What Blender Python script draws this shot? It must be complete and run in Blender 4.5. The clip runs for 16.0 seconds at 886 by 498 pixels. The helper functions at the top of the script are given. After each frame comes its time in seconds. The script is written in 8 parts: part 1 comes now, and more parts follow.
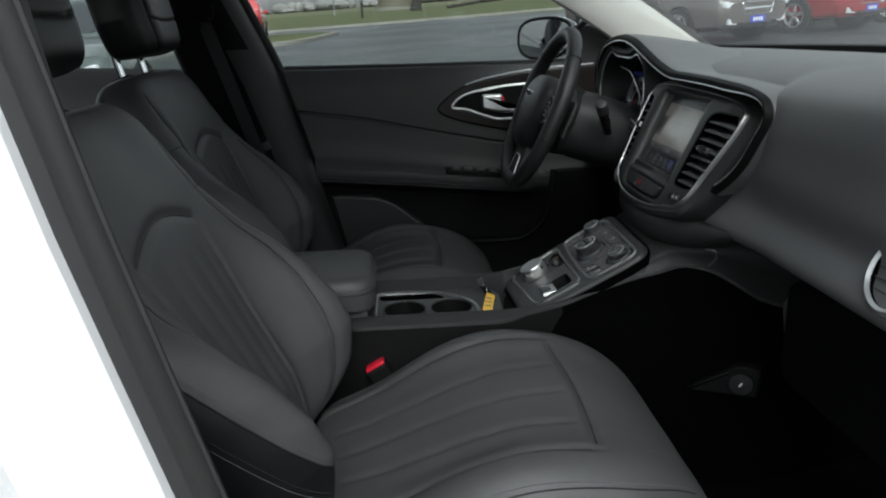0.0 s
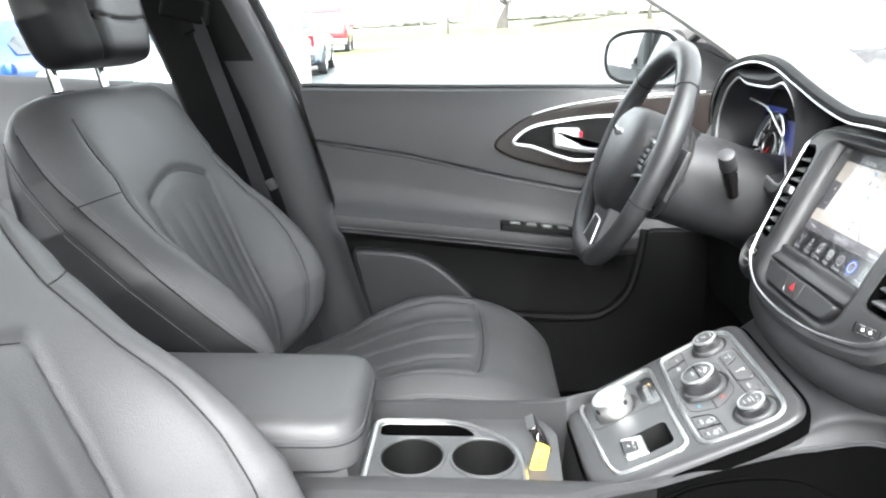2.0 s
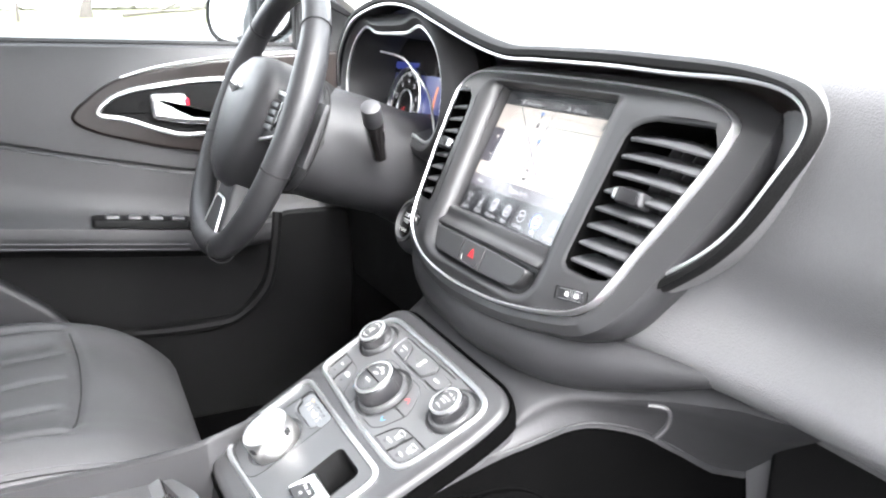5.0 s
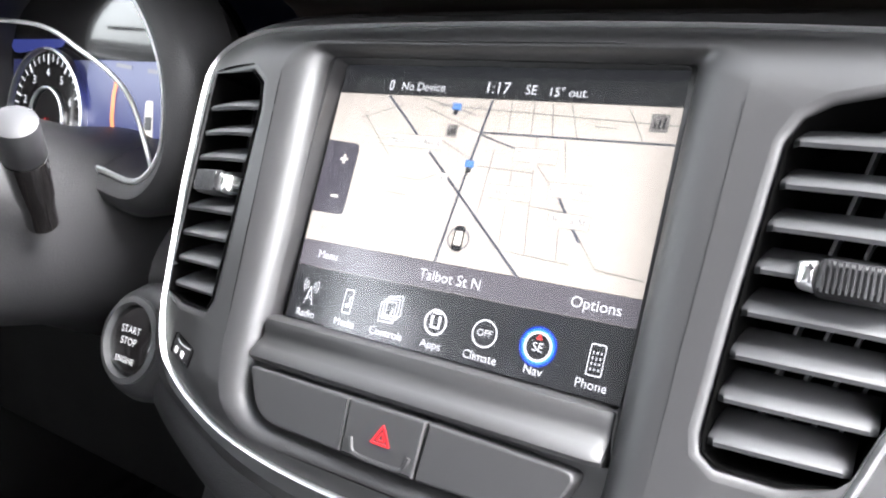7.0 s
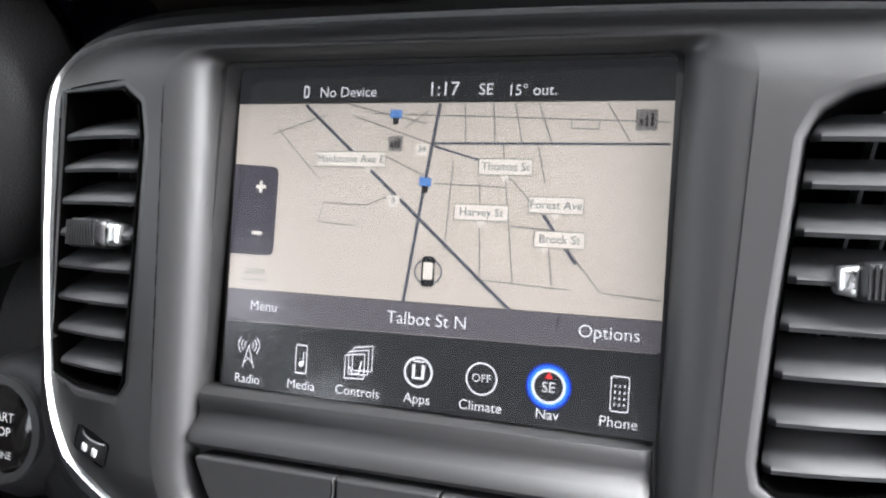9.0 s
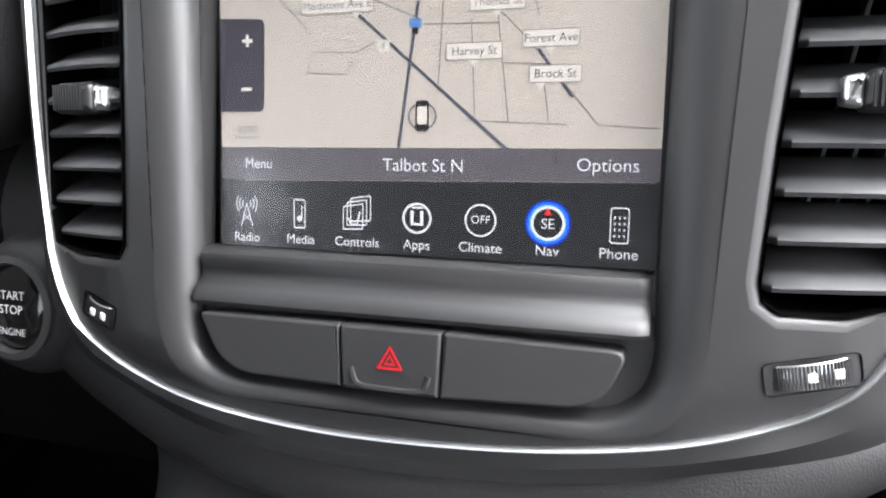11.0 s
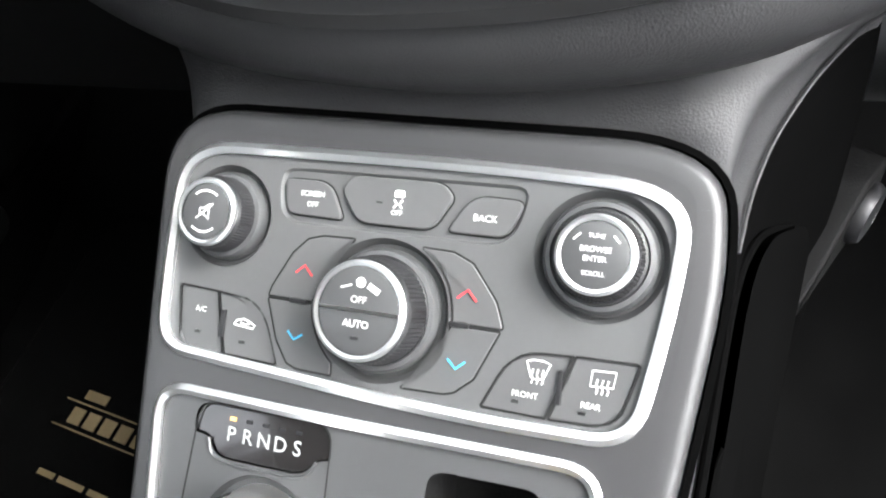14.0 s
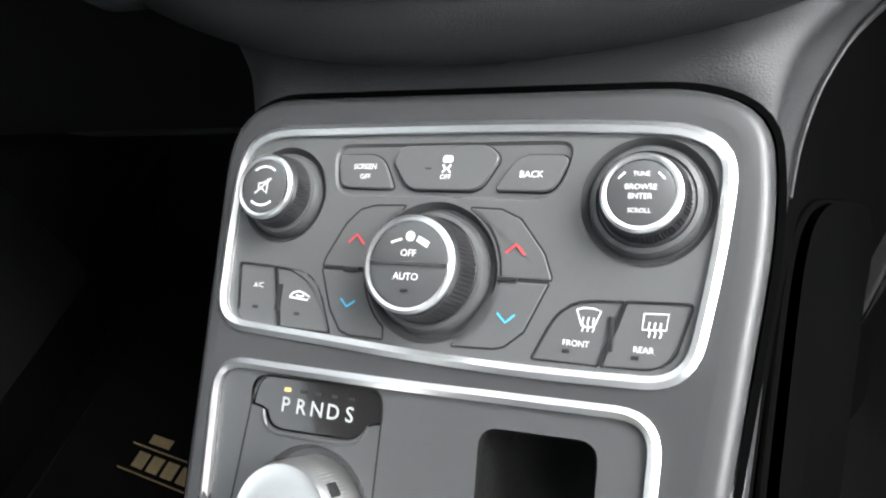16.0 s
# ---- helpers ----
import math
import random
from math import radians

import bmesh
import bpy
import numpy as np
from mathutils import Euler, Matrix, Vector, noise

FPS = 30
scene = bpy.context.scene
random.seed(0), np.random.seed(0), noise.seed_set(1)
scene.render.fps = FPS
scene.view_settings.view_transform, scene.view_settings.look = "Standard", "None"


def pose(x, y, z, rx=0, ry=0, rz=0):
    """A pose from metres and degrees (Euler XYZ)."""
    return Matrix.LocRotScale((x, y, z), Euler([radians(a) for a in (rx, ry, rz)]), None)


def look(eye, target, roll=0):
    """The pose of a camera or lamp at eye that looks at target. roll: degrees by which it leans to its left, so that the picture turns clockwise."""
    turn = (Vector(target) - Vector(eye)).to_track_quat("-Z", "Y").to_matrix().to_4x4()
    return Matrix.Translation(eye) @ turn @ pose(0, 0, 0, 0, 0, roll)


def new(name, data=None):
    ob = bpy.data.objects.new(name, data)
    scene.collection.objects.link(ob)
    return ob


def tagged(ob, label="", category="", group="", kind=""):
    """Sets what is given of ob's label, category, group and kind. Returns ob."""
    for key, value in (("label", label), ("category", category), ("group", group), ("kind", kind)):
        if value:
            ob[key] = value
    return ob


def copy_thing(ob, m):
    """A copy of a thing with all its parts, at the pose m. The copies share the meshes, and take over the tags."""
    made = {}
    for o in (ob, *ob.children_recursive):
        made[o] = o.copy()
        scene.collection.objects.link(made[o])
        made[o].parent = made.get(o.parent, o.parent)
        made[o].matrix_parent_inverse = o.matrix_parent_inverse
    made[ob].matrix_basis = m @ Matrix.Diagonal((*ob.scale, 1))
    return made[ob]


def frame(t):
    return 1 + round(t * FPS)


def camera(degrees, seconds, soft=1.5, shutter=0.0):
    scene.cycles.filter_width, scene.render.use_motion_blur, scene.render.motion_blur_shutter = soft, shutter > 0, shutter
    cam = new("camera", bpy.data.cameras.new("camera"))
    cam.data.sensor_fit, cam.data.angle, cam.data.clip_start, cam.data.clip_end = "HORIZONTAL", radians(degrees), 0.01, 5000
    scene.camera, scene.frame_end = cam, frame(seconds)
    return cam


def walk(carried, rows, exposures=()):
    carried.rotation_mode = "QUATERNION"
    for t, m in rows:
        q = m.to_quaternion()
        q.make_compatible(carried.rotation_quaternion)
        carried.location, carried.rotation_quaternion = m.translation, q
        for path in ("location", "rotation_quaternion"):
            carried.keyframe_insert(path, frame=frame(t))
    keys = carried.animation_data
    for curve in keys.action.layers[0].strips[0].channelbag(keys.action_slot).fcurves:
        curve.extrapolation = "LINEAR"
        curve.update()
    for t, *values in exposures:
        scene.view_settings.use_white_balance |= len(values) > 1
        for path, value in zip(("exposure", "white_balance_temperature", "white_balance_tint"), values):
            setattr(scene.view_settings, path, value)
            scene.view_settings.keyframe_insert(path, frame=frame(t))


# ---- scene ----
cam = camera(61.4, 16.0, soft=2.1)
PATH = [
    (0, (-0.101, -1.257, 1.068), (0.007, 0.653, 0.486), -2.1),
    (0.5, (-0.061, -1.131, 1.051), (0.068, 0.798, 0.541), -2.4),
    (1, (-0.054, -0.983, 1.06), (0.045, 0.953, 0.567), -2.6),
    (1.5, (-0.026, -0.88, 1.063), (0.014, 1.053, 0.554), -3.0),
    (2, (-0.026, -0.789, 1.052), (-0.116, 1.136, 0.515), -0.7),
    (2.5, (-0.058, -0.704, 1.05), (-0.16, 1.215, 0.495), -1.0),
    (3, (-0.064, -0.673, 1.041), (0.088, 1.242, 0.485), -1.0),
    (3.5, (-0.052, -0.674, 1.038), (0.327, 1.206, 0.468), -1.3),
    (4, (-0.041, -0.679, 1.039), (0.556, 1.14, 0.461), -1.2),
    (4.2, (-0.039, -0.676, 1.038), (0.636, 1.116, 0.461), -1.1),
    (6.3, (0.112, -0.265, 0.864), (1.334, 1.259, 0.435), 3.9),
    (6.5, (0.119, -0.23, 0.896), (1.488, 1.147, 0.42), 2.2),
    (7, (0.116, -0.168, 0.942), (1.704, 0.912, 0.384), -0.7),
    (7.5, (0.109, -0.125, 0.966), (1.766, 0.777, 0.302), -2.7),
    (8, (0.121, -0.11, 0.968), (1.823, 0.647, 0.241), -3.7),
    (8.2, (0.127, -0.105, 0.972), (1.846, 0.591, 0.222), -3.9),
    (10.3, (0.142, -0.093, 0.948), (1.892, 0.534, 0.212), -4.9),
    (10.5, (0.138, -0.095, 0.947), (1.868, 0.541, 0.17), -5.4),
    (11, (0.133, -0.1, 0.942), (1.766, 0.56, -0.006), -7.6),
    (11.5, (0.128, -0.103, 0.931), (1.631, 0.568, -0.206), -10.1),
    (12, (0.126, -0.103, 0.924), (1.475, 0.579, -0.385), -13.0),
    (12.5, (0.124, -0.106, 0.916), (1.323, 0.584, -0.528), -16.2),
    (13, (0.129, -0.105, 0.922), (1.147, 0.584, -0.657), -21.2),
    (13.5, (0.13, -0.107, 0.919), (1.12, 0.58, -0.677), -22.4),
    (14, (0.119, -0.106, 0.912), (1.094, 0.574, -0.697), -22.7),
    (14.5, (0.101, -0.107, 0.904), (1.041, 0.59, -0.718), -24.6),
    (15, (0.084, -0.113, 0.886), (1.029, 0.621, -0.716), -25.2),
    (15.5, (0.081, -0.094, 0.904), (1.164, 0.739, -0.557), -25.1),
    (16, (0.075, -0.117, 0.883), (1.199, 0.734, -0.536), -25.4),
]
# seconds, stops, kelvin, tint
EXPOSURES = [(0.0, 0.5, 6150, 4), (0.5, 2.6, 6150, 3), (1.0, 2.9, 6100, 3), (1.5, 3.48, 6200, 6), (2.0, 3.8, 6300, 9), (4.2, 4.15, 6300, 13), (6.5, 4.25, 6300, 14), (7.5, 4.1, 6300, 14), (8.2, 3.72, 6300, 13), (10.5, 3.03, 6250, 14), (11.5, 3.62, 6320, 13), (12.0, 3.72, 6350, 12), (14.5, 3.6, 6350, 10), (15.5, 3.25, 6300, 9), (16.0, 3.2, 6300, 9)]
walk(cam, [(t, look(eye, target, roll)) for t, eye, target, roll in PATH], EXPOSURES)

# ---- daylight under a thin overcast ----
SLOPE_X, SLOPE_Y = 0.0386, 0.0244
world = bpy.data.worlds.new("sky")
scene.world = world
world.use_nodes = True
_n = world.node_tree.nodes
_sky = _n.new("ShaderNodeTexSky")
_sky.sky_type, _sky.sun_disc = "NISHITA", False
_sky.sun_elevation, _sky.sun_rotation = radians(46), radians(178)
_sky.air_density, _sky.dust_density, _sky.ozone_density = 1.0, 4.0, 1.0
_pale = _n.new("ShaderNodeHueSaturation")
_pale.inputs["Saturation"].default_value = 0.12
world.node_tree.links.new(_sky.outputs["Color"], _pale.inputs["Color"])
world.node_tree.links.new(_pale.outputs["Color"], _n["Background"].inputs["Color"])
_n["Background"].inputs["Strength"].default_value = 0.15
sun_data = bpy.data.lights.new("sun", "SUN")
sun_data.energy, sun_data.angle, sun_data.color = 0.85, radians(40), (1.0, 0.97, 0.93)
sun = new("sun", sun_data)
sun.matrix_world = look((0, 0, 30), (-0.25, 7.05, 22.7))

# ---- mesh tools ----
def part(name, bm, mat, parent=None, label="", smooth=True, angle=40):
    """One mesh object from a bmesh, under a thing or a part."""
    bmesh.ops.recalc_face_normals(bm, faces=bm.faces[:])
    me = bpy.data.meshes.new(name)
    bm.to_mesh(me)
    bm.free()
    me.materials.append(mat)
    if smooth:
        me.shade_smooth()
        me.set_sharp_from_angle(angle=radians(angle))
    ob = new(name, me)
    if parent is not None:
        ob.parent = parent
    if label:
        ob["label"] = label
    return ob


def thing(name, label, category, group="", kind="", at=(0, 0, 0)):
    ob = new(name)
    ob.location = at
    ob.empty_display_size = 0.05
    return tagged(ob, label, category, group, kind)


def under(parent):
    """Keeps a part at its world place under a parent that stands elsewhere."""
    return Matrix.Translation(parent.location).inverted()


def merge(*bms):
    out = bmesh.new()
    for bm in bms:
        me = bpy.data.meshes.new("tmp")
        bm.to_mesh(me)
        bm.free()
        out.from_mesh(me)
        bpy.data.meshes.remove(me)
    return out


def moved(bm, m):
    bmesh.ops.transform(bm, matrix=m, verts=bm.verts[:])
    return bm


def loft(rings, closed=True, caps=True, loop=False):
    """Skin over rings of equal length."""
    bm = bmesh.new()
    vs = [[bm.verts.new(p) for p in r] for r in rings]
    n = len(rings[0])
    pairs = list(zip(vs, vs[1:])) + ([(vs[-1], vs[0])] if loop else [])
    for a, b in pairs:
        for i in range(n if closed else n - 1):
            j = (i + 1) % n
            bm.faces.new((a[i], a[j], b[j], b[i]))
    if caps and closed and not loop:
        bm.faces.new(vs[0][::-1])
        bm.faces.new(vs[-1])
    return bm


def sheet(fn, nu, nv, thick=0.0):
    """An open surface fn(a, b), a and b from 0 to 1."""
    rows = [[Vector(fn(i / nu, j / nv)) for j in range(nv + 1)] for i in range(nu + 1)]
    bm = loft(rows, closed=False, caps=False)
    if thick:
        bmesh.ops.recalc_face_normals(bm, faces=bm.faces[:])
        bmesh.ops.solidify(bm, geom=bm.faces[:], thickness=thick)
    return bm


def tube(points, radius, n=8, closed=False, caps=True):
    """A round bar along points; radius a number or a list."""
    pts = [Vector(p) for p in points]
    m = len(pts)
    rings, side = [], None
    for i, p in enumerate(pts):
        a = pts[(i - 1) % m] if closed or i else p
        b = pts[(i + 1) % m] if closed or i < m - 1 else p
        t = (b - a).normalized()
        if side is None:
            side = t.orthogonal().normalized()
        side = (side - t * side.dot(t)).normalized()
        up = t.cross(side)
        r = radius[i] if isinstance(radius, (list, tuple)) else radius
        rings.append([p + r * (math.cos(k * math.tau / n) * side + math.sin(k * math.tau / n) * up) for k in range(n)])
    return loft(rings, caps=caps, loop=closed)


def lathe(profile, n=32, m=Matrix()):
    """Turned shape: profile of (radius, height) round local z."""
    rings = [[Vector((r * math.cos(k * math.tau / n), r * math.sin(k * math.tau / n), h)) for k in range(n)] for r, h in profile]
    return moved(turned(rings, profile), m)


def turned(rings, profile):
    """Skins a turned shape and closes it where it reaches its axis."""
    bm = loft(rings, caps=False)
    bm.verts.ensure_lookup_table()
    n = len(rings[0])
    if profile[0][0] < 0.002:
        bm.faces.new(bm.verts[:n])
    if profile[-1][0] < 0.002:
        bm.verts.ensure_lookup_table()
        bm.faces.new(bm.verts[-n:])
    return bm


def ribbed(profile, n, m, rows, depth):
    """A turned shape whose rows (first, last) carry fine grip ribs."""
    rings = [[Vector(((r - (depth if rows[0] <= i <= rows[1] and k % 2 else 0)) * math.cos(k * math.tau / n), (r - (depth if rows[0] <= i <= rows[1] and k % 2 else 0)) * math.sin(k * math.tau / n), h)) for k in range(n)] for i, (r, h) in enumerate(profile)]
    return moved(turned(rings, profile), m)


def spline(points, n, closed=False):
    """Catmull-Rom through points, n samples a span."""
    pts = [Vector(p) for p in points]
    m, out = len(pts), []
    for i in range(m if closed else m - 1):
        if closed:
            a, b, c, d = (pts[(i + k) % m] for k in (-1, 0, 1, 2))
        else:
            a, b, c, d = pts[max(i - 1, 0)], pts[i], pts[i + 1], pts[min(i + 2, m - 1)]
        for k in range(n):
            t = k / n
            out.append(0.5 * (2 * b + (c - a) * t + (2 * a - 5 * b + 4 * c - d) * t * t + (3 * b - a - 3 * c + d) * t ** 3))
    if not closed:
        out.append(pts[-1])
    return out


def rounded(corners, r, n=5):
    """A 2D outline with its corners rounded; r a number or one for each corner."""
    out, m = [], len(corners)
    for i, c in enumerate(corners):
        c = Vector(c)
        a, b = Vector(corners[i - 1]) - c, Vector(corners[(i + 1) % m]) - c
        rr = r[i] if isinstance(r, (list, tuple)) else r
        ra, rb = min(rr, a.length * 0.49), min(rr, b.length * 0.49)
        p, q = c + a.normalized() * ra, c + b.normalized() * rb
        for k in range(n + 1):
            t = k / n
            out.append(p * (1 - t) ** 2 + c * 2 * t * (1 - t) + q * t * t)
    return out


def inset(outline, d):
    """Outline moved inwards by d (outwards: minus)."""
    m, out = len(outline), []
    area = sum(outline[i - 1].x * outline[i].y - outline[i].x * outline[i - 1].y for i in range(m))
    s = 1 if area > 0 else -1
    for i, p in enumerate(outline):
        t = (outline[(i + 1) % m] - outline[i - 1])
        t = t.normalized() if t.length > 1e-9 else Vector((1, 0))
        out.append(p + s * d * Vector((-t.y, t.x)))
    return out


def up3(outline, h):
    return [Vector((p.x, p.y, h)) for p in outline]


def plate(outline, h0, h1, bevel=0.001, m=Matrix()):
    """A flat piece from h0 to h1 with a softened upper edge."""
    rings = [up3(outline, h0), up3(outline, h1 - bevel), up3(inset(outline, bevel * 0.35), h1 - bevel * 0.35), up3(inset(outline, bevel), h1), up3(inset(outline, bevel * 1.3), h1)]
    return moved(loft(rings), m)


def rim(outer, inner, h0, h1, m=Matrix(), crown=0.0):
    """A closed band between two outlines of equal length."""
    mid = [(a + b) / 2 for a, b in zip(outer, inner)]
    rings = [up3(outer, h0), up3(outer, h1), up3(mid, h1 + crown), up3(inner, h1), up3(inner, h0)]
    return moved(loft(rings, caps=False, loop=True), m)


def pierced(outer, holes, h, m=Matrix()):
    """A flat face with holes."""
    bm = bmesh.new()
    for line in (outer, *holes):
        vs = [bm.verts.new((p.x, p.y, h)) for p in line]
        for a, b in zip(vs, vs[1:] + vs[:1]):
            bm.edges.new((a, b))
    bmesh.ops.triangle_fill(bm, use_beauty=True, use_dissolve=False, edges=bm.edges[:], normal=(0, 0, 1))
    return moved(bm, m)


def wall_of(outline, h0, h1, m=Matrix(), grow=0.0):
    """The sides of a recess, from h0 to h1, narrowing by grow."""
    return moved(loft([up3(outline, h1), up3(inset(outline, grow), h0)], caps=False), m)


def lettering(text, size, m=Matrix(), bold=0.0, depth=0.0):
    """Letters of the built-in font as a bmesh, centred, lying in local xy."""
    cu = bpy.data.curves.new("letters", "FONT")
    cu.body, cu.size, cu.align_x, cu.align_y, cu.offset, cu.resolution_u, cu.extrude = text, size, "CENTER", "CENTER", bold, 3, depth
    ob = bpy.data.objects.new("letters", cu)
    me = bpy.data.meshes.new_from_object(ob)
    bm = bmesh.new()
    bm.from_mesh(me)
    bpy.data.objects.remove(ob)
    bpy.data.curves.remove(cu)
    bpy.data.meshes.remove(me)
    return moved(bm, m)


def strip(points, w, h=0.0, m=Matrix()):
    """A flat ribbon of width w along 2D points."""
    pts = [Vector(p) for p in points]
    rows = []
    for i, p in enumerate(pts):
        t = (pts[min(i + 1, len(pts) - 1)] - pts[max(i - 1, 0)]).normalized()
        s = Vector((-t.y, t.x)) * w / 2
        rows.append([Vector((*(p + s), h)), Vector((*(p - s), h))])
    return moved(loft(rows, closed=False, caps=False), m)


def box(x0, x1, y0, y1, z0, z1, r=0.01, n=2):
    """A block with rounded edges."""
    bm = bmesh.new()
    bmesh.ops.create_cube(bm, size=1.0)
    bmesh.ops.transform(bm, matrix=Matrix.LocRotScale(((x0 + x1) / 2, (y0 + y1) / 2, (z0 + z1) / 2), None, (x1 - x0, y1 - y0, z1 - z0)), verts=bm.verts[:])
    if r:
        bmesh.ops.bevel(bm, geom=bm.edges[:], offset=r, segments=n, profile=0.6, affect="EDGES")
    return bm


def step(a, b, x):
    t = min(1.0, max(0.0, (x - a) / (b - a)))
    return t * t * (3 - 2 * t)


def along(x, *knots):
    """Straight lines through knots (x, y)."""
    return float(np.interp(x, [k[0] for k in knots], [k[1] for k in knots]))


# ---- materials ----
def _node(nt, kind, **inputs):
    n = nt.nodes.new(kind)
    for k, v in inputs.items():
        n.inputs[k.replace("_", " ")].default_value = v
    return n


def surface(name, color, rough=0.5, metal=0.0, grain=0.0, grain_size=900.0, cells=False, blotch=0.12, blotch_size=14.0, wear=0.08, spec=0.5, coat=0.0, sheen=0.0, vary=0.0):
    """A surface with fine relief, and tone and gloss that vary at two scales."""
    mat = bpy.data.materials.new(name)
    mat.use_nodes = True
    nt = mat.node_tree
    bsdf = nt.nodes["Principled BSDF"]
    link = nt.links.new
    co = nt.nodes.new("ShaderNodeTexCoord")
    big = _node(nt, "ShaderNodeTexNoise", Scale=blotch_size, Detail=5.0, Roughness=0.6)
    fine = _node(nt, "ShaderNodeTexNoise", Scale=blotch_size * 23, Detail=3.0, Roughness=0.7)
    link(co.outputs["Object"], big.inputs["Vector"])
    link(co.outputs["Object"], fine.inputs["Vector"])
    mixn = nt.nodes.new("ShaderNodeMath")
    mixn.operation = "MULTIPLY_ADD"
    mixn.inputs[1].default_value = 0.6
    link(big.outputs["Fac"], mixn.inputs[0])
    add = nt.nodes.new("ShaderNodeMath")
    add.operation = "MULTIPLY"
    add.inputs[1].default_value = 0.4
    link(fine.outputs["Fac"], add.inputs[0])
    link(add.outputs[0], mixn.inputs[2])
    ramp = nt.nodes.new("ShaderNodeMapRange")
    ramp.inputs["From Min"].default_value, ramp.inputs["From Max"].default_value = 0.3, 0.7
    ramp.inputs["To Min"].default_value, ramp.inputs["To Max"].default_value = 1 - blotch, 1 + blotch
    link(mixn.outputs[0], ramp.inputs["Value"])
    tint = nt.nodes.new("ShaderNodeMix")
    tint.data_type, tint.blend_type = "RGBA", "MULTIPLY"
    tint.inputs["Factor"].default_value = 1.0
    tint.inputs["A"].default_value = (*color, 1)
    link(ramp.outputs[0], tint.inputs["B"])
    last = tint.outputs["Result"]
    if vary:
        info = nt.nodes.new("ShaderNodeObjectInfo")
        rr = nt.nodes.new("ShaderNodeMapRange")
        rr.inputs["To Min"].default_value, rr.inputs["To Max"].default_value = 1 - vary, 1 + vary
        link(info.outputs["Random"], rr.inputs["Value"])
        t2 = nt.nodes.new("ShaderNodeMix")
        t2.data_type, t2.blend_type = "RGBA", "MULTIPLY"
        t2.inputs["Factor"].default_value = 1.0
        link(last, t2.inputs["A"])
        link(rr.outputs[0], t2.inputs["B"])
        last = t2.outputs["Result"]
    link(last, bsdf.inputs["Base Color"])
    gloss = nt.nodes.new("ShaderNodeMapRange")
    gloss.inputs["From Min"].default_value, gloss.inputs["From Max"].default_value = 0.3, 0.7
    gloss.inputs["To Min"].default_value, gloss.inputs["To Max"].default_value = max(0.02, rough - wear), min(1.0, rough + wear)
    link(mixn.outputs[0], gloss.inputs["Value"])
    link(gloss.outputs[0], bsdf.inputs["Roughness"])
    bsdf.inputs["Metallic"].default_value = metal
    bsdf.inputs["Specular IOR Level"].default_value = spec
    bsdf.inputs["Coat Weight"].default_value = coat
    bsdf.inputs["Coat Roughness"].default_value = 0.05
    bsdf.inputs["Sheen Weight"].default_value = sheen
    if grain:
        if cells:
            tex = _node(nt, "ShaderNodeTexVoronoi", Scale=grain_size)
            out = tex.outputs["Distance"]
        else:
            tex = _node(nt, "ShaderNodeTexNoise", Scale=grain_size, Detail=4.0, Roughness=0.55)
            out = tex.outputs["Fac"]
        link(co.outputs["Object"], tex.inputs["Vector"])
        bump = nt.nodes.new("ShaderNodeBump")
        bump.inputs["Strength"].default_value = min(1.0, grain)
        bump.inputs["Distance"].default_value = 0.6 / grain_size
        link(out, bump.inputs["Height"])
        link(bump.outputs[0], bsdf.inputs["Normal"])
    return mat


def glowing(name, color, strength):
    mat = bpy.data.materials.new(name)
    mat.use_nodes = True
    b = mat.node_tree.nodes["Principled BSDF"]
    b.inputs["Base Color"].default_value = (*[c * 0.2 for c in color], 1)
    b.inputs["Roughness"].default_value = 0.3
    b.inputs["Emission Color"].default_value = (*color, 1)
    b.inputs["Emission Strength"].default_value = strength
    return mat


def pane_glass(name, tint=(0.92, 0.96, 0.94), rough=0.0, strong=1.0):
    """Thin glass: clear, with a Fresnel gloss."""
    mat = bpy.data.materials.new(name)
    mat.use_nodes = True
    nt = mat.node_tree
    nt.nodes.remove(nt.nodes["Principled BSDF"])
    clear = _node(nt, "ShaderNodeBsdfTransparent", Color=(*tint, 1))
    gloss = _node(nt, "ShaderNodeBsdfGlossy", Roughness=rough)
    edge = _node(nt, "ShaderNodeLayerWeight", Blend=0.5)
    power = nt.nodes.new("ShaderNodeMath")
    power.operation = "POWER"
    power.inputs[1].default_value = 5.0
    gain = nt.nodes.new("ShaderNodeMath")
    gain.operation = "MULTIPLY_ADD"
    gain.inputs[1].default_value = 0.95
    gain.inputs[2].default_value = 0.045 * strong
    mix = nt.nodes.new("ShaderNodeMixShader")
    nt.links.new(edge.outputs["Facing"], power.inputs[0])
    nt.links.new(power.outputs[0], gain.inputs[0])
    nt.links.new(gain.outputs[0], mix.inputs[0])
    nt.links.new(clear.outputs[0], mix.inputs[1])
    nt.links.new(gloss.outputs[0], mix.inputs[2])
    nt.links.new(mix.outputs[0], nt.nodes["Material Output"].inputs["Surface"])
    return mat


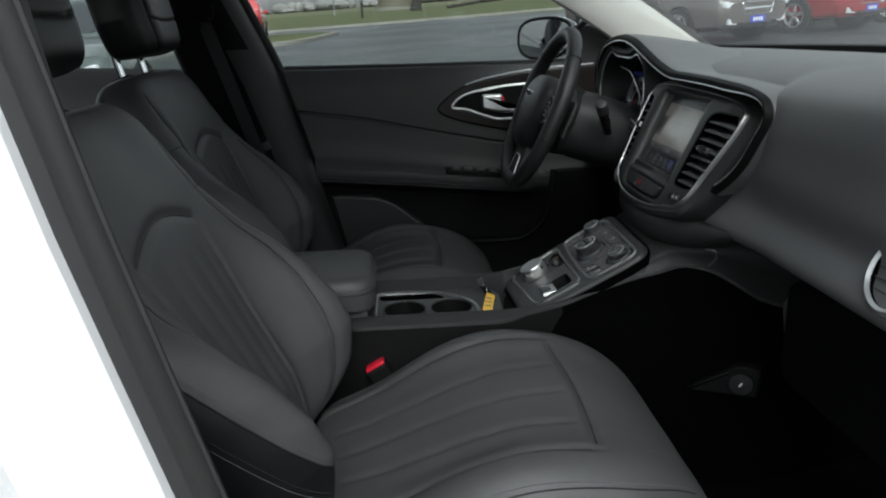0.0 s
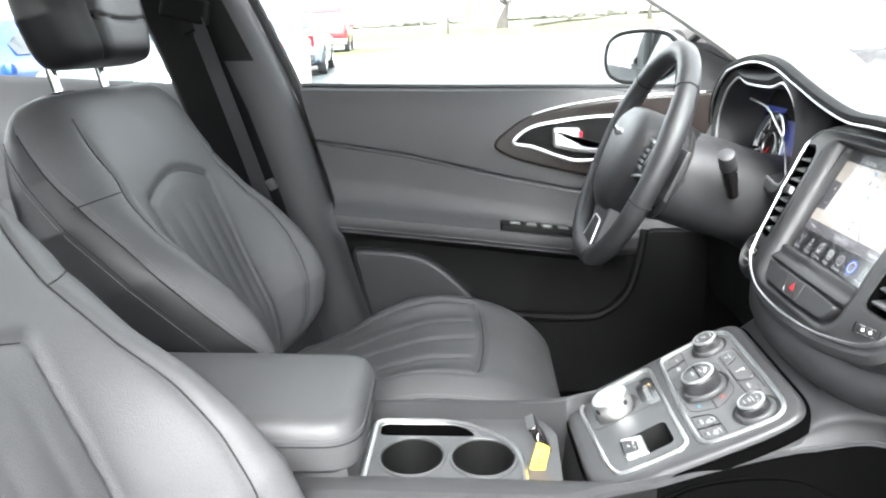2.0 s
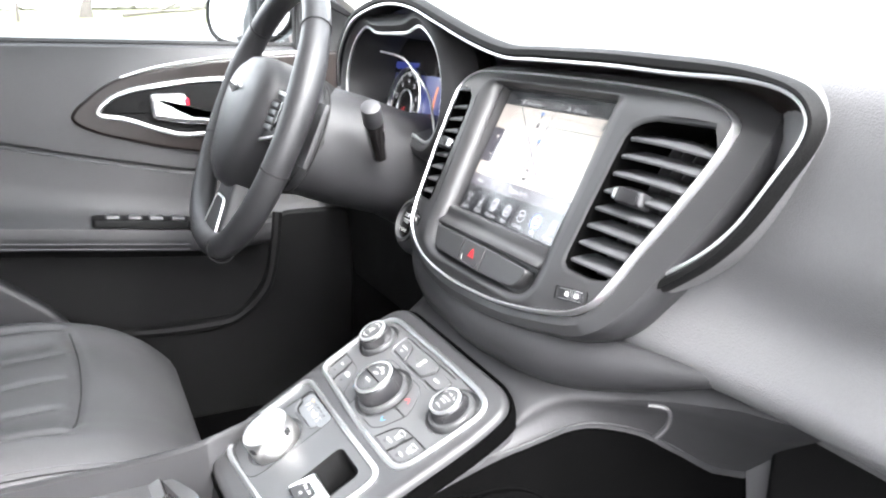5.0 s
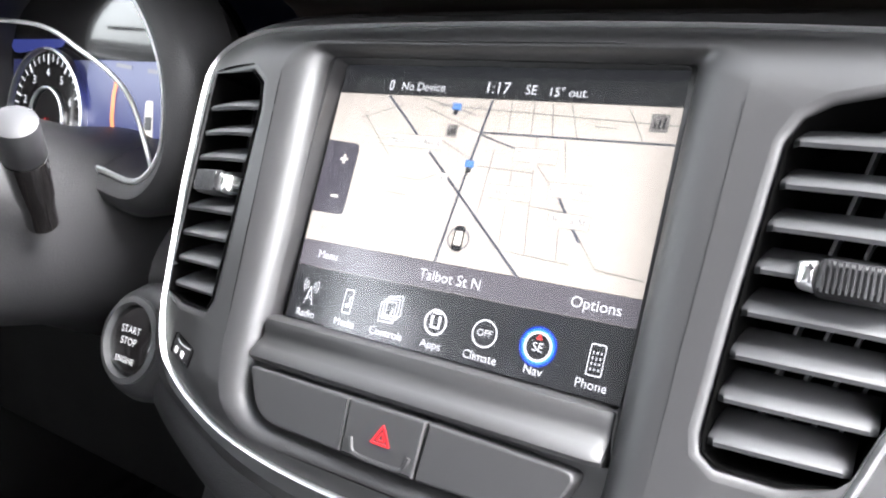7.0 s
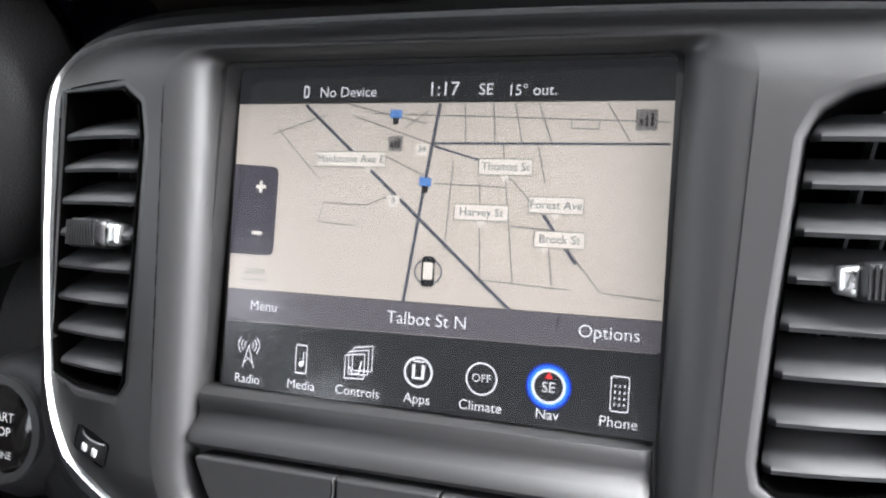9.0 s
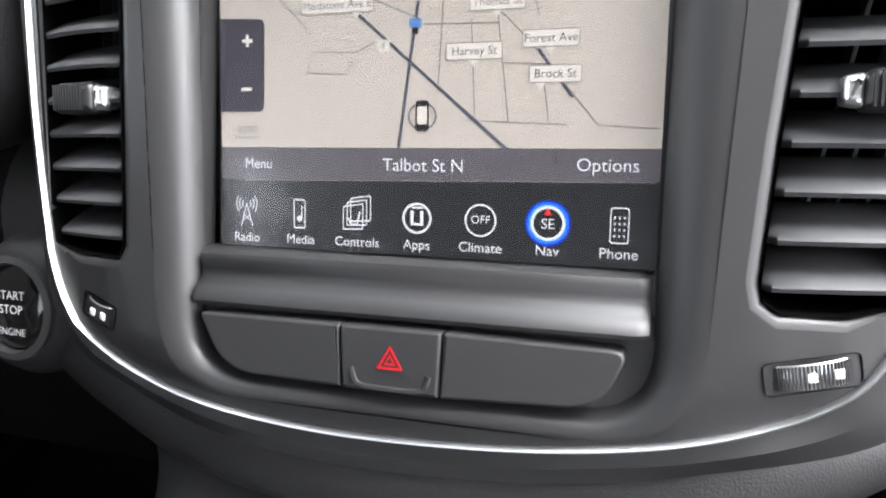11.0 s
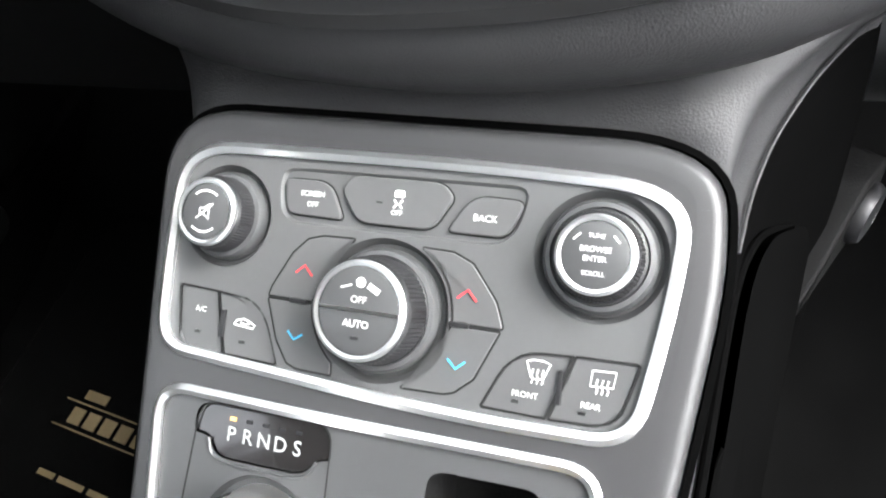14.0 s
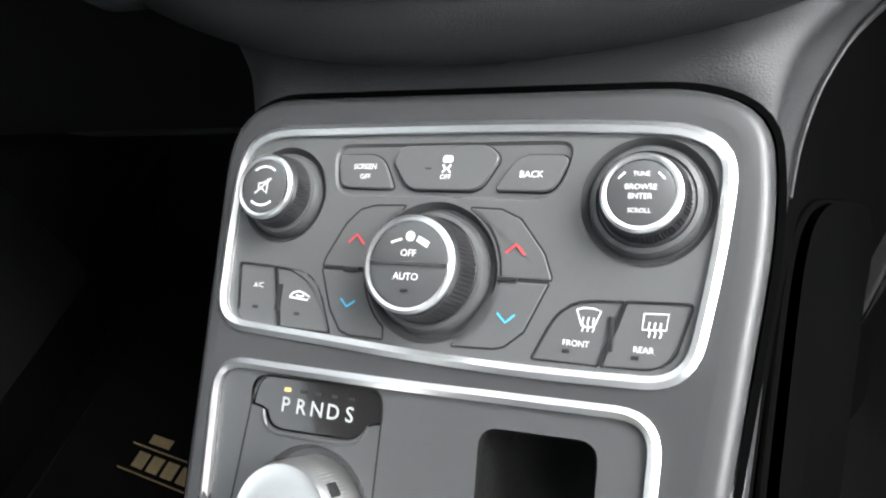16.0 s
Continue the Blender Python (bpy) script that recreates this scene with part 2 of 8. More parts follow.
LEATHER = surface("black_leather", (0.050, 0.050, 0.051), 0.50, spec=0.42, grain=0.22, grain_size=700, cells=True, blotch=0.15, wear=0.05)
LEATHER_SMOOTH = surface("black_leather_worn", (0.018, 0.018, 0.019), 0.42, grain=0.3, grain_size=900, cells=True, blotch=0.18, wear=0.08)
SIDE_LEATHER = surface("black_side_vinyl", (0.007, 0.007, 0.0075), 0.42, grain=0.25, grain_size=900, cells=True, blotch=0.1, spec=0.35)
THREAD = surface("grey_thread", (0.065, 0.065, 0.068), 0.7, grain=0.6, grain_size=1500)
DOOR_SKIN = surface("soft_door_skin", (0.042, 0.042, 0.043), 0.50, spec=0.34, grain=0.25, grain_size=1000, cells=True, blotch=0.08, wear=0.05)
SKIN = surface("soft_black_skin", (0.026, 0.026, 0.027), 0.50, spec=0.34, grain=0.25, grain_size=1000, cells=True, blotch=0.08, wear=0.05)
DASH = surface("soft_dash_skin", (0.112, 0.112, 0.113), 0.46, grain=0.3, grain_size=800, cells=True, blotch=0.08, wear=0.05)
TRIM = surface("black_trim_plastic", (0.019, 0.019, 0.020), 0.46, grain=0.45, grain_size=900, blotch=0.1, wear=0.06)
TRIM_LOW = surface("matt_black_plastic", (0.0055, 0.0055, 0.0055), 0.6, spec=0.12, grain=0.5, grain_size=700, blotch=0.15, wear=0.07)
SATIN = surface("satin_black_panel", (0.054, 0.055, 0.056), 0.40, grain=0.12, grain_size=1600, blotch=0.06, wear=0.05)
SURROUND = surface("satin_charcoal_surround", (0.036, 0.036, 0.037), 0.42, grain=0.12, grain_size=1600, blotch=0.06, wear=0.05)
PANEL_FACE = surface("soft_touch_switch_plastic", (0.078, 0.079, 0.080), 0.44, grain=0.12, grain_size=1600, blotch=0.06, wear=0.05)
SATIN_DARK = surface("satin_deep_black_panel", (0.019, 0.019, 0.0195), 0.46, spec=0.68, blotch=0.03, wear=0.02, grain=0.04, grain_size=1800)
KNOB = surface("satin_knob_plastic", (0.014, 0.014, 0.015), 0.4, grain=0.2, grain_size=1800, blotch=0.08)
GLOSS = surface("gloss_black_trim", (0.012, 0.011, 0.011), 0.12, blotch=0.1, wear=0.04, coat=0.6)
SLAT = surface("vent_slat_plastic", (0.050, 0.051, 0.053), 0.52, spec=0.3, blotch=0.05, wear=0.03)
# almost no albedo: shade of recesses, gaps and footwell put into the colour
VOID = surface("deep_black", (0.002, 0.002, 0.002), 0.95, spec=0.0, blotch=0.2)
CHROME = surface("bright_chrome", (0.82, 0.83, 0.84), 0.07, metal=1.0, blotch=0.02, wear=0.03)
SATIN_CHROME = surface("satin_chrome", (0.86, 0.87, 0.87), 0.36, metal=1.0, blotch=0.03, wear=0.05, grain=0.05, grain_size=2500)
SILVER = surface("brushed_silver", (0.74, 0.74, 0.73), 0.36, metal=1.0, blotch=0.03, wear=0.06)
PILLAR = surface("pale_grey_pillar_trim", (0.50, 0.49, 0.46), 0.7, grain=0.5, grain_size=1200, blotch=0.05)
PILLAR_DARK = surface("charcoal_pillar_trim", (0.034, 0.034, 0.035), 0.55, spec=0.35, grain=0.4, grain_size=800, blotch=0.1)
HEADLINER = surface("grey_headliner_cloth", (0.58, 0.57, 0.54), 0.95, grain=0.8, grain_size=1200, blotch=0.06)
CARPET = surface("black_carpet", (0.0025, 0.0025, 0.0025), 1.0, spec=0.0, grain=0.5, grain_size=1200, blotch=0.3, blotch_size=30)
SATIN_STALK = surface("grey_stalk_tip", (0.035, 0.035, 0.037), 0.5, blotch=0.06)
BELT = surface("charcoal_belt_webbing", (0.032, 0.032, 0.034), 0.8, grain=0.8, grain_size=900, blotch=0.1)
WHITE_PAINT = surface("white_car_paint", (0.80, 0.80, 0.81), 0.25, blotch=0.02, wear=0.04, coat=0.8)
RUBBER = surface("black_rubber", (0.016, 0.016, 0.016), 0.7, grain=0.3, grain_size=600)
RED_PLASTIC = surface("red_plastic", (0.62, 0.015, 0.04), 0.35, blotch=0.05)
YELLOW_TAG = surface("yellow_paper_tag", (0.55, 0.31, 0.003), 0.55, blotch=0.06)
WOOD_TRIM = surface("dark_brown_trim", (0.012, 0.009, 0.008), 0.34, spec=0.3, blotch=0.35, blotch_size=40)
INK = surface("white_print", (0.75, 0.75, 0.74), 0.6, blotch=0.05)
INK_RED = surface("red_print", (0.75, 0.05, 0.06), 0.5, blotch=0.05)
INK_BLUE = surface("blue_print", (0.06, 0.42, 0.72), 0.5, blotch=0.05)
INK_GOLD = surface("gold_embroidery", (0.13, 0.095, 0.045), 0.6, grain=0.8, grain_size=1800, blotch=0.15)
DARK_LINE = surface("seam_shadow_gap", (0.004, 0.004, 0.004), 0.9)
def dusty_glass(name, haze):
    """Clear glass with an added milky film: dust plus painted-in glare of the dash."""
    mat = pane_glass(name)
    nt = mat.node_tree
    out = nt.nodes["Material Output"]
    clean = out.inputs["Surface"].links[0].from_socket
    film = _node(nt, "ShaderNodeBsdfTranslucent", Color=(0.95, 0.96, 0.97, 1))
    co = nt.nodes.new("ShaderNodeTexCoord")
    tex = _node(nt, "ShaderNodeTexNoise", Scale=6.0, Detail=5.0)
    amount = nt.nodes.new("ShaderNodeMapRange")
    amount.inputs["To Min"].default_value, amount.inputs["To Max"].default_value = haze * 0.6, haze * 1.4
    mix = nt.nodes.new("ShaderNodeMixShader")
    nt.links.new(co.outputs["Object"], tex.inputs["Vector"])
    nt.links.new(tex.outputs["Fac"], amount.inputs["Value"])
    nt.links.new(amount.outputs[0], mix.inputs[0])
    nt.links.new(clean, mix.inputs[1])
    nt.links.new(film.outputs[0], mix.inputs[2])
    nt.links.new(mix.outputs[0], out.inputs["Surface"])
    return mat


VEILED = dusty_glass("veiled_windscreen_glass", 0.07)
CLEAR = pane_glass("clear_window_glass")
COVER = pane_glass("clear_display_cover", (0.97, 0.97, 0.97), 0.16, 1.1)
MIRROR = surface("mirror_silver", (0.9, 0.91, 0.92), 0.02, metal=1.0, blotch=0.0, wear=0.01)
MAP_CREAM = glowing("map_background_glow", (0.80, 0.73, 0.64), 0.0494)
MAP_ROAD = glowing("map_road_glow", (0.20, 0.22, 0.27), 0.018)
MAP_MINOR = glowing("map_minor_road_glow", (0.40, 0.38, 0.36), 0.0269)
MAP_LABEL = glowing("map_label_glow", (0.95, 0.90, 0.80), 0.0658)
MAP_DARK = glowing("display_dark_band", (0.030, 0.032, 0.036), 0.0449)
MAP_GREY = glowing("display_grey_band", (0.16, 0.15, 0.17), 0.0524)
DISPLAY_TEXT = glowing("display_text_glow", (0.95, 0.97, 1.0), 0.0724)
DISPLAY_BLUE = glowing("display_blue_glow", (0.02, 0.13, 0.95), 0.18)
DISPLAY_HALO = glowing("display_dim_blue", (0.008, 0.05, 0.5), 0.07)
DISPLAY_PALE = glowing("display_pale_blue", (0.35, 0.6, 1.0), 0.12)
DISPLAY_RED = glowing("display_red_glow", (0.9, 0.05, 0.05), 0.0898)
DISPLAY_NAVY = glowing("cluster_navy_glow", (0.03, 0.04, 0.17), 0.0744)
DISPLAY_ORANGE = glowing("cluster_orange_glow", (0.95, 0.30, 0.08), 0.088)
HAZARD_RED = glowing("hazard_red_print", (0.80, 0.02, 0.03), 0.08)
GEAR_LAMP = glowing("gear_position_lamp", (1.0, 0.55, 0.15), 0.308)

# ---- outside ground ----
def ground_z(x, y):
    return SLOPE_X * x + SLOPE_Y * y


ASPHALT = surface("wet_asphalt", (0.044, 0.050, 0.052), 0.48, spec=0.32, grain=0.8, grain_size=60, blotch=0.35, blotch_size=0.22, wear=0.2)
GRASS = surface("winter_grass", (0.062, 0.073, 0.022), 0.95, grain=0.9, grain_size=20, blotch=0.35, blotch_size=0.5)
FIELD = surface("pale_winter_field", (0.085, 0.09, 0.04), 0.95, blotch=0.3, blotch_size=0.05)
KERB = surface("worn_concrete", (0.20, 0.195, 0.175), 0.85, grain=0.6, grain_size=60, blotch=0.2, blotch_size=2)


def ground_sheet(name, x0, x1, y0, y1, lift, mat, label, n=24):
    bm = sheet(lambda a, b: (x0 + (x1 - x0) * a, y0 + (y1 - y0) * b, ground_z(x0 + (x1 - x0) * a, y0 + (y1 - y0) * b) + lift), n, n)
    return tagged(part(name, bm, mat), label, name.split("_")[0], kind="structure")


ground_sheet("ground", -1800, 1800, -1800, 2400, -0.03, FIELD, "pale flat winter field reaching the horizon")
ground_sheet("grass_verge", -60, 80, 40, 160, -0.005, GRASS, "yellowish winter grass beyond the lot")
ground_sheet("parking_lot", -45, 60, -40, 44, 0.0, ASPHALT, "wet grey asphalt car park with puddle stains", 30)


# ---- floor, roof and pillars of the car ----
def floor_pan():
    bm = sheet(lambda a, b: (-1.6 + 2.7 * a, -0.78 + 1.56 * b, 0.25 + 0.22 * step(0.72, 1.0, a) + 0.10 * math.exp(-((b - 0.5) / 0.1) ** 4)), 40, 40, 0.02)
    tagged(part("floor", bm, CARPET), "black carpeted car floor with centre tunnel", "floor", kind="structure")


floor_pan()


def roof_z(x, y):
    return 1.43 - 0.16 * ((x + 0.55) / 1.0) ** 2 - 0.09 * (y / 0.6) ** 2


tagged(part("ceiling", sheet(lambda a, b: (-1.5 + 1.75 * a, -0.62 + 1.24 * b, roof_z(-1.5 + 1.75 * a, -0.62 + 1.24 * b)), 30, 24, 0.03), HEADLINER),
       "pale grey cloth roof lining", "ceiling", kind="structure")


def front_pillar(side, name):
    """Slanting windscreen pillar with pale trim inside."""
    foot, head = Vector((0.715, 0.645 * side, 0.965)), Vector((0.06, 0.60 * side, 1.33))
    rings = []
    for k in range(9):
        t = k / 8
        c = foot.lerp(head, t) + Vector((0, 0, 0.03 * math.sin(math.pi * t)))
        w, d = 0.118 - 0.03 * t, 0.05
        out = Vector((0, side, 0))
        back = Vector((-0.48, 0.0, -0.88))
        rings.append([c + back * w * a + out * d * b for a, b in ((0, 0), (0.15, -0.12), (0.5, -0.2), (0.85, -0.1), (1.0, 0.15), (1.0, 1.0), (0, 1.0))])
    tagged(part(name, loft(rings), PILLAR), "pale grey windscreen pillar trim", "pillar", kind="structure")
    edge = [foot.lerp(head, k / 8) + Vector((0.012, 0.02 * side, 0.03 * math.sin(math.pi * k / 8) + 0.004)) for k in range(9)]
    tagged(part(name + "_seal", tube(edge, 0.008, 6), RUBBER), "black rubber windscreen seal", "seal", kind="structure")


front_pillar(1, "pillar_front_driver")
front_pillar(-1, "pillar_front_passenger")


def near_edge(z):
    """Front edge of the passenger's door pillar."""
    return along(z, (0.3, -0.135), (0.728, -0.245), (0.905, -0.289), (1.0, -0.311), (1.09, -0.326), (1.38, -0.42))


def centre_pillar(side, name):
    """Door pillar: dark trim inside, paint outside."""
    rings = []
    for k in range(13):
        t = k / 12
        z = 0.30 + 1.08 * t
        xf = along(z, (0.30, -0.215), (0.45, -0.25), (0.62, -0.30), (0.78, -0.342), (0.96, -0.396), (1.11, -0.460), (1.38, -0.580))
        if side < 0:
            xf = near_edge(z)
        xr = xf - along(z, (0.3, 0.30), (0.8, 0.235), (1.1, 0.21), (1.4, 0.16))
        yi = along(z, (0.3, 0.70), (0.8, 0.675), (1.0, 0.66), (1.4, 0.60))
        yo = yi + 0.075 if side > 0 else 0.757
        turn = 0.0 if side > 0 else 0.024
        pts = [(xf, yo), (xf - 0.004 - turn, yi + 0.035), (xf - 0.03 - turn, yi + 0.008), (xf - 0.085, yi), (xf - 0.10, yi + 0.006), (xr + 0.02, yi + 0.004), (xr, yi + 0.03), (xr, yo)]
        rings.append([Vector((x, y * side, z)) for x, y in pts])
    trim = part(name, loft(rings), PILLAR_DARK, angle=60)
    # Matt black behind the belt stands for shade; the upper inset is dark trim.
    trim.data.materials.append(TRIM_LOW)
    for face in trim.data.polygons[:96]:
        if face.index % 8 in (3, 4, 5) and face.center.z > 0.62 or face.index % 8 == 2 and face.center.z > 1.06:
            face.material_index = 1
    tagged(trim, "charcoal plastic centre pillar trim", "pillar", kind="structure")


centre_pillar(1, "pillar_centre_driver")
centre_pillar(-1, "pillar_centre_passenger")


def painted_jamb():
    """White painted pillar face and rear door skin beside the open doorway."""
    rings = []
    for k in range(9):
        z = 0.30 + 0.85 * k / 8
        xf = near_edge(z) - 0.034
        rings.append([Vector((xf, -0.745, z)), Vector((xf - 0.006, -0.765, z)), Vector((xf - 0.03, -0.772, z)), Vector((xf - 0.10, -0.776, z)), Vector((xf - 0.115, -0.80, z)),
                      Vector((xf - 0.14, -0.86 + 0.06 * step(0.7, 1.1, z), z)), Vector((xf - 0.9, -0.89 + 0.07 * step(0.7, 1.1, z), z)), Vector((xf - 0.9, -0.752, z))])
    tagged(part("door_jamb", loft(rings), WHITE_PAINT), "glossy white painted door jamb and rear door edge", "door jamb", kind="structure")
    line = [Vector((near_edge(z) - 0.014, -0.752, z)) for z in np.linspace(0.3, 1.36, 14)]
    tagged(part("door_seal", tube(line, 0.012, 10), RUBBER), "black rubber door seal on the pillar", "door seal", kind="structure")


painted_jamb()


def roof_rail(side, name):
    pts = spline([(0.09, 0.60 * side, 1.325), (-0.2, 0.60 * side, 1.385), (-0.6, 0.59 * side, 1.40), (-1.1, 0.57 * side, 1.36), (-1.5, 0.52 * side, 1.25)], 6)
    tagged(part(name, tube(pts, 0.045, 10), PILLAR), "pale grey roof rail trim", "rail", kind="structure")


roof_rail(1, "roof_rail_driver")
roof_rail(-1, "roof_rail_passenger")


def windscreen():
    def at(a, b):
        y = -0.64 + 1.28 * a
        low = Vector((1.0 - 0.75 * y * y, y, 0.985))
        high = Vector((0.13 - 0.15 * y * y, y * 0.92, 1.39 - 0.09 * (y / 0.6) ** 2))
        return low.lerp(high, b)
    ob = part("windscreen", sheet(at, 20, 8), VEILED)
    ob.visible_shadow = False
    tagged(ob, "clear raked windscreen glass", "windscreen", kind="structure")
    base = [at(k / 20, 0.0) + Vector((-0.012, 0, 0.002)) for k in range(21)]
    rings = [[p + Vector((0.03, 0, -0.004)), p + Vector((0, 0, 0.004)), p + Vector((-0.018, 0, 0.001)), p + Vector((-0.018, 0, -0.016)), p + Vector((0.03, 0, -0.02))] for p in base]
    tagged(part("windscreen_seal", loft(rings), TRIM_LOW), "black strip along the windscreen base", "seal", kind="structure")


windscreen()


def closing_panels():
    bm = sheet(lambda a, b: (-1.55 - 0.1 * math.sin(math.pi * a), -0.75 + 1.5 * a, 0.25 + 0.72 * b), 8, 4, 0.03)
    tagged(part("wall_rear", bm, TRIM_LOW), "black rear bulkhead of the cabin", "wall", kind="structure")
    bm = sheet(lambda a, b: (1.0, -0.75 + 1.5 * a, 0.25 + 0.72 * b), 4, 4, 0.03)
    tagged(part("wall_front", bm, CARPET), "black carpeted front bulkhead", "wall", kind="structure")
    rail = box(-0.3, 0.95, -0.80, -0.74, 0.24, 0.34, 0.02)
    tagged(part("door_sill", rail, TRIM_LOW), "black plastic sill of the open doorway", "door sill", kind="structure")
    rail = box(-1.5, 0.98, 0.690, 0.80, 0.22, 0.345, 0.02)
    tagged(part("door_sill_driver", rail, CARPET), "black carpeted sill under the driver's door", "door sill", kind="structure")
    kick = sheet(lambda a, b: (0.62 + 0.38 * a, -0.76, 0.3 + 0.65 * b), 4, 4, 0.03)
    tagged(part("kick_panel", kick, TRIM_LOW), "black kick panel beside the footwell", "panel", kind="structure")


closing_panels()


# ---- doors on the driver's side ----
def door_face(x, name):
    """Cross-section of the front door's inner skin at x: (y, z) from the sill down."""
    crease = along(x, (-0.45, 0.872), (-0.354, 0.862), (-0.166, 0.832), (0.034, 0.784), (0.161, 0.758), (0.30, 0.742), (0.8, 0.72))
    rest = along(x, (-0.45, 0.735), (-0.306, 0.722), (-0.097, 0.702), (0.149, 0.676), (0.25, 0.67), (0.8, 0.66))
    reach = 0.655 + 0.035 * step(0.18, 0.30, x)
    sill = along(x, (-0.45, 0.962), (-0.05, 0.955), (0.45, 0.952), (0.8, 0.95))
    return [(0.775, sill + 0.002), (0.755, sill + 0.006), (0.738, sill), (0.728, sill - 0.02), (0.722, (sill + crease) / 2 + 0.02), (0.719, crease + 0.022), (0.7195, crease + 0.005), (0.725, crease), (0.716, crease - 0.006),
            (0.716, (crease + rest) / 2), (0.712, rest + 0.02), (0.700, rest + 0.006), (reach + 0.012, rest), (reach + 0.002, rest - 0.006), (reach, rest - 0.018), (reach + 0.004, rest - 0.034), (reach + 0.02, rest - 0.046),
            (0.700, rest - 0.062), (0.706, rest - 0.09), (0.704, 0.55), (0.704, 0.45), (0.708, 0.36), (0.735, 0.30)]


def driver_door():
    door = thing("door_1", "closed black driver's door with padded armrest", "car door", kind="structure", at=(0.2, 0.74, 0.3))
    inv = under(door)
    rear = lambda z: along(z, (0.30, -0.205), (0.45, -0.240), (0.62, -0.287), (0.78, -0.329), (0.96, -0.383))
    rows = []
    for k in range(60):
        s = k / 59
        rows.append([Vector((rear(z) + (0.74 - rear(z)) * s, y, z)) for y, z in door_face(-0.33 + 1.07 * s, "")])
    rows.insert(0, [p + Vector((-0.004, 0.03, 0)) for p in rows[0]])
    skin = part("inner_skin", moved(loft(rows, closed=False, caps=False), inv), DOOR_SKIN, door)
    skin.data.materials.append(TRIM_LOW)
    for face in skin.data.polygons:
        if face.index % 22 > 15:
            face.material_index = 1
    seam = [Vector((x, 0.7165, door_face(x, "")[7][1] - 0.004)) for x in np.linspace(-0.335, 0.42, 40)]
    part("seam", moved(tube(seam, 0.0016, 5), inv), THREAD, door)
    for dz in (-0.026, -0.034):
        line = [Vector((x, 0.6525, door_face(x, "")[12][1] + dz)) for x in np.linspace(-0.30, 0.16, 30)]
        part("armrest_stitching", moved(tube(line, 0.0011, 5), inv), THREAD, door)
    # the lower speaker panel, rounded at its front
    low = rounded([(-0.207, 0.30), (-0.286, 0.642), (-0.135, 0.632), (-0.02, 0.53), (0.02, 0.30)], [0.01, 0.02, 0.06, 0.05, 0.02])
    m = Matrix(((1, 0, 0, 0), (0, 0, -1, 0.704), (0, 1, 0, 0), (0, 0, 0, 1)))
    part("speaker_panel", moved(plate(low, -0.002, 0.022, 0.008, m), inv), TRIM, door)
    lip = spline([(-0.02, 0.70, 0.50), (0.079, 0.683, 0.497), (0.18, 0.678, 0.496), (0.236, 0.678, 0.505), (0.285, 0.68, 0.55), (0.305, 0.685, 0.62), (0.315, 0.695, 0.68)], 6)
    part("pocket_rim", moved(tube(lip, 0.009, 8), inv), TRIM_LOW, door)
    pocket = rounded([(-0.02, 0.32), (-0.02, 0.495), (0.24, 0.50), (0.29, 0.56), (0.31, 0.68), (0.45, 0.68), (0.45, 0.32)], 0.03)
    part("pocket_face", moved(plate(pocket, 0.0, 0.016, 0.004, m), inv), TRIM_LOW, door)
    # handle bezel: gloss surround, chrome loop, recess and pull lever
    m = Matrix(((1, 0, 0, 0), (0, 0, -1, 0.7175), (0, 1, 0, 0), (0, 0, 0, 1)))
    outer = spline([(0.010, 0.848), (0.030, 0.874), (0.092, 0.911), (0.23, 0.936), (0.36, 0.946), (0.47, 0.948), (0.50, 0.90), (0.46, 0.80), (0.36, 0.765), (0.183, 0.790), (0.087, 0.811), (0.035, 0.828)], 5, True)
    part("handle_surround", moved(plate(outer, -0.01, 0.007, 0.004, m), inv), WOOD_TRIM, door, "dark brown gloss handle surround")
    loop = spline([(0.048, 0.855), (0.081, 0.884), (0.15, 0.899), (0.229, 0.906), (0.30, 0.905), (0.335, 0.895), (0.33, 0.865), (0.28, 0.83), (0.184, 0.818), (0.141, 0.826), (0.085, 0.846)], 5, True)
    part("handle_recess", moved(plate(inset(loop, 0.004), 0.004, 0.0085, 0.001, m), inv), TRIM_LOW, door)
    part("chrome_loop", moved(tube([m @ Vector((p.x, p.y, 0.009)) for p in loop], 0.0038, 8, True), inv), SATIN_CHROME, door, "satin chrome loop round the handle")
    lever = rounded([(0.124, 0.884), (0.178, 0.884), (0.182, 0.856), (0.262, 0.848), (0.262, 0.832), (0.176, 0.836), (0.126, 0.846)], [0.008, 0.007, 0.006, 0.004, 0.006, 0.012, 0.008])
    part("pull_lever", moved(plate(lever, 0.006, 0.022, 0.006, m), inv), SATIN_CHROME, door, "bright chrome pull lever")
    part("lock_tab", moved(plate(rounded([(0.176, 0.866), (0.176, 0.877), (0.182, 0.877), (0.182, 0.866)], 0.002), 0.006, 0.0225, 0.001, m), inv), RED_PLASTIC, door, "small red lock marker")
    strip_pts = [(0.085, 0.914), (0.15, 0.932), (0.27, 0.948), (0.42, 0.956)]
    part("chrome_strip", moved(tube([Vector((x, 0.7165, z - 0.006)) for x, z in spline([Vector(p) for p in strip_pts], 6)], 0.003, 6), inv), SATIN_CHROME, door)
    # window switches
    sw = rounded([(0.022, 0.655), (0.022, 0.695), (0.19, 0.695), (0.19, 0.655)], 0.006)
    top = Matrix(((1, 0, 0, 0), (0, 1, 0, 0), (-0.106, 0, 1, 0.6935), (0, 0, 0, 1)))
    panel = part("switch_panel", moved(plate(sw, -0.002, 0.010, 0.003, top), inv), TRIM_LOW, door, "black window switch panel")
    for k in range(4):
        x = 0.040 + 0.032 * k
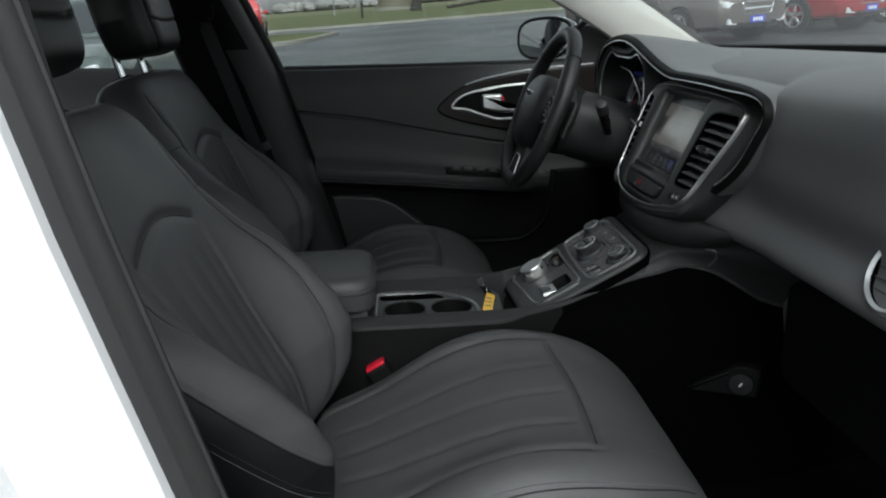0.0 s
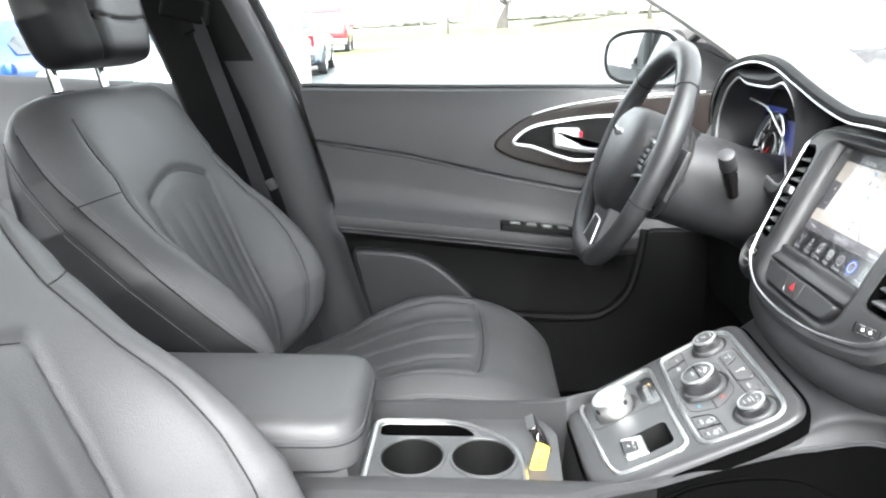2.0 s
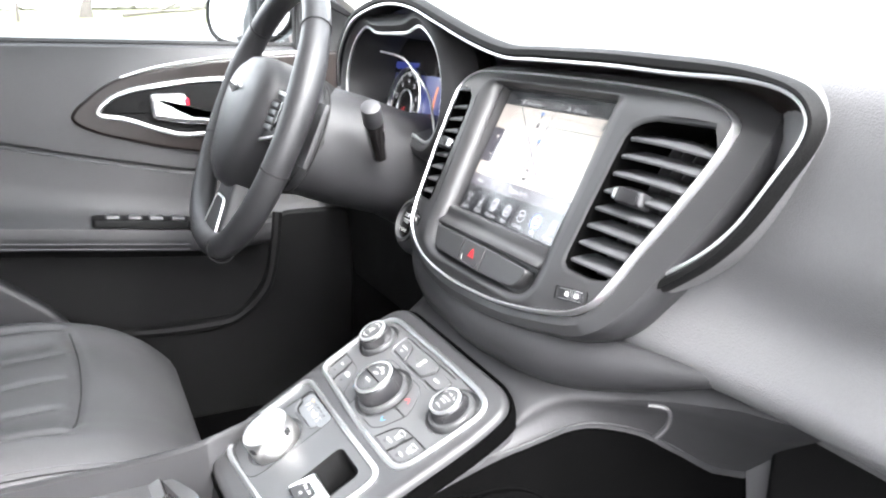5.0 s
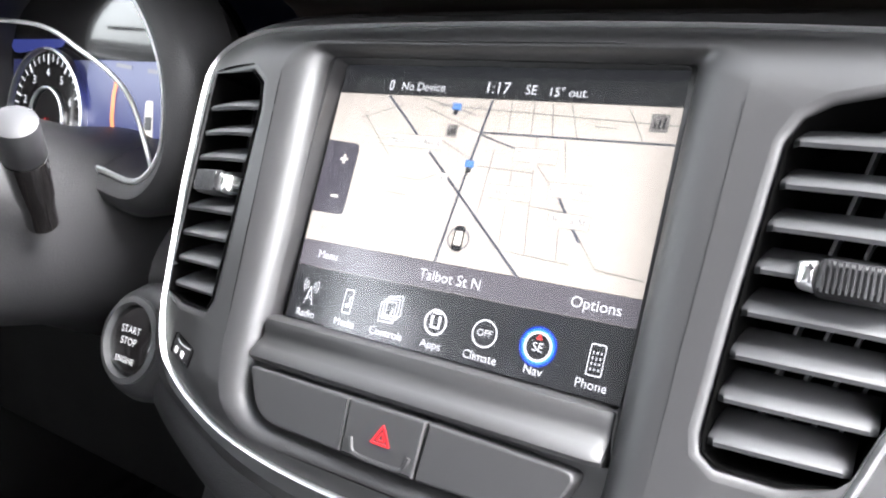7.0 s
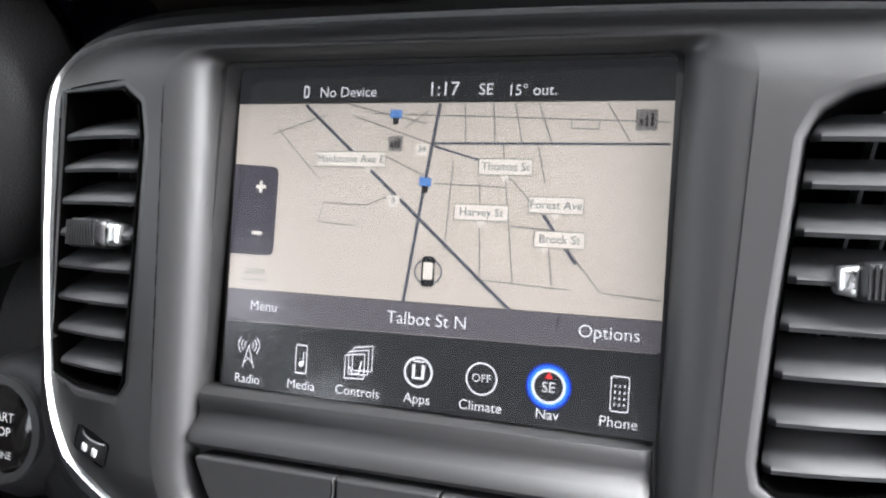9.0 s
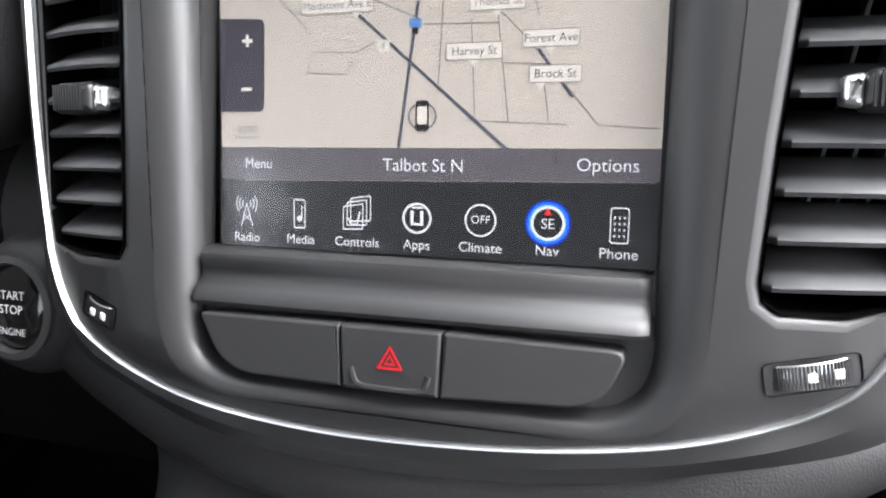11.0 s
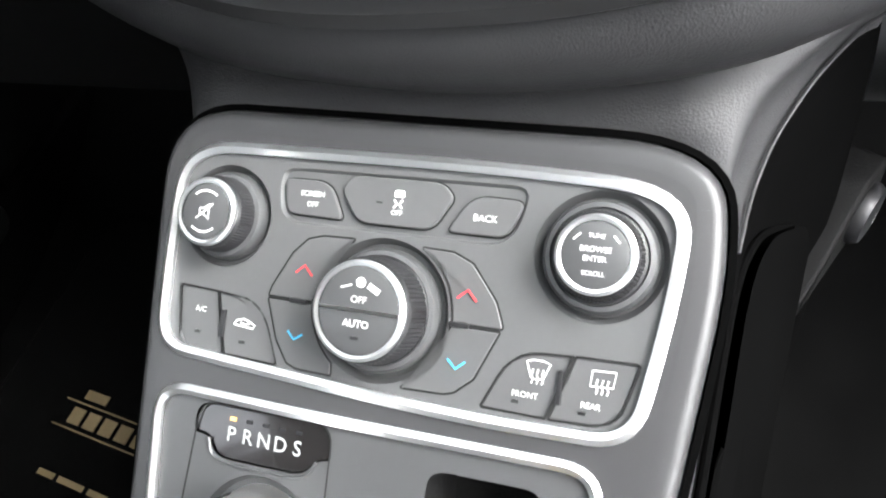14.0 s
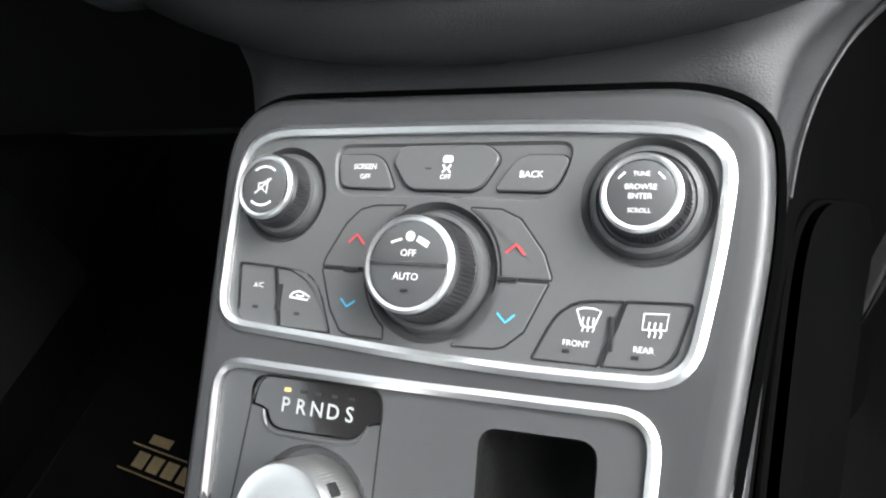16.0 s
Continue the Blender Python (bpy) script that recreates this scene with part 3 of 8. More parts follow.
        key = rounded([(x, 0.664), (x, 0.684), (x + 0.022, 0.684), (x + 0.022, 0.664)], 0.004)
        part("window_switch", moved(plate(key, 0.009, 0.015, 0.003, top), inv), SATIN, panel)


driver_door()


def driver_window():
    sash = thing("window_1", "clear closed driver's window in black seals", "car window", kind="structure")
    def at(a, b):
        x = -0.40 + 0.95 * a
        zt = along(x, (-0.5, 1.36), (-0.1, 1.36), (0.1, 1.31), (0.45, 1.08), (0.6, 0.98))
        return (x, 0.765 - 0.13 * b * (zt - 0.95) / 0.4, 0.945 + (zt - 0.945) * b)
    glass = part("pane", sheet(at, 24, 10), CLEAR, sash)
    glass.visible_shadow = False
    part("sill_seal", tube([(x, 0.758, along(x, (-0.45, 0.967), (-0.05, 0.960), (0.45, 0.957), (0.8, 0.955))) for x in np.linspace(-0.44, 0.62, 20)], 0.007, 6), RUBBER, sash)
    part("front_seal", tube([(0.375, 0.745, 0.95), (0.372, 0.735, 1.03), (0.40, 0.71, 1.06)], 0.008, 6), RUBBER, sash)
    corner = rounded([(0.37, 0.945), (0.372, 1.05), (0.42, 1.045), (0.60, 0.95)], 0.012)
    part("corner_cover", plate(corner, -0.004, 0.012, 0.004, Matrix(((1, 0, 0, 0), (0, 0, -1, 0.738), (0, 1, 0, 0), (0, 0, 0, 1)))), TRIM, sash)
    part("rear_edge_seal", tube([(along(z, (0.45, -0.245), (0.62, -0.292), (0.78, -0.334), (0.96, -0.388), (1.11, -0.452), (1.36, -0.567)), 0.752 - 0.1 * max(0, z - 0.95), z) for z in np.linspace(0.45, 1.36, 14)], 0.011, 8), RUBBER, sash)


driver_window()


def rear_door(side, name, label):
    door = thing(name, label, "car door", kind="structure", at=(-1.0, 0.74 * side, 0.3))
    inv = under(door)
    rows = []
    for x in np.linspace(-1.5, -0.60, 16):
        sill = along(x, (-1.5, 1.02), (-0.6, 0.968))
        rows.append([Vector((x, y * side, z)) for y, z in ((0.775, sill), (0.75, sill + 0.004), (0.735, sill - 0.01), (0.72, 0.86), (0.716, 0.74), (0.66, 0.71), (0.66, 0.68), (0.70, 0.64), (0.70, 0.4), (0.73, 0.3))])
    part("inner_skin", moved(loft(rows, closed=False, caps=False), inv), DASH, door)
    pane = part("pane", moved(sheet(lambda a, b: (-1.45 + 0.87 * a, (0.765 - 0.13 * b) * side, 0.955 + 0.39 * b), 6, 6), inv), CLEAR, door)
    pane.visible_shadow = False


rear_door(1, "door_2", "closed black rear door trim beside the driver's seat")


def passenger_door():
    """The door that stands open beside the doorway."""
    door = thing("door_3", "open black passenger's door with white painted outside", "car door", kind="structure", at=(0.70, -0.80, 0.3))
    turn = Matrix.Rotation(radians(62), 4, "Z")
    rows = []
    for k in range(13):
        s = -1.02 * k / 12
        rows.append([turn @ Vector((s, y, z)) for y, z in ((-0.075, 0.66), (-0.070, 0.645), (-0.03, 0.63), (-0.01, 0.52), (0.0, 0.42), (0.055, 0.40), (0.055, 0.36), (0.0, 0.33), (0.005, 0.10), (-0.02, 0.0), (-0.10, 0.01), (-0.135, 0.12), (-0.15, 0.40), (-0.10, 0.66))])
    shell = part("door_body", loft(rows), SKIN, door)
    shell.data.materials.append(WHITE_PAINT)
    for face in shell.data.polygons[:12 * 14]:
        if face.index % 14 >= 10:
            face.material_index = 1
    edge = [(-1.0, -0.08, 0.66), (-1.02, -0.05, 0.85), (-0.98, 0.0, 1.02), (-0.70, 0.03, 1.07), (-0.42, 0.02, 1.0), (-0.02, -0.07, 0.68)]
    part("window_frame", tube([turn @ Vector(p) for p in spline(edge, 5)], 0.022, 8), RUBBER, door)


passenger_door()


def door_mirror():
    """Outside mirror on the driver's door."""
    mir = thing("door_mirror", "black-cased door mirror reflecting the bright sky", "mirror", at=(0.35, 0.92, 0.95))
    inv = under(mir)
    m = Matrix(((0.70, 0.0, -0.714, 0.338), (-0.714, 0.0, -0.70, 0.915), (0.0, 1.0, 0.0, 1.018), (0, 0, 0, 1)))
    out = rounded([(-0.100, -0.030), (-0.088, 0.050), (0.075, 0.058), (0.104, -0.012), (0.050, -0.062), (-0.062, -0.066)], [0.07, 0.07, 0.08, 0.07, 0.08, 0.07], 7)
    rings = [up3(inset(out, 0.004), 0.008), up3(out, 0.004), up3(out, -0.012), up3(inset(out, 0.008), -0.04), up3(inset(out, 0.03), -0.065)]
    part("housing", moved(moved(loft(rings), m), inv), GLOSS, mir)
    part("glass", moved(plate(inset(out, 0.0065), 0.006, 0.0105, 0.001, m), inv), MIRROR, mir, "silver mirror glass")
    part("rim", moved(tube([m @ Vector((p.x, p.y, 0.008)) for p in inset(out, 0.004)], 0.005, 6, True), inv), TRIM_LOW, mir)
    part("foot", moved(tube([(0.43, 0.87, 0.975), (0.45, 0.80, 0.965), (0.46, 0.76, 0.96)], [0.03, 0.026, 0.03], 10), inv), GLOSS, mir)


door_mirror()


# ---- shared lines of the dash ----
S_, C_ = math.sin(radians(23.5)), math.cos(radians(23.5))
SM = Matrix(((0, S_, -C_, 0.3224), (-1, 0, 0, 0), (0, C_, S_, 0.787), (0, 0, 0, 1)))
BZ = SM @ Matrix.Rotation(radians(1.6), 4, "Y")
V2 = lambda pts: [Vector(p) for p in pts]
STACK_EDGE = spline(V2([(-0.1655, 0.05), (-0.1685, 0.09), (-0.1715, 0.14), (-0.168, 0.161), (-0.148, 0.172), (-0.10, 0.1775), (0.0, 0.179), (0.10, 0.178), (0.168, 0.174), (0.198, 0.166), (0.2075, 0.148), (0.192, 0.10), (0.1705, 0.052),
                        (0.1625, 0.030), (0.1555, 0.012), (0.1455, -0.0005), (0.127, -0.011), (0.094, -0.0205), (0.057, -0.0270), (0.017, -0.0305), (-0.028, -0.0315), (-0.068, -0.0285), (-0.108, -0.021), (-0.136, -0.009), (-0.153, 0.008), (-0.1615, 0.027)]), 4, True)


def bowed(p):
    """The stack's face is not flat: its middle stands proud, its ends, foot and brow fall back."""
    u, v = abs(p.x), p.y
    mid = 0.0015 + 0.005 * (1 - step(0.03, 0.15, v))
    end = along(v, (-0.01, 0.130), (0.0, 0.1455), (0.03, 0.1625), (0.052, 0.1705), (0.10, 0.192), (0.148, 0.2075)) if p.x > 0 else along(v, (-0.02, 0.11), (0.0, 0.148), (0.03, 0.163), (0.09, 0.169))
    fall = mid * (1 - min(1.0, u / 0.13) ** 2) - 0.0125 * along(v, (-0.03, 0.3), (0.0, 0.6), (0.035, 1.0)) * min(1.25, max(0.0, u - end + 0.042) / 0.042) ** 1.5
    fall -= 11.0 * max(0.0, v - 0.143) ** 2 + 0.007 * min(1.0, max(0.0, -0.010 - v) / 0.021) ** 1.5
    return Vector((p.x, p.y, p.z + fall))


BROW_HALF = [(0.0, 0.981), (-0.052, 0.982), (-0.091, 0.9895), (-0.128, 0.974), (-0.150, 0.953), (-0.163, 0.924), (-0.163, 0.895), (-0.154, 0.870), (-0.128, 0.853), (-0.085, 0.8585), (-0.035, 0.861)]
BROW_LINE = spline([Vector((0.385 + y, z)) for y, z in BROW_HALF] + [Vector((0.385 - y, z)) for y, z in BROW_HALF[:0:-1]], 5, True)
VENT_AT = (0.408, -0.562, 0.802)


# ---- dashboard ----
def dash_profile(y):
    """(x, z) of the dash skin at y, from the windscreen base to the footwell."""
    w = 0.985 - 0.75 * y * y
    p = step(0.10, 0.30, abs(y))
    low = 0.372 + 0.02 * p
    f = step(0.17, 0.26, -y)
    b = min(0.58, w - 0.05)
    return [(w, 0.968), (w + (b - w) * 0.3, 0.980), (w + (b - w) * 0.7, 0.990), (b, 0.992), (0.52 - 0.02 * f, 0.984), (0.475 - 0.044 * f, 0.964), (0.45 - 0.038 * f, 0.928), (0.43 - 0.022 * f, 0.88), (0.415 - 0.010 * f, 0.84), (low + 0.025 - 0.004 * f, 0.80), (low + 0.008, 0.775), (low, 0.757), (low + 0.006, 0.742), (low + 0.03, 0.732), (0.47, 0.715), (0.50, 0.66), (0.52, 0.52), (0.60, 0.42)]


def dashboard():
    dash = thing("dashboard", "broad black soft-grained dashboard under the windscreen", "dashboard", at=(0.6, 0, 0.7))
    inv = under(dash)
    rows = []
    for y in np.linspace(-0.73, 0.73, 75):
        if 0.15 < y < 0.60:
            pr = dash_profile(y)
            pr = pr[:3] + [(0.60, 0.98), (0.60, 0.95), (0.60, 0.92), (0.60, 0.90), (0.60, 0.87), (0.60, 0.845), (0.56, 0.835), (0.46, 0.825), (0.42, 0.80), (0.41, 0.77), (0.415, 0.735), (0.47, 0.70)] + pr[15:]
        else:
            pr = dash_profile(y)
        rows.append([Vector((x, y, z)) for x, z in spline([Vector((x, z)) for x, z in pr], 3)])
    part("padded_skin", moved(loft(rows, closed=False, caps=False), inv), DASH, dash)
    # rolled lip below the centre stack
    lip = spline([(0.42, 0.33, 0.77), (0.398, 0.27, 0.742), (0.368, 0.18, 0.732), (0.345, 0.11, 0.726), (0.336, 0.04, 0.723), (0.336, -0.03, 0.723), (0.346, -0.10, 0.727), (0.368, -0.16, 0.735), (0.396, -0.23, 0.750), (0.425, -0.31, 0.782)], 6)
    rings = []
    for p in lip:
        k = 1 - (0.92 * step(0.10, 0.27, -p.y) if p.y < 0 else 0.6 * step(0.16, 0.30, p.y))
        rings.append([p + k * Vector((0.028 * math.cos(a) - 0.006 * math.sin(a), 0, 0.028 * math.sin(a))) for a in np.linspace(0, math.tau, 14, endpoint=False)])
    part("lower_lip", moved(loft(rings), inv), SKIN, dash)
    # glovebox line and underside
    part("knee_panel", moved(sheet(lambda a, b: (0.47 - 0.02 * b, 0.16 + 0.52 * a, 0.56 + 0.22 * b), 8, 5, 0.02), inv), TRIM_LOW, dash)
    gl = rounded([(-0.66, 0.50), (-0.66, 0.70), (-0.20, 0.70), (-0.20, 0.50)], 0.03)
    part("glovebox_lid", moved(plate(gl, 0, 0.012, 0.006, Matrix(((0, 0, -1, 0.505), (1, 0, 0, 0), (0, 1, 0, 0), (0, 0, 0, 1)))), inv), TRIM_LOW, dash)
    # one chrome line sweeps over the instruments, above the stack and down its outer side
    line = spline([(0.400, 0.600, 0.900), (0.393, 0.575, 0.948), (0.388, 0.512, 0.992), (0.385, 0.443, 1.009), (0.385, 0.367, 1.017), (0.385, 0.289, 1.011), (0.385, 0.217, 0.993), (0.385, 0.139, 0.973), (0.387, 0.072, 0.960), (0.390, 0.017, 0.959), (0.393, -0.076, 0.958), (0.396, -0.151, 0.955),
                   (0.399, -0.211, 0.954), (0.402, -0.244, 0.948), (0.402, -0.259, 0.936), (0.400, -0.260, 0.921), (0.394, -0.250, 0.897), (0.386, -0.231, 0.861), (0.376, -0.210, 0.835), (0.366, -0.180, 0.812)], 5)
    out = []
    for i, p in enumerate(line):
        t = line[min(i + 1, len(line) - 1)] - line[max(i - 1, 0)]
        out.append(Vector((0, t.z, -t.y)).normalized())
    slim = [1 - 0.5 * step(0.15, 0.25, -p.y) for p in line]
    band = lambda offs: [[p + n * d * k + Vector((dx, 0, 0)) for p, n, k in zip(line, out, slim)] for d, dx in offs]
    part("brow_trim", moved(tube(line, 0.0020, 8), inv), SATIN_CHROME, dash, "satin chrome line over instruments and stack")
    part("brow_band", moved(loft(band(((0.0, 0.0), (0.004, -0.003), (0.009, -0.002), (0.0115, 0.004), (0.012, 0.010))), closed=False, caps=False), inv), TRIM_LOW, dash, "black band above the chrome line")
    part("hood_skin", moved(loft(band(((0.012, 0.010), (0.013, 0.018), (0.011, 0.04), (0.004, 0.09), (-0.008, 0.16), (-0.028, 0.24), (-0.065, 0.32))), closed=False, caps=False), inv), DASH, dash)
    part("hood_lining", moved(loft([[p for p in line if p.y > 0.145], [p + Vector((0.034, 0, -0.004)) for p in line if p.y > 0.145]], closed=False, caps=False), inv), TRIM, dash)
    # fascia behind the cluster cowl
    top = [Vector((p.y, p.z - 0.003)) for p in line if p.y > 0.145]
    hole = inset(BROW_LINE, -0.022)
    flat = Matrix(((0, 0, 1, 0), (1, 0, 0, 0), (0, 1, 0, 0), (0, 0, 0, 1)))
    part("fascia", moved(pierced(top + [Vector((0.145, 0.80)), Vector((0.60, 0.80))], [hole], 0.418, flat), inv), TRIM, dash)
    # dark gloss face between the line and the stack
    edge = [BZ @ bowed(Vector((p.x, p.y, -0.016))) for p in inset(STACK_EDGE, -0.006)]
    mine = [(p, min(edge, key=lambda q: (q - p).length)) for p in line if p.y < 0.15]
    part("brow_face", moved(loft([[a.lerp(b, t) + Vector((0.004 + 0.010 * math.sin(math.pi * t), 0, 0)) for t in (0, 0.15, 0.35, 0.6, 0.85, 1.0)] for a, b in mine], closed=False, caps=False), inv), WOOD_TRIM, dash, "dark brown gloss face round the stack")
    # round air vent at the passenger's end
    vm = Matrix.Translation(VENT_AT) @ Matrix(((0, S_, -C_, 0), (-1, 0, 0, 0), (0, C_, S_, 0), (0, 0, 0, 1)))
    part("end_vent_ring", moved(lathe([(0.037, -0.03), (0.046, -0.03), (0.046, 0.001), (0.042, 0.004), (0.038, 0.001)], 40, vm), inv), SATIN_CHROME, dash, "satin chrome ring of the end vent")
    # inside of the vent painted near black for its depth shade
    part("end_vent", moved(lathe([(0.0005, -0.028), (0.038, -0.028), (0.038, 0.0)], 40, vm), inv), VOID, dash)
    for k in range(5):
        v = -0.024 + 0.012 * k
        w = math.sqrt(0.037 ** 2 - v * v)
        part("slat", moved(moved(box(-w, w, v - 0.001, v + 0.001, -0.018, -0.003, 0), vm), inv), SLAT, dash)
    # starter button
    st = Matrix.Translation((0.352, 0.218, 0.768)) @ Matrix(((0, S_, -C_, 0), (-1, 0, 0, 0), (0, C_, S_, 0), (0, 0, 0, 1)))
    part("starter_pod", moved(lathe([(0.012, -0.05), (0.040, -0.05), (0.036, -0.012), (0.031, -0.003), (0.026, -0.001), (0.024, -0.006), (0.002, -0.006)], 32, st), inv), TRIM, dash)
    part("starter_ring", moved(lathe([(0.0215, -0.006), (0.026, -0.006), (0.026, 0.002), (0.0225, 0.003), (0.0215, -0.001)], 32, st), inv), SATIN, dash, "satin grey ring round the starter button")
    key = part("starter_button", moved(lathe([(0.0005, 0.001), (0.016, 0.0005), (0.0205, -0.001), (0.021, -0.006)], 32, st), inv), GLOSS, dash)
    for txt, v, s in (("START", 0.006, 0.0062), ("STOP", -0.001, 0.0062), ("ENGINE", -0.012, 0.005)):
        part("lettering", moved(lettering(txt, s, st @ Matrix.Translation((0, v, 0.0016))), inv), INK, key, smooth=False)


dashboard()

# ---- centre stack: display, vents and buttons ----
def cut_up(bm):
    """Cuts a flat face, lying in local xy, into strips that can bend."""
    cuts = [((k * 0.0115, 0, 0), (1, 0, 0)) for k in range(-10, 11)] + [((k * 0.005, 0, 0), (1, 0, 0)) for k in (*range(-34, -23), *range(24, 42))] + [((0, v, 0), (0, 1, 0)) for v in (-0.026, -0.020, -0.014, 0.0, 0.03, 0.06, 0.09, 0.12, 0.143, 0.150, 0.156, 0.161, 0.166, 0.171, 0.175)]
    for co, no in cuts:
        bmesh.ops.bisect_plane(bm, geom=bm.verts[:] + bm.edges[:] + bm.faces[:], plane_co=co, plane_no=no)
    return bm


def bend(ob):
    """Bends a part of the stack, and its own parts, to the bowed face."""
    for v in ob.data.vertices:
        v.co = BZ @ bowed(BZI @ v.co)
    for c in ob.children:
        bend(c)


BZI = BZ.inverted()


def louvre(hole, rows, tab_row, name, tab_u, parent):
    """A vent: recess, slats, upright vanes and a tab."""
    # recess walls and back carry their shade as near-black colour
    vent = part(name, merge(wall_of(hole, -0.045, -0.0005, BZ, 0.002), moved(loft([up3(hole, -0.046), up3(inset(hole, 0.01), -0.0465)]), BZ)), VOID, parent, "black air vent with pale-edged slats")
    us, vs = [p.x for p in hole], [p.y for p in hole]
    v0, v1 = min(vs), max(vs)

    def span(v):
        """Left and right end of the opening at a height."""
        xs = []
        for a, b in zip(hole, hole[1:] + hole[:1]):
            if (a.y - v) * (b.y - v) <= 0 and abs(a.y - b.y) > 1e-9:
                xs.append(a.x + (b.x - a.x) * (v - a.y) / (b.y - a.y))
        return min(xs), max(xs)

    for k in range(rows):
        v = v0 + 0.008 + (v1 - v0 - 0.0265) * k / (rows - 1)
        a, b = span(v)
        prof = [(-0.003, 0.0014), (-0.0022, 0.0), (-0.003, -0.0014), (-0.013, 0.0020), (-0.024, 0.0078), (-0.024, 0.0108), (-0.013, 0.0068)]
        rings = [[Vector((u, v + dv, h)) for h, dv in prof] for u in (a + 0.0006, a + 0.003, a + (b - a) * 0.33, a + (b - a) * 0.55, a + (b - a) * 0.78, b - 0.003, b - 0.0006)]
        for r in (rings[0], rings[-1]):
            for p in r:
                p.z -= 0.003
        part("slat", moved(loft(rings), BZ), SLAT, vent)
    n = 2 if max(us) - min(us) < 0.05 else 4
    for k in range(n):
        t = (k + 1) / (n + 1)
        lo, hi = span(v0 + 0.004), span(v1 - 0.006)
        a, b = lo[0] + (lo[1] - lo[0]) * t, hi[0] + (hi[1] - hi[0]) * t
        rings = [[Vector((u - 0.0006, v, -0.027)), Vector((u + 0.0006, v, -0.027)), Vector((u + 0.0006, v, -0.042)), Vector((u - 0.0006, v, -0.042))] for u, v in ((a, v0 + 0.004), (b, v1 - 0.006))]
        part("vane", moved(loft(rings), BZ), SLAT, vent)
    v = v0 + 0.008 + (v1 - v0 - 0.0265) * tab_row / (rows - 1)
    grip = rounded([(tab_u - 0.0125, v - 0.0055), (tab_u + 0.0125, v - 0.0055), (tab_u + 0.0115, v + 0.0065), (tab_u - 0.0115, v + 0.0065)], 0.003)
    tab = part("tab", plate(grip, -0.010, 0.002, 0.003, BZ), KNOB, vent, "ribbed black vent tab")
    part("grip_ribs", merge(*[moved(box(tab_u - 0.010 + 0.0017 * k, tab_u - 0.0092 + 0.0017 * k, v - 0.0045, v + 0.0055, 0.0015, 0.0026, 0), BZ) for k in range(11)]), KNOB, tab)
    tagged(tab.children[0], kind="stuff")
    side = 1 if tab_u < 0 else -1
    cap = rounded([(tab_u + side * 0.0115, v - 0.0045), (tab_u + side * 0.0175, v - 0.0035), (tab_u + side * 0.0175, v + 0.0045), (tab_u + side * 0.0115, v + 0.0055)], 0.0015)
    part("tab_cap", plate(cap, -0.008, 0.0005, 0.002, BZ), SATIN_CHROME, tab, "small satin chrome tab end")


def thumbwheel(u0, u1, v, tilt, parent):
    m = BZ @ Matrix.Translation(((u0 + u1) / 2, v, 0)) @ Matrix.Rotation(tilt, 4, "Z")
    w = (u1 - u0) / 2
    slot = rounded(V2([(-w, -0.0052), (w, -0.0052), (w, 0.0052), (-w, 0.0052)]), 0.002)
    well = part("thumbwheel", merge(wall_of(slot, -0.008, 0.0008, m), moved(loft([up3(slot, -0.008), up3(inset(slot, 0.001), -0.0081)]), m)), VOID, parent, "ribbed thumbwheel in its slot")
    rings = []
    for k in range(15):
        a = math.pi * (k / 14 - 0.5)
        u = math.sin(a) * (w - 0.001)
        h = math.cos(a) * 0.007 - 0.0045
        rings.append([Vector((u, -0.004, h)), Vector((u, -0.003, h + 0.0006)), Vector((u, 0.003, h + 0.0006)), Vector((u, 0.004, h))])
    part("wheel", moved(loft(rings, closed=False, caps=False), m), SATIN_CHROME, well)
    part("wheel_ribs", merge(*[moved(box(u - 0.0003, u + 0.0003, -0.0036, 0.0036, h, h + 0.0007, 0), m) for u, h in [((w - 0.001) * math.sin(a), 0.007 * math.cos(a) - 0.0042) for a in np.linspace(-1.1, 1.1, 26)]]), KNOB, well)
    for u in (-0.05, 0.5):
        h = 0.007 * math.cos(math.asin(u)) - 0.0035
        part("mark", moved(box(u * w - 0.0014, u * w + 0.0014, -0.0015, 0.0015, h, h + 0.0008, 0.0004), m), INK, well)


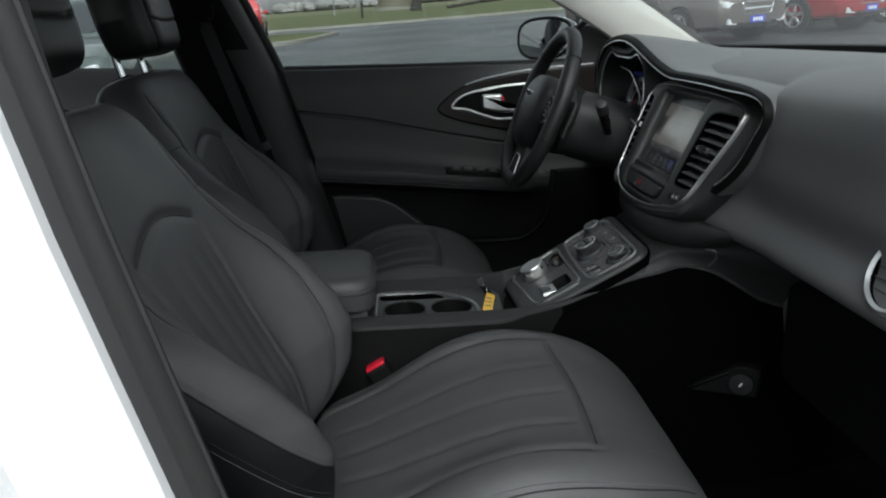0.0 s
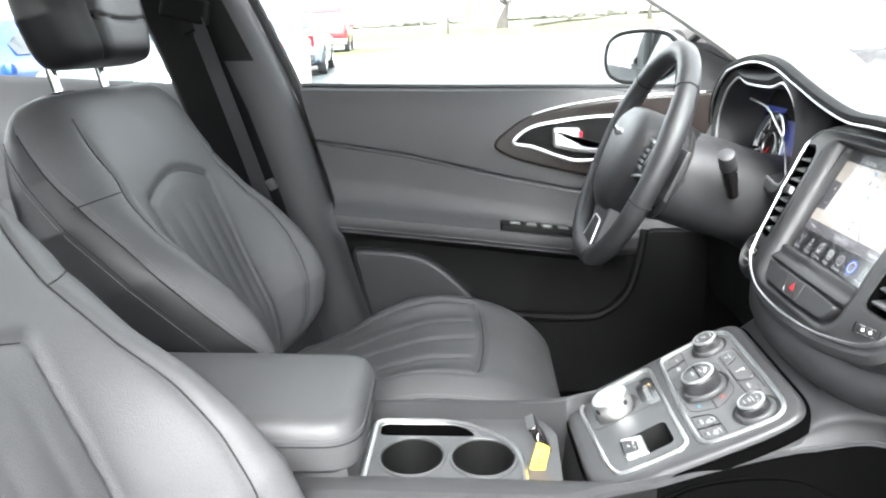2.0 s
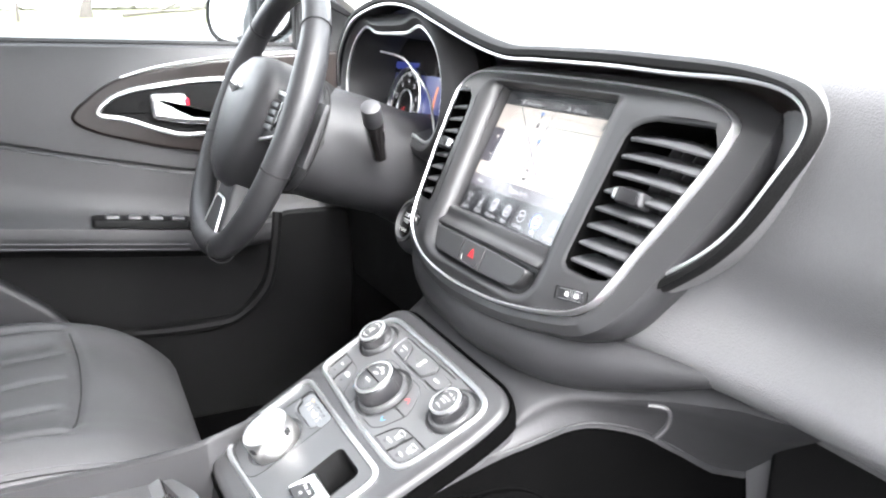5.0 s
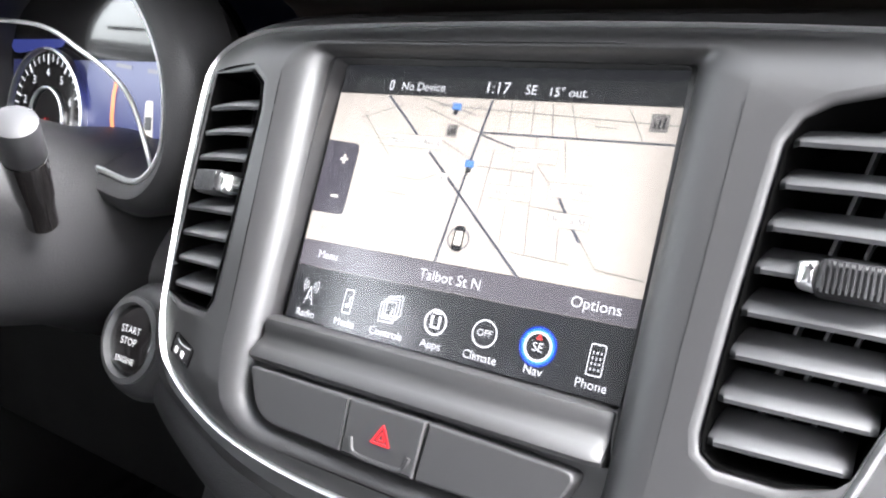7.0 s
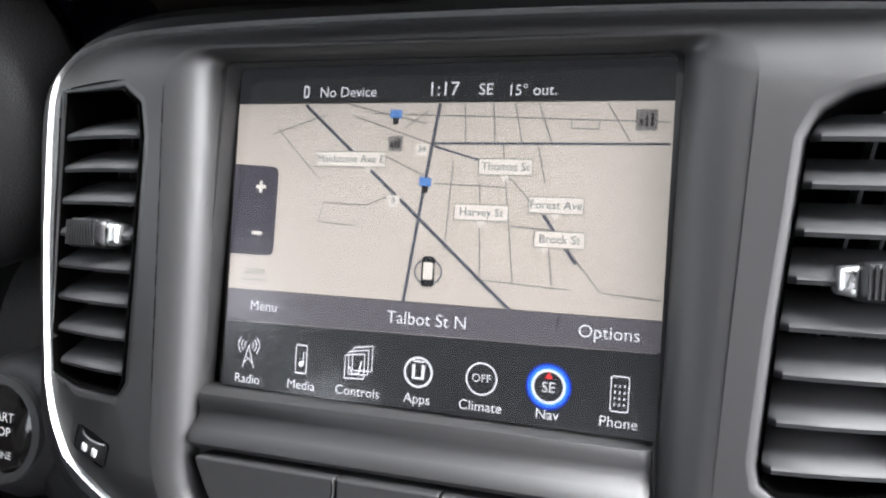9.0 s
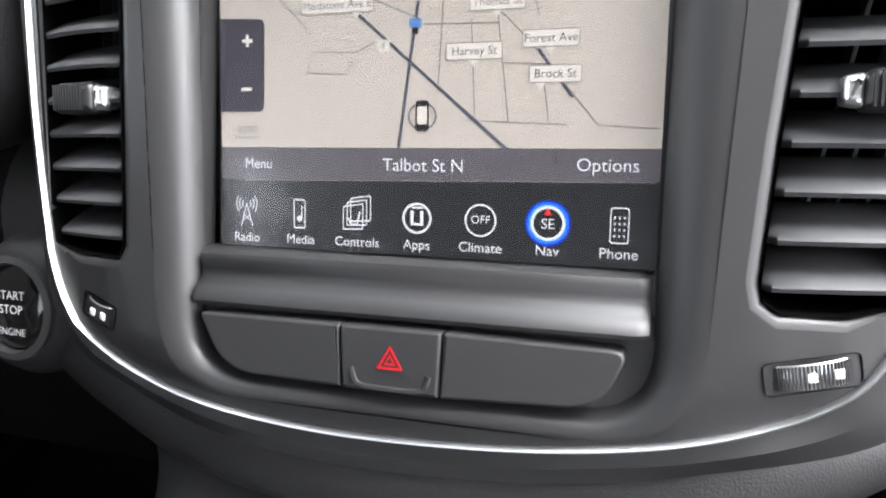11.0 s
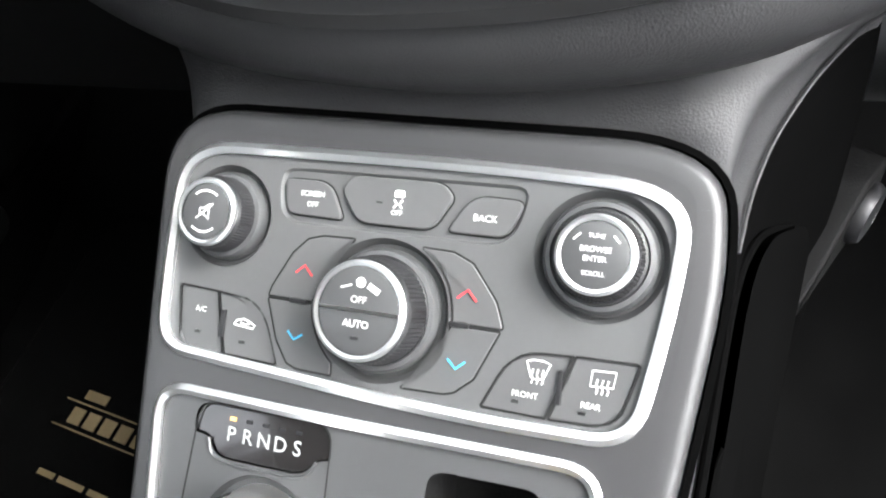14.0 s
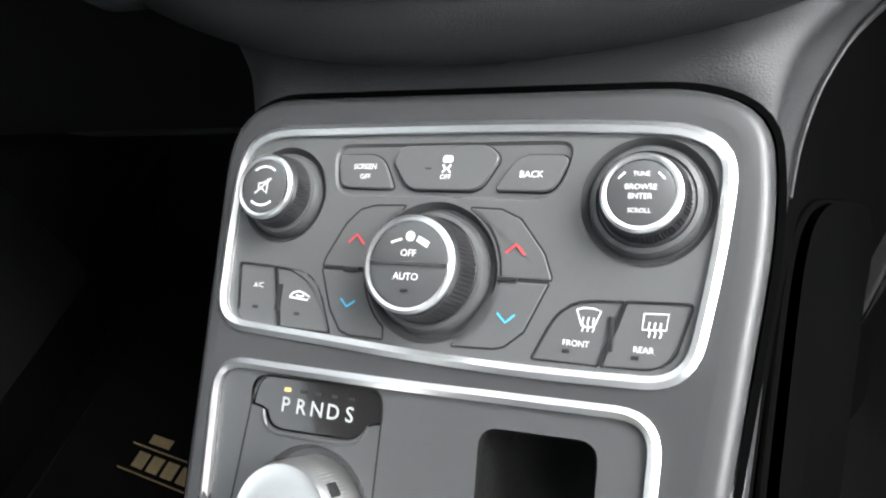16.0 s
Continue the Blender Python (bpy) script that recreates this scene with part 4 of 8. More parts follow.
def centre_stack():
    st = thing("centre_stack", "black centre stack with chrome edge, display and vents", "infotainment panel")
    global STACK
    STACK = st
    side = inset(STACK_EDGE, 0.0036)
    hole_l = [p for p in side if p.x < -0.1 and 0.034 < p.y < 0.147] + V2([(-0.160, 0.1495), (-0.124, 0.1485), (-0.1160, 0.143), (-0.1135, 0.130), (-0.1135, 0.073), (-0.1140, 0.034), (-0.1165, 0.029), (-0.140, 0.0295), (-0.158, 0.032)])
    hole_r = [p for p in side if p.x > 0.1 and 0.030 < p.y < 0.146] + V2([(0.1555, 0.0275), (0.141, 0.0245), (0.122, 0.0250), (0.1175, 0.0285), (0.1165, 0.034), (0.1195, 0.075), (0.1250, 0.132), (0.1290, 0.140), (0.137, 0.145), (0.150, 0.1485), (0.194, 0.1515)])
    basin0 = rounded(V2([(-0.105, 0.1668), (0.111, 0.1668), (0.101, -0.0205), (-0.096, -0.0205)]), [0.016, 0.016, 0.034, 0.034], 8)
    basin2 = rounded(V2([(-0.0885, 0.1632), (0.0885, 0.1632), (0.0865, -0.0125), (-0.0825, -0.0125)]), [0.004, 0.004, 0.022, 0.022], 8)
    face = inset(STACK_EDGE, 0.0030)
    roll = [(1 - math.cos(a), math.sin(a)) for a in np.linspace(0, math.pi / 2, 9)]

    def lip(hole):
        """The hole's outline, drawn out where it does not touch the chrome edge."""
        out_ = inset(hole, -0.0045)
        return [q if min((p - e).length for e in STACK_EDGE) > 0.0085 else p for p, q in zip(hole, out_)]

    lip_l, lip_r = lip(hole_l), lip(hole_r)
    for hole, outer in ((hole_l, lip_l), (hole_r, lip_r)):
        part("vent_lip", moved(loft([up3([a.lerp(b, x) for a, b in zip(outer, hole)], -0.0042 * y) for y, x in roll[::2]], caps=False), BZ), SATIN_DARK, st, angle=60)
    part("face", moved(cut_up(pierced(face, [lip_l, lip_r, basin0], 0.0)), BZ), SATIN_DARK, st, angle=30)
    part("basin", moved(loft([up3([a.lerp(b, x) for a, b in zip(basin0, basin2)], -0.0125 * y) for y, x in roll], caps=False), BZ), SATIN_DARK, st, angle=60)
    part("chrome_edge", rim(STACK_EDGE, inset(STACK_EDGE, 0.0030), -0.006, 0.0, BZ, 0.0024), SATIN_CHROME, st, "satin chrome edge of the stack")
    off = inset(STACK_EDGE, -0.0125)
    wide = lambda k: [p + (q - p) * k * (1 + 0.75 * step(0.10, 0.19, p.x)) for p, q in zip(STACK_EDGE, off)]
    out2 = wide(1.0)
    part("gloss_surround", rim(out2, inset(STACK_EDGE, -0.0002), -0.02, -0.004, BZ, 0.003), SATIN_DARK, st, "satin black outer surround")
    shell = [up3(wide(0.99), -0.004), up3(wide(1.15), -0.010), up3(wide(1.0), -0.03), up3(inset(STACK_EDGE, 0.002), -0.085)]
    part("shell", moved(loft(shell, caps=False), BZ), TRIM, st)
    louvre(hole_l, 8, 4, "vent", -0.1385, st)
    louvre(hole_r, 8, 4, "vent", 0.152, st)
    thumbwheel(-0.139, -0.119, 0.0065, radians(-16), st)
    thumbwheel(0.119, 0.147, 0.0068, radians(10), st)
    # floor of the basin round the display
    screen = rounded(V2([(-0.0860, 0.1625), (0.0860, 0.1625), (0.0860, 0.0330), (-0.0860, 0.0330)]), 0.0025)
    part("basin_floor", merge(pierced(basin2, [screen], -0.0125, BZ), wall_of(screen, -0.023, -0.0125, BZ)), SATIN_DARK, st)
    # ridged ledge under the display
    prof = [(0.0345, -0.0205), (0.0340, -0.013), (0.0322, -0.0090), (0.0298, -0.0080), (0.0265, -0.0092), (0.0230, -0.0086), (0.0200, -0.0058), (0.0175, -0.0034), (0.0150, -0.0026), (0.0133, -0.0040), (0.0126, -0.010)]
    rings = [[Vector((u, v, h - d)) for v, h in prof] for u, d in ((-0.0862, 0.011), (-0.0848, 0.003), (-0.081, 0.0), (0.081, 0.0), (0.0852, 0.003), (0.0868, 0.011))]
    part("ledge", moved(loft(rings, closed=False, caps=False), BZ), SATIN_DARK, st)
    # row of buttons
    left = rounded(V2([(-0.0790, 0.0108), (-0.0197, 0.0112), (-0.0190, -0.0112), (-0.068, -0.0108)]), [0.003, 0.0008, 0.0008, 0.012])
    mid = rounded(V2([(-0.0190, 0.0112), (0.0183, 0.0112), (0.0172, -0.0116), (-0.0183, -0.0113)]), 0.0008)
    right = rounded(V2([(0.0190, 0.0112), (0.0800, 0.0098), (0.0715, -0.0098), (0.0180, -0.0116)]), [0.0008, 0.006, 0.012, 0.0008])
    part("blank_button", plate(left, -0.016, -0.0020, 0.0009, BZ), SATIN_DARK, st)
    part("blank_button", plate(right, -0.016, -0.0020, 0.0009, BZ), SATIN_DARK, st)
    hz = part("hazard_button", plate(mid, -0.016, -0.0016, 0.0009, BZ), SATIN_DARK, st)
    scoop = spline(V2([(-0.0145, -0.0035), (-0.0125, -0.0085), (-0.008, -0.0098), (0.0, -0.0100), (0.008, -0.0099), (0.0125, -0.0087), (0.0143, -0.0040)]), 5)
    part("finger_lip", tube([BZ @ Vector((p.x, p.y, -0.0016)) for p in scoop], 0.0010, 6), SATIN_DARK, hz)
    for r, w in ((0.0056, 0.0007), (0.0026, 0.0005)):
        tri = [Vector((r * math.sin(a), r * math.cos(a) - 0.0002)) for a in (0, math.tau / 3, 2 * math.tau / 3)]
        part("warning_triangle", rim(rounded(tri, 0.0006, 3), rounded([p * (1 - w * 2 / r) for p in tri], 0.0003, 3), -0.0018, -0.0012, BZ), HAZARD_RED, hz, "red warning triangle", smooth=False)
    for c in st.children:
        bend(c)


STACK = None
centre_stack()


# ---- what the display shows ----
def mm(*pts):
    return [Vector((u / 1000, v / 1000)) for u, v in pts]


def display():
    base = part("touch_display", plate(rounded(mm((-86, 162.5), (86, 162.5), (86, 33), (-86, 33)), 0.002), -0.0240, -0.0212, 0.0002, SM), GLOSS, STACK, "lit touch display showing a street map")
    h = -0.0210

    def flat(name, outline, mat, lift, label=""):
        bm = moved(loft([up3(outline, h + lift), up3(outline, h + lift + 0.00004)]), SM)
        return part(name, bm, mat, base, label, smooth=False)

    flat("map_view", mm((-85.5, 147.5), (85.5, 147.3), (85.5, 73.6), (-85.5, 72.8)), MAP_CREAM, 0.0, "cream street map")
    flat("status_bar", mm((-85.5, 162), (85.5, 162), (85.5, 147.5), (-85.5, 147.7)), MAP_DARK, 0.0)
    flat("title_bar", mm((-85.5, 72.6), (85.5, 73.4), (85.5, 62.8), (-85.5, 60.0)), MAP_GREY, 0.0)
    flat("icon_bar", mm((-85.5, 59.6), (85.5, 62.4), (85.5, 33.5), (-85.5, 33.5)), MAP_DARK, 0.0)
    part("title_line", strip(mm((-75, 60.0), (84.3, 62.6)), 0.0004, h + 0.00012, SM), MAP_MINOR, base, smooth=False)
    major = [strip(mm((-54.6, 147), (32.8, 73.0)), 0.0013, h + 0.00016, SM), strip(mm((1.9, 147), (-2.5, 117.1), (-8.2, 73.0)), 0.0013, h + 0.00018, SM),
             strip(mm((0.5, 132.3), (84.6, 132.7)), 0.0009, h + 0.00014, SM), strip(mm((43, 107.3), (55.4, 90.7)), 0.0012, h + 0.00020, SM), strip(mm((0.5, 131), (18, 126.5), (25, 123)), 0.0007, h + 0.00015, SM)]
    part("main_roads", merge(*major), MAP_ROAD, base, "dark main roads", smooth=False)
    small = [mm((-25.8, 143.6), (84.3, 140.1)), mm((-33.9, 142.8), (25.1, 123.7)), mm((25.1, 123.7), (31.5, 118.7), (42, 107.9), (64.3, 81.4), (84, 80.2)), mm((8.3, 126), (6.7, 92.6)), mm((18.8, 118.8), (20.9, 82.9)),
             mm((26.8, 132.6), (33.2, 82.3)), mm((16.7, 83.2), (53.9, 81.6)), mm((1.2, 117.4), (28.5, 116.7)), mm((-66.6, 137.5), (-46.3, 117.5)), mm((-69, 135.4), (-44.6, 143.2)), mm((-46.3, 101.3), (-44.2, 108.9), (-26, 108.4), (-29.6, 100.4), (-46.3, 101.3)),
             mm((-26, 108.4), (-15.2, 113)), mm((-22.8, 128.8), (0, 119.1))]
    more = [mm((39.9, 131.2), (43, 118.5)), mm((31.2, 102.9), (47.1, 102.1)), mm((45.5, 95.3), (47.4, 82.8)), mm((11.6, 147), (12.6, 133)), mm((22.4, 147), (23.7, 133.1)), mm((30.5, 147), (33.8, 132.8)), mm((39.1, 147), (44.7, 132.4)),
            mm((63.1, 147), (71.5, 133.5)), mm((51.1, 141.1), (51.2, 138), (60.7, 137.7), (60.6, 140.1)), mm((-11.9, 137.8), (-2.3, 144.7)), mm((-35.4, 147), (-3.1, 139.6))]
    part("side_streets", merge(*[strip(p, 0.0005, h + 0.0001 + 0.000002 * k, SM) for k, p in enumerate(small + more)]), MAP_MINOR, base, "grey side streets", smooth=False)
    for txt, u, v, w, tail in (("Maidstone Ave E", -33.8, 125.9, 30, 8), ("Thomas St", 28.2, 124, 20, 0), ("Harvey St", 20.1, 107.3, 20.5, 0), ("Forest Ave", 47.3, 110.8, 19.5, 0), ("Brock St", 49.2, 98.8, 18, -5)):
        box_ = rounded(mm((u - w / 2, v + 2.9), (u + w / 2, v + 2.9), (u + w / 2, v - 2.9), (u - w / 2, v - 2.9)), 0.0008)
        tag = flat("street_label", box_, MAP_LABEL, 0.0003)
        part("label_edge", rim(inset(box_, -0.0002), inset(box_, 0.00015), h + 0.00036, h + 0.00038, SM), MAP_MINOR, tag, smooth=False)
        part("pointer", moved(loft([up3(mm((u + tail - 1.8, v - 2.9), (u + tail + 1.8, v - 2.9), (u + tail - 0.2, v - 5.6)), h + 0.0003), up3(mm((u + tail - 1.8, v - 2.9), (u + tail + 1.8, v - 2.9), (u + tail - 0.2, v - 5.6)), h + 0.00034)]), SM), MAP_LABEL, tag, smooth=False)
        part("lettering", lettering(txt, 0.0042, SM @ Matrix.Translation((u / 1000, v / 1000, h + 0.0004))), MAP_ROAD, tag, smooth=False)
    for txt, u, v in (("34", -4.4, 130), ("8", -14.7, 110.5)):
        tag = flat("route_sign", mm((u - 2.9, v + 2), (u + 2.9, v + 2), (u + 2, v - 2.4), (u - 2, v - 2.4)), MAP_LABEL, 0.0003)
        part("lettering", lettering(txt, 0.0034, SM @ Matrix.Translation((u / 1000, v / 1000, h + 0.0004))), MAP_ROAD, tag, smooth=False)
    for u, v in ((-15.7, 142.5), (-2.3, 117.1)):
        flag = flat("map_flag", mm((u - 2.3, v + 2.6), (u + 2.5, v + 2.2), (u + 2.5, v - 1.0), (u - 2.3, v - 0.6)), DISPLAY_BLUE_DIM, 0.0003, "blue map flag")
        part("flag_foot", moved(loft([up3(mm((u - 1.2, v - 0.6), (u + 1.4, v - 0.6), (u + 1.2, v - 3.2), (u - 1, v - 3.2)), h + 0.0003), up3(mm((u - 1.2, v - 0.6), (u + 1.4, v - 0.6), (u + 1.2, v - 3.2), (u - 1, v - 3.2)), h + 0.00034)]), SM), MAP_DARK, flag, smooth=False)
    for u, v, s in ((-15.2, 132.1, 2.9), (76.6, 140.8, 3.6)):
        sq = flat("map_marker", rounded(mm((u - s, v + s), (u + s, v + s), (u + s, v - s), (u - s, v - s)), 0.0006), MAP_MINOR, 0.0003)
        part("marker_bar", merge(*[strip(mm((u - s * 0.5 + s * 0.5 * k, v - s * 0.6), (u - s * 0.5 + s * 0.5 * k, v + s * (0.1 + 0.25 * k))), 0.0009, h + 0.0004, SM) for k in range(3)]), MAP_DARK, sq, smooth=False)
    zoom = flat("zoom_panel", rounded(mm((-85.4, 123.2), (-65.0, 122.2), (-65.4, 86.9), (-85.4, 86.9)), [0.0003, 0.003, 0.003, 0.0003]), ZOOM_DARK, 0.0003)
    part("plus_sign", merge(strip(mm((-75.2, 114.2), (-70.4, 114.2)), 0.0014, h + 0.0004, SM), strip(mm((-72.8, 111.8), (-72.8, 116.6)), 0.0014, h + 0.00041, SM)), MAP_LABEL, zoom, smooth=False)
    part("minus_sign", strip(mm((-75.8, 95.6), (-71.0, 95.6)), 0.0014, h + 0.0004, SM), MAP_LABEL, zoom, smooth=False)
    part("lettering", lettering("auto", 0.0052, SM @ Matrix.Translation((-0.0732, 0.0805, h + 0.0004))), MAP_MINOR, base, smooth=False)
    part("scale_bar", merge(strip(mm((-78.5, 76.8), (-68, 76.8)), 0.0004, h + 0.0004, SM), strip(mm((-78.5, 75.9), (-78.5, 77.7)), 0.0004, h + 0.00041, SM), strip(mm((-68, 75.9), (-68, 77.7)), 0.0004, h + 0.00042, SM)), MAP_MINOR, base, smooth=False)
    ring = [Vector((0.001 + 0.0056 * math.cos(a), 0.0847 + 0.0050 * math.sin(a))) for a in np.linspace(0, math.tau, 28, endpoint=False)]
    mark = part("position_ring", rim(ring, inset(ring, 0.0006), h + 0.0003, h + 0.00034, SM), MAP_ROAD, base, smooth=False)
    part("position_car", moved(loft([up3(rounded(mm((-1.6, 90.4), (3.6, 90.4), (3.6, 79.2), (-1.6, 79.2)), 0.0014), h + 0.0004 + d) for d in (0, 0.00004)]), SM), MAP_DARK, mark, smooth=False)
    part("car_roof", moved(loft([up3(rounded(mm((-0.9, 88.2), (2.9, 88.2), (2.9, 81.8), (-0.9, 81.8)), 0.0008), h + 0.0005 + d) for d in (0, 0.00004)]), SM), MAP_LABEL, mark, smooth=False)
    for txt, u, v, s in (("No Device", -36.5, 151.6, 0.0056), ("1:17", 2.8, 152.2, 0.0074), ("SE", 19.3, 151.9, 0.0060), ("15° out.", 36.4, 151.4, 0.0056), ("Menu", -68.2, 66.4, 0.0056), ("Talbot St N", 1.4, 66.7, 0.0067), ("Options", 68.1, 67.8, 0.0064)):
        part("lettering", lettering(txt, s, SM @ Matrix.Translation((u / 1000, v / 1000, h + 0.0003))), DISPLAY_TEXT, base, smooth=False)
    part("signal_icon", rim(rounded(mm((-55.8, 154.6), (-53.4, 154.6), (-53.4, 149.6), (-55.8, 149.6)), 0.0012), rounded(mm((-55.2, 153.8), (-54, 153.8), (-54, 150.4), (-55.2, 150.4)), 0.0005), h + 0.0003, h + 0.00034, SM), DISPLAY_TEXT, base, smooth=False)
    for u, v in ((-49.1, 67), (50.5, 68.6)):
        part("divider", strip(mm((u, 72.3), (u, v)), 0.0004, h + 0.0003, SM), MAP_DARK, base, smooth=False)
    for k, txt in enumerate(("Radio", "Media", "Controls", "Apps", "Climate", "Nav", "Phone")):
        u = -73.8 + 24.45 * k
        part("lettering", lettering(txt, 0.0052, SM @ Matrix.Translation((u / 1000, (36.9 + 0.18 * k) / 1000, h + 0.0003))), DISPLAY_TEXT, base, smooth=False)

    def icon(name, bms, mat=DISPLAY_TEXT, label=""):
        return part(name, merge(*bms), mat, base, label, smooth=False)

    def circle(u, v, r, n=28):
        return [Vector((u / 1000 + r / 1000 * math.cos(a), v / 1000 + r / 1000 * math.sin(a))) for a in np.linspace(0, math.tau, n, endpoint=False)]

    def arc(u, v, r, a0, a1):
        return [Vector((u / 1000 + r / 1000 * math.cos(a), v / 1000 + r / 1000 * math.sin(a))) for a in np.linspace(a0, a1, 8)]

    L = h + 0.0003
    u = -73.8
    icon("radio_icon", [strip(mm((u - 2.6, 41.5), (u, 50.5)), 0.0004, L, SM), strip(mm((u + 2.6, 41.5), (u, 50.5)), 0.0004, L + 1e-5, SM), strip(mm((u - 2, 43.5), (u + 1.3, 46)), 0.0003, L + 2e-5, SM), strip(mm((u + 2, 43.5), (u - 1.3, 46)), 0.0003, L + 3e-5, SM)]
         + [strip(arc(u, 50.5, r, a - 0.7, a + 0.7), 0.0004, L + 4e-5, SM) for r in (2.0, 3.4, 4.8) for a in (0, math.pi)])
    u += 24.45
    icon("media_icon", [rim(rounded(mm((u - 3, 53), (u + 2.2, 53), (u + 2.2, 41.5), (u - 3, 41.5)), 0.0008), rounded(mm((u - 2.6, 52.4), (u + 1.8, 52.4), (u + 1.8, 42.1), (u - 2.6, 42.1)), 0.0005), L, L + 2e-5, SM), strip(mm((u + 0.6, 45.6), (u + 0.6, 50.2), (u + 2.6, 49)), 0.0005, L + 4e-5, SM), loft([[SM @ Vector((p.x, p.y, L + d)) for p in circle(u - 0.3, 45.4, 1.2, 12)] for d in (0.00004, 0.00006)])])
    u += 24.45
    icon("controls_icon", [rim(rounded(mm((u - 6 + d, 51 + d), (u + 2.6 + d, 52.2 + d), (u + 2.6 + d, 42.2 + d), (u - 6 + d, 41.8 + d)), 0.0008), rounded(mm((u - 5.6 + d, 50.5 + d), (u + 2.2 + d, 51.7 + d), (u + 2.2 + d, 42.7 + d), (u - 5.6 + d, 42.3 + d)), 0.0005), L + e, L + e + 1e-5, SM) for d, e in ((0, 0), (1.6, 3e-5), (3.2, 6e-5))]
         + [strip(mm((u - 3.8, 46.5), (u - 2.4, 44), (u + 0.2, 44.4), (u + 1.2, 49)), 0.0007, L + 9e-5, SM)])
    u += 24.45
    icon("apps_icon", [rim(circle(u, 47.4, 5.8), circle(u, 47.4, 4.9), L, L + 2e-5, SM), strip(mm((u - 1.9, 50.2), (u - 1.9, 45.2), (u + 1.9, 45.2), (u + 1.9, 50.2)), 0.0014, L + 4e-5, SM), strip(mm((u - 2.2, 51.4), (u + 2.2, 51.4)), 0.0007, L + 5e-5, SM)])
    u += 24.45
    icon("climate_icon", [rim(circle(u, 47.6, 6.0), circle(u, 47.6, 5.3), L, L + 2e-5, SM), lettering("OFF", 0.0042, SM @ Matrix.Translation((u / 1000, 0.0477, L + 4e-5)))])
    u += 24.45
    icon("nav_glow", [rim(circle(u, 47.6, 7.3), circle(u, 47.6, 6.3), L, L + 2e-5, SM)], DISPLAY_BLUE, "blue glowing ring")
    icon("nav_halo", [rim(circle(u, 47.6, 8.2), circle(u, 47.6, 7.3), L, L + 2e-5, SM)], DISPLAY_HALO, "dim blue halo")
    icon("nav_ring", [rim(circle(u, 47.6, 6.3), circle(u, 47.6, 5.8), L, L + 2e-5, SM)], DISPLAY_PALE, "pale inner ring")
    icon("nav_icon", [rim(circle(u, 47.6, 5.9), circle(u, 47.6, 5.1), L + 2e-5, L + 5e-5, SM), lettering("SE", 0.0052, SM @ Matrix.Translation((u / 1000, 0.0472, L + 4e-5)))])
    icon("nav_pointer", [loft([[SM @ Vector((p.x, p.y, L + d)) for p in mm((u - 1.4, 50.4), (u + 1.4, 50.4), (u, 53.0))] for d in (0.00008, 0.0001)])], DISPLAY_RED)
    u += 24.45
    icon("phone_icon", [rim(rounded(mm((u - 3.2, 54), (u + 3.2, 54), (u + 3.2, 41.6), (u - 3.2, 41.6)), 0.0012), rounded(mm((u - 2.8, 53.5), (u + 2.8, 53.5), (u + 2.8, 42.1), (u - 2.8, 42.1)), 0.0009), L, L + 2e-5, SM)]
         + [strip(mm((u - 1.9 + 1.6 * i, 44.2 + 2.1 * j), (u - 1.3 + 1.6 * i, 44.2 + 2.1 * j)), 0.0009, L + 4e-5, SM) for i in range(3) for j in range(4)])
    cover = part("cover_glass", moved(loft([up3(rounded(mm((-85.9, 162.4), (85.9, 162.4), (85.9, 33.1), (-85.9, 33.1)), 0.002), h + d) for d in (0.0008, 0.0009)]), SM), COVER, base, "clear glossy cover glass", smooth=False)
    cover.visible_shadow = False


def lean_display():
    """The display leans: its foot stands further out than its head."""
    eye, inv = Vector((0.095, 0.0732, 0.2329)), SM.inverted()
    k, h0 = -0.092, -0.0078

    def lean(ob):
        for v in ob.data.vertices:
            p = inv @ v.co
            lift = p.z + 0.021
            d = Vector((p.x, p.y, -0.021)) - eye
            t = (h0 + k * eye.y - eye.z) / (d.z - k * d.y)
            q = eye + d * t
            v.co = SM @ (q + Vector((0, 0, lift)))
        for c in ob.children:
            lean(c)

    lean([c for c in STACK.children if c.name.startswith("touch_display")][0])


DISPLAY_BLUE_DIM = glowing("map_flag_blue", (0.12, 0.28, 0.62), 0.08)
ZOOM_DARK = glowing("zoom_panel_violet", (0.075, 0.07, 0.09), 0.06)
display()
lean_display()

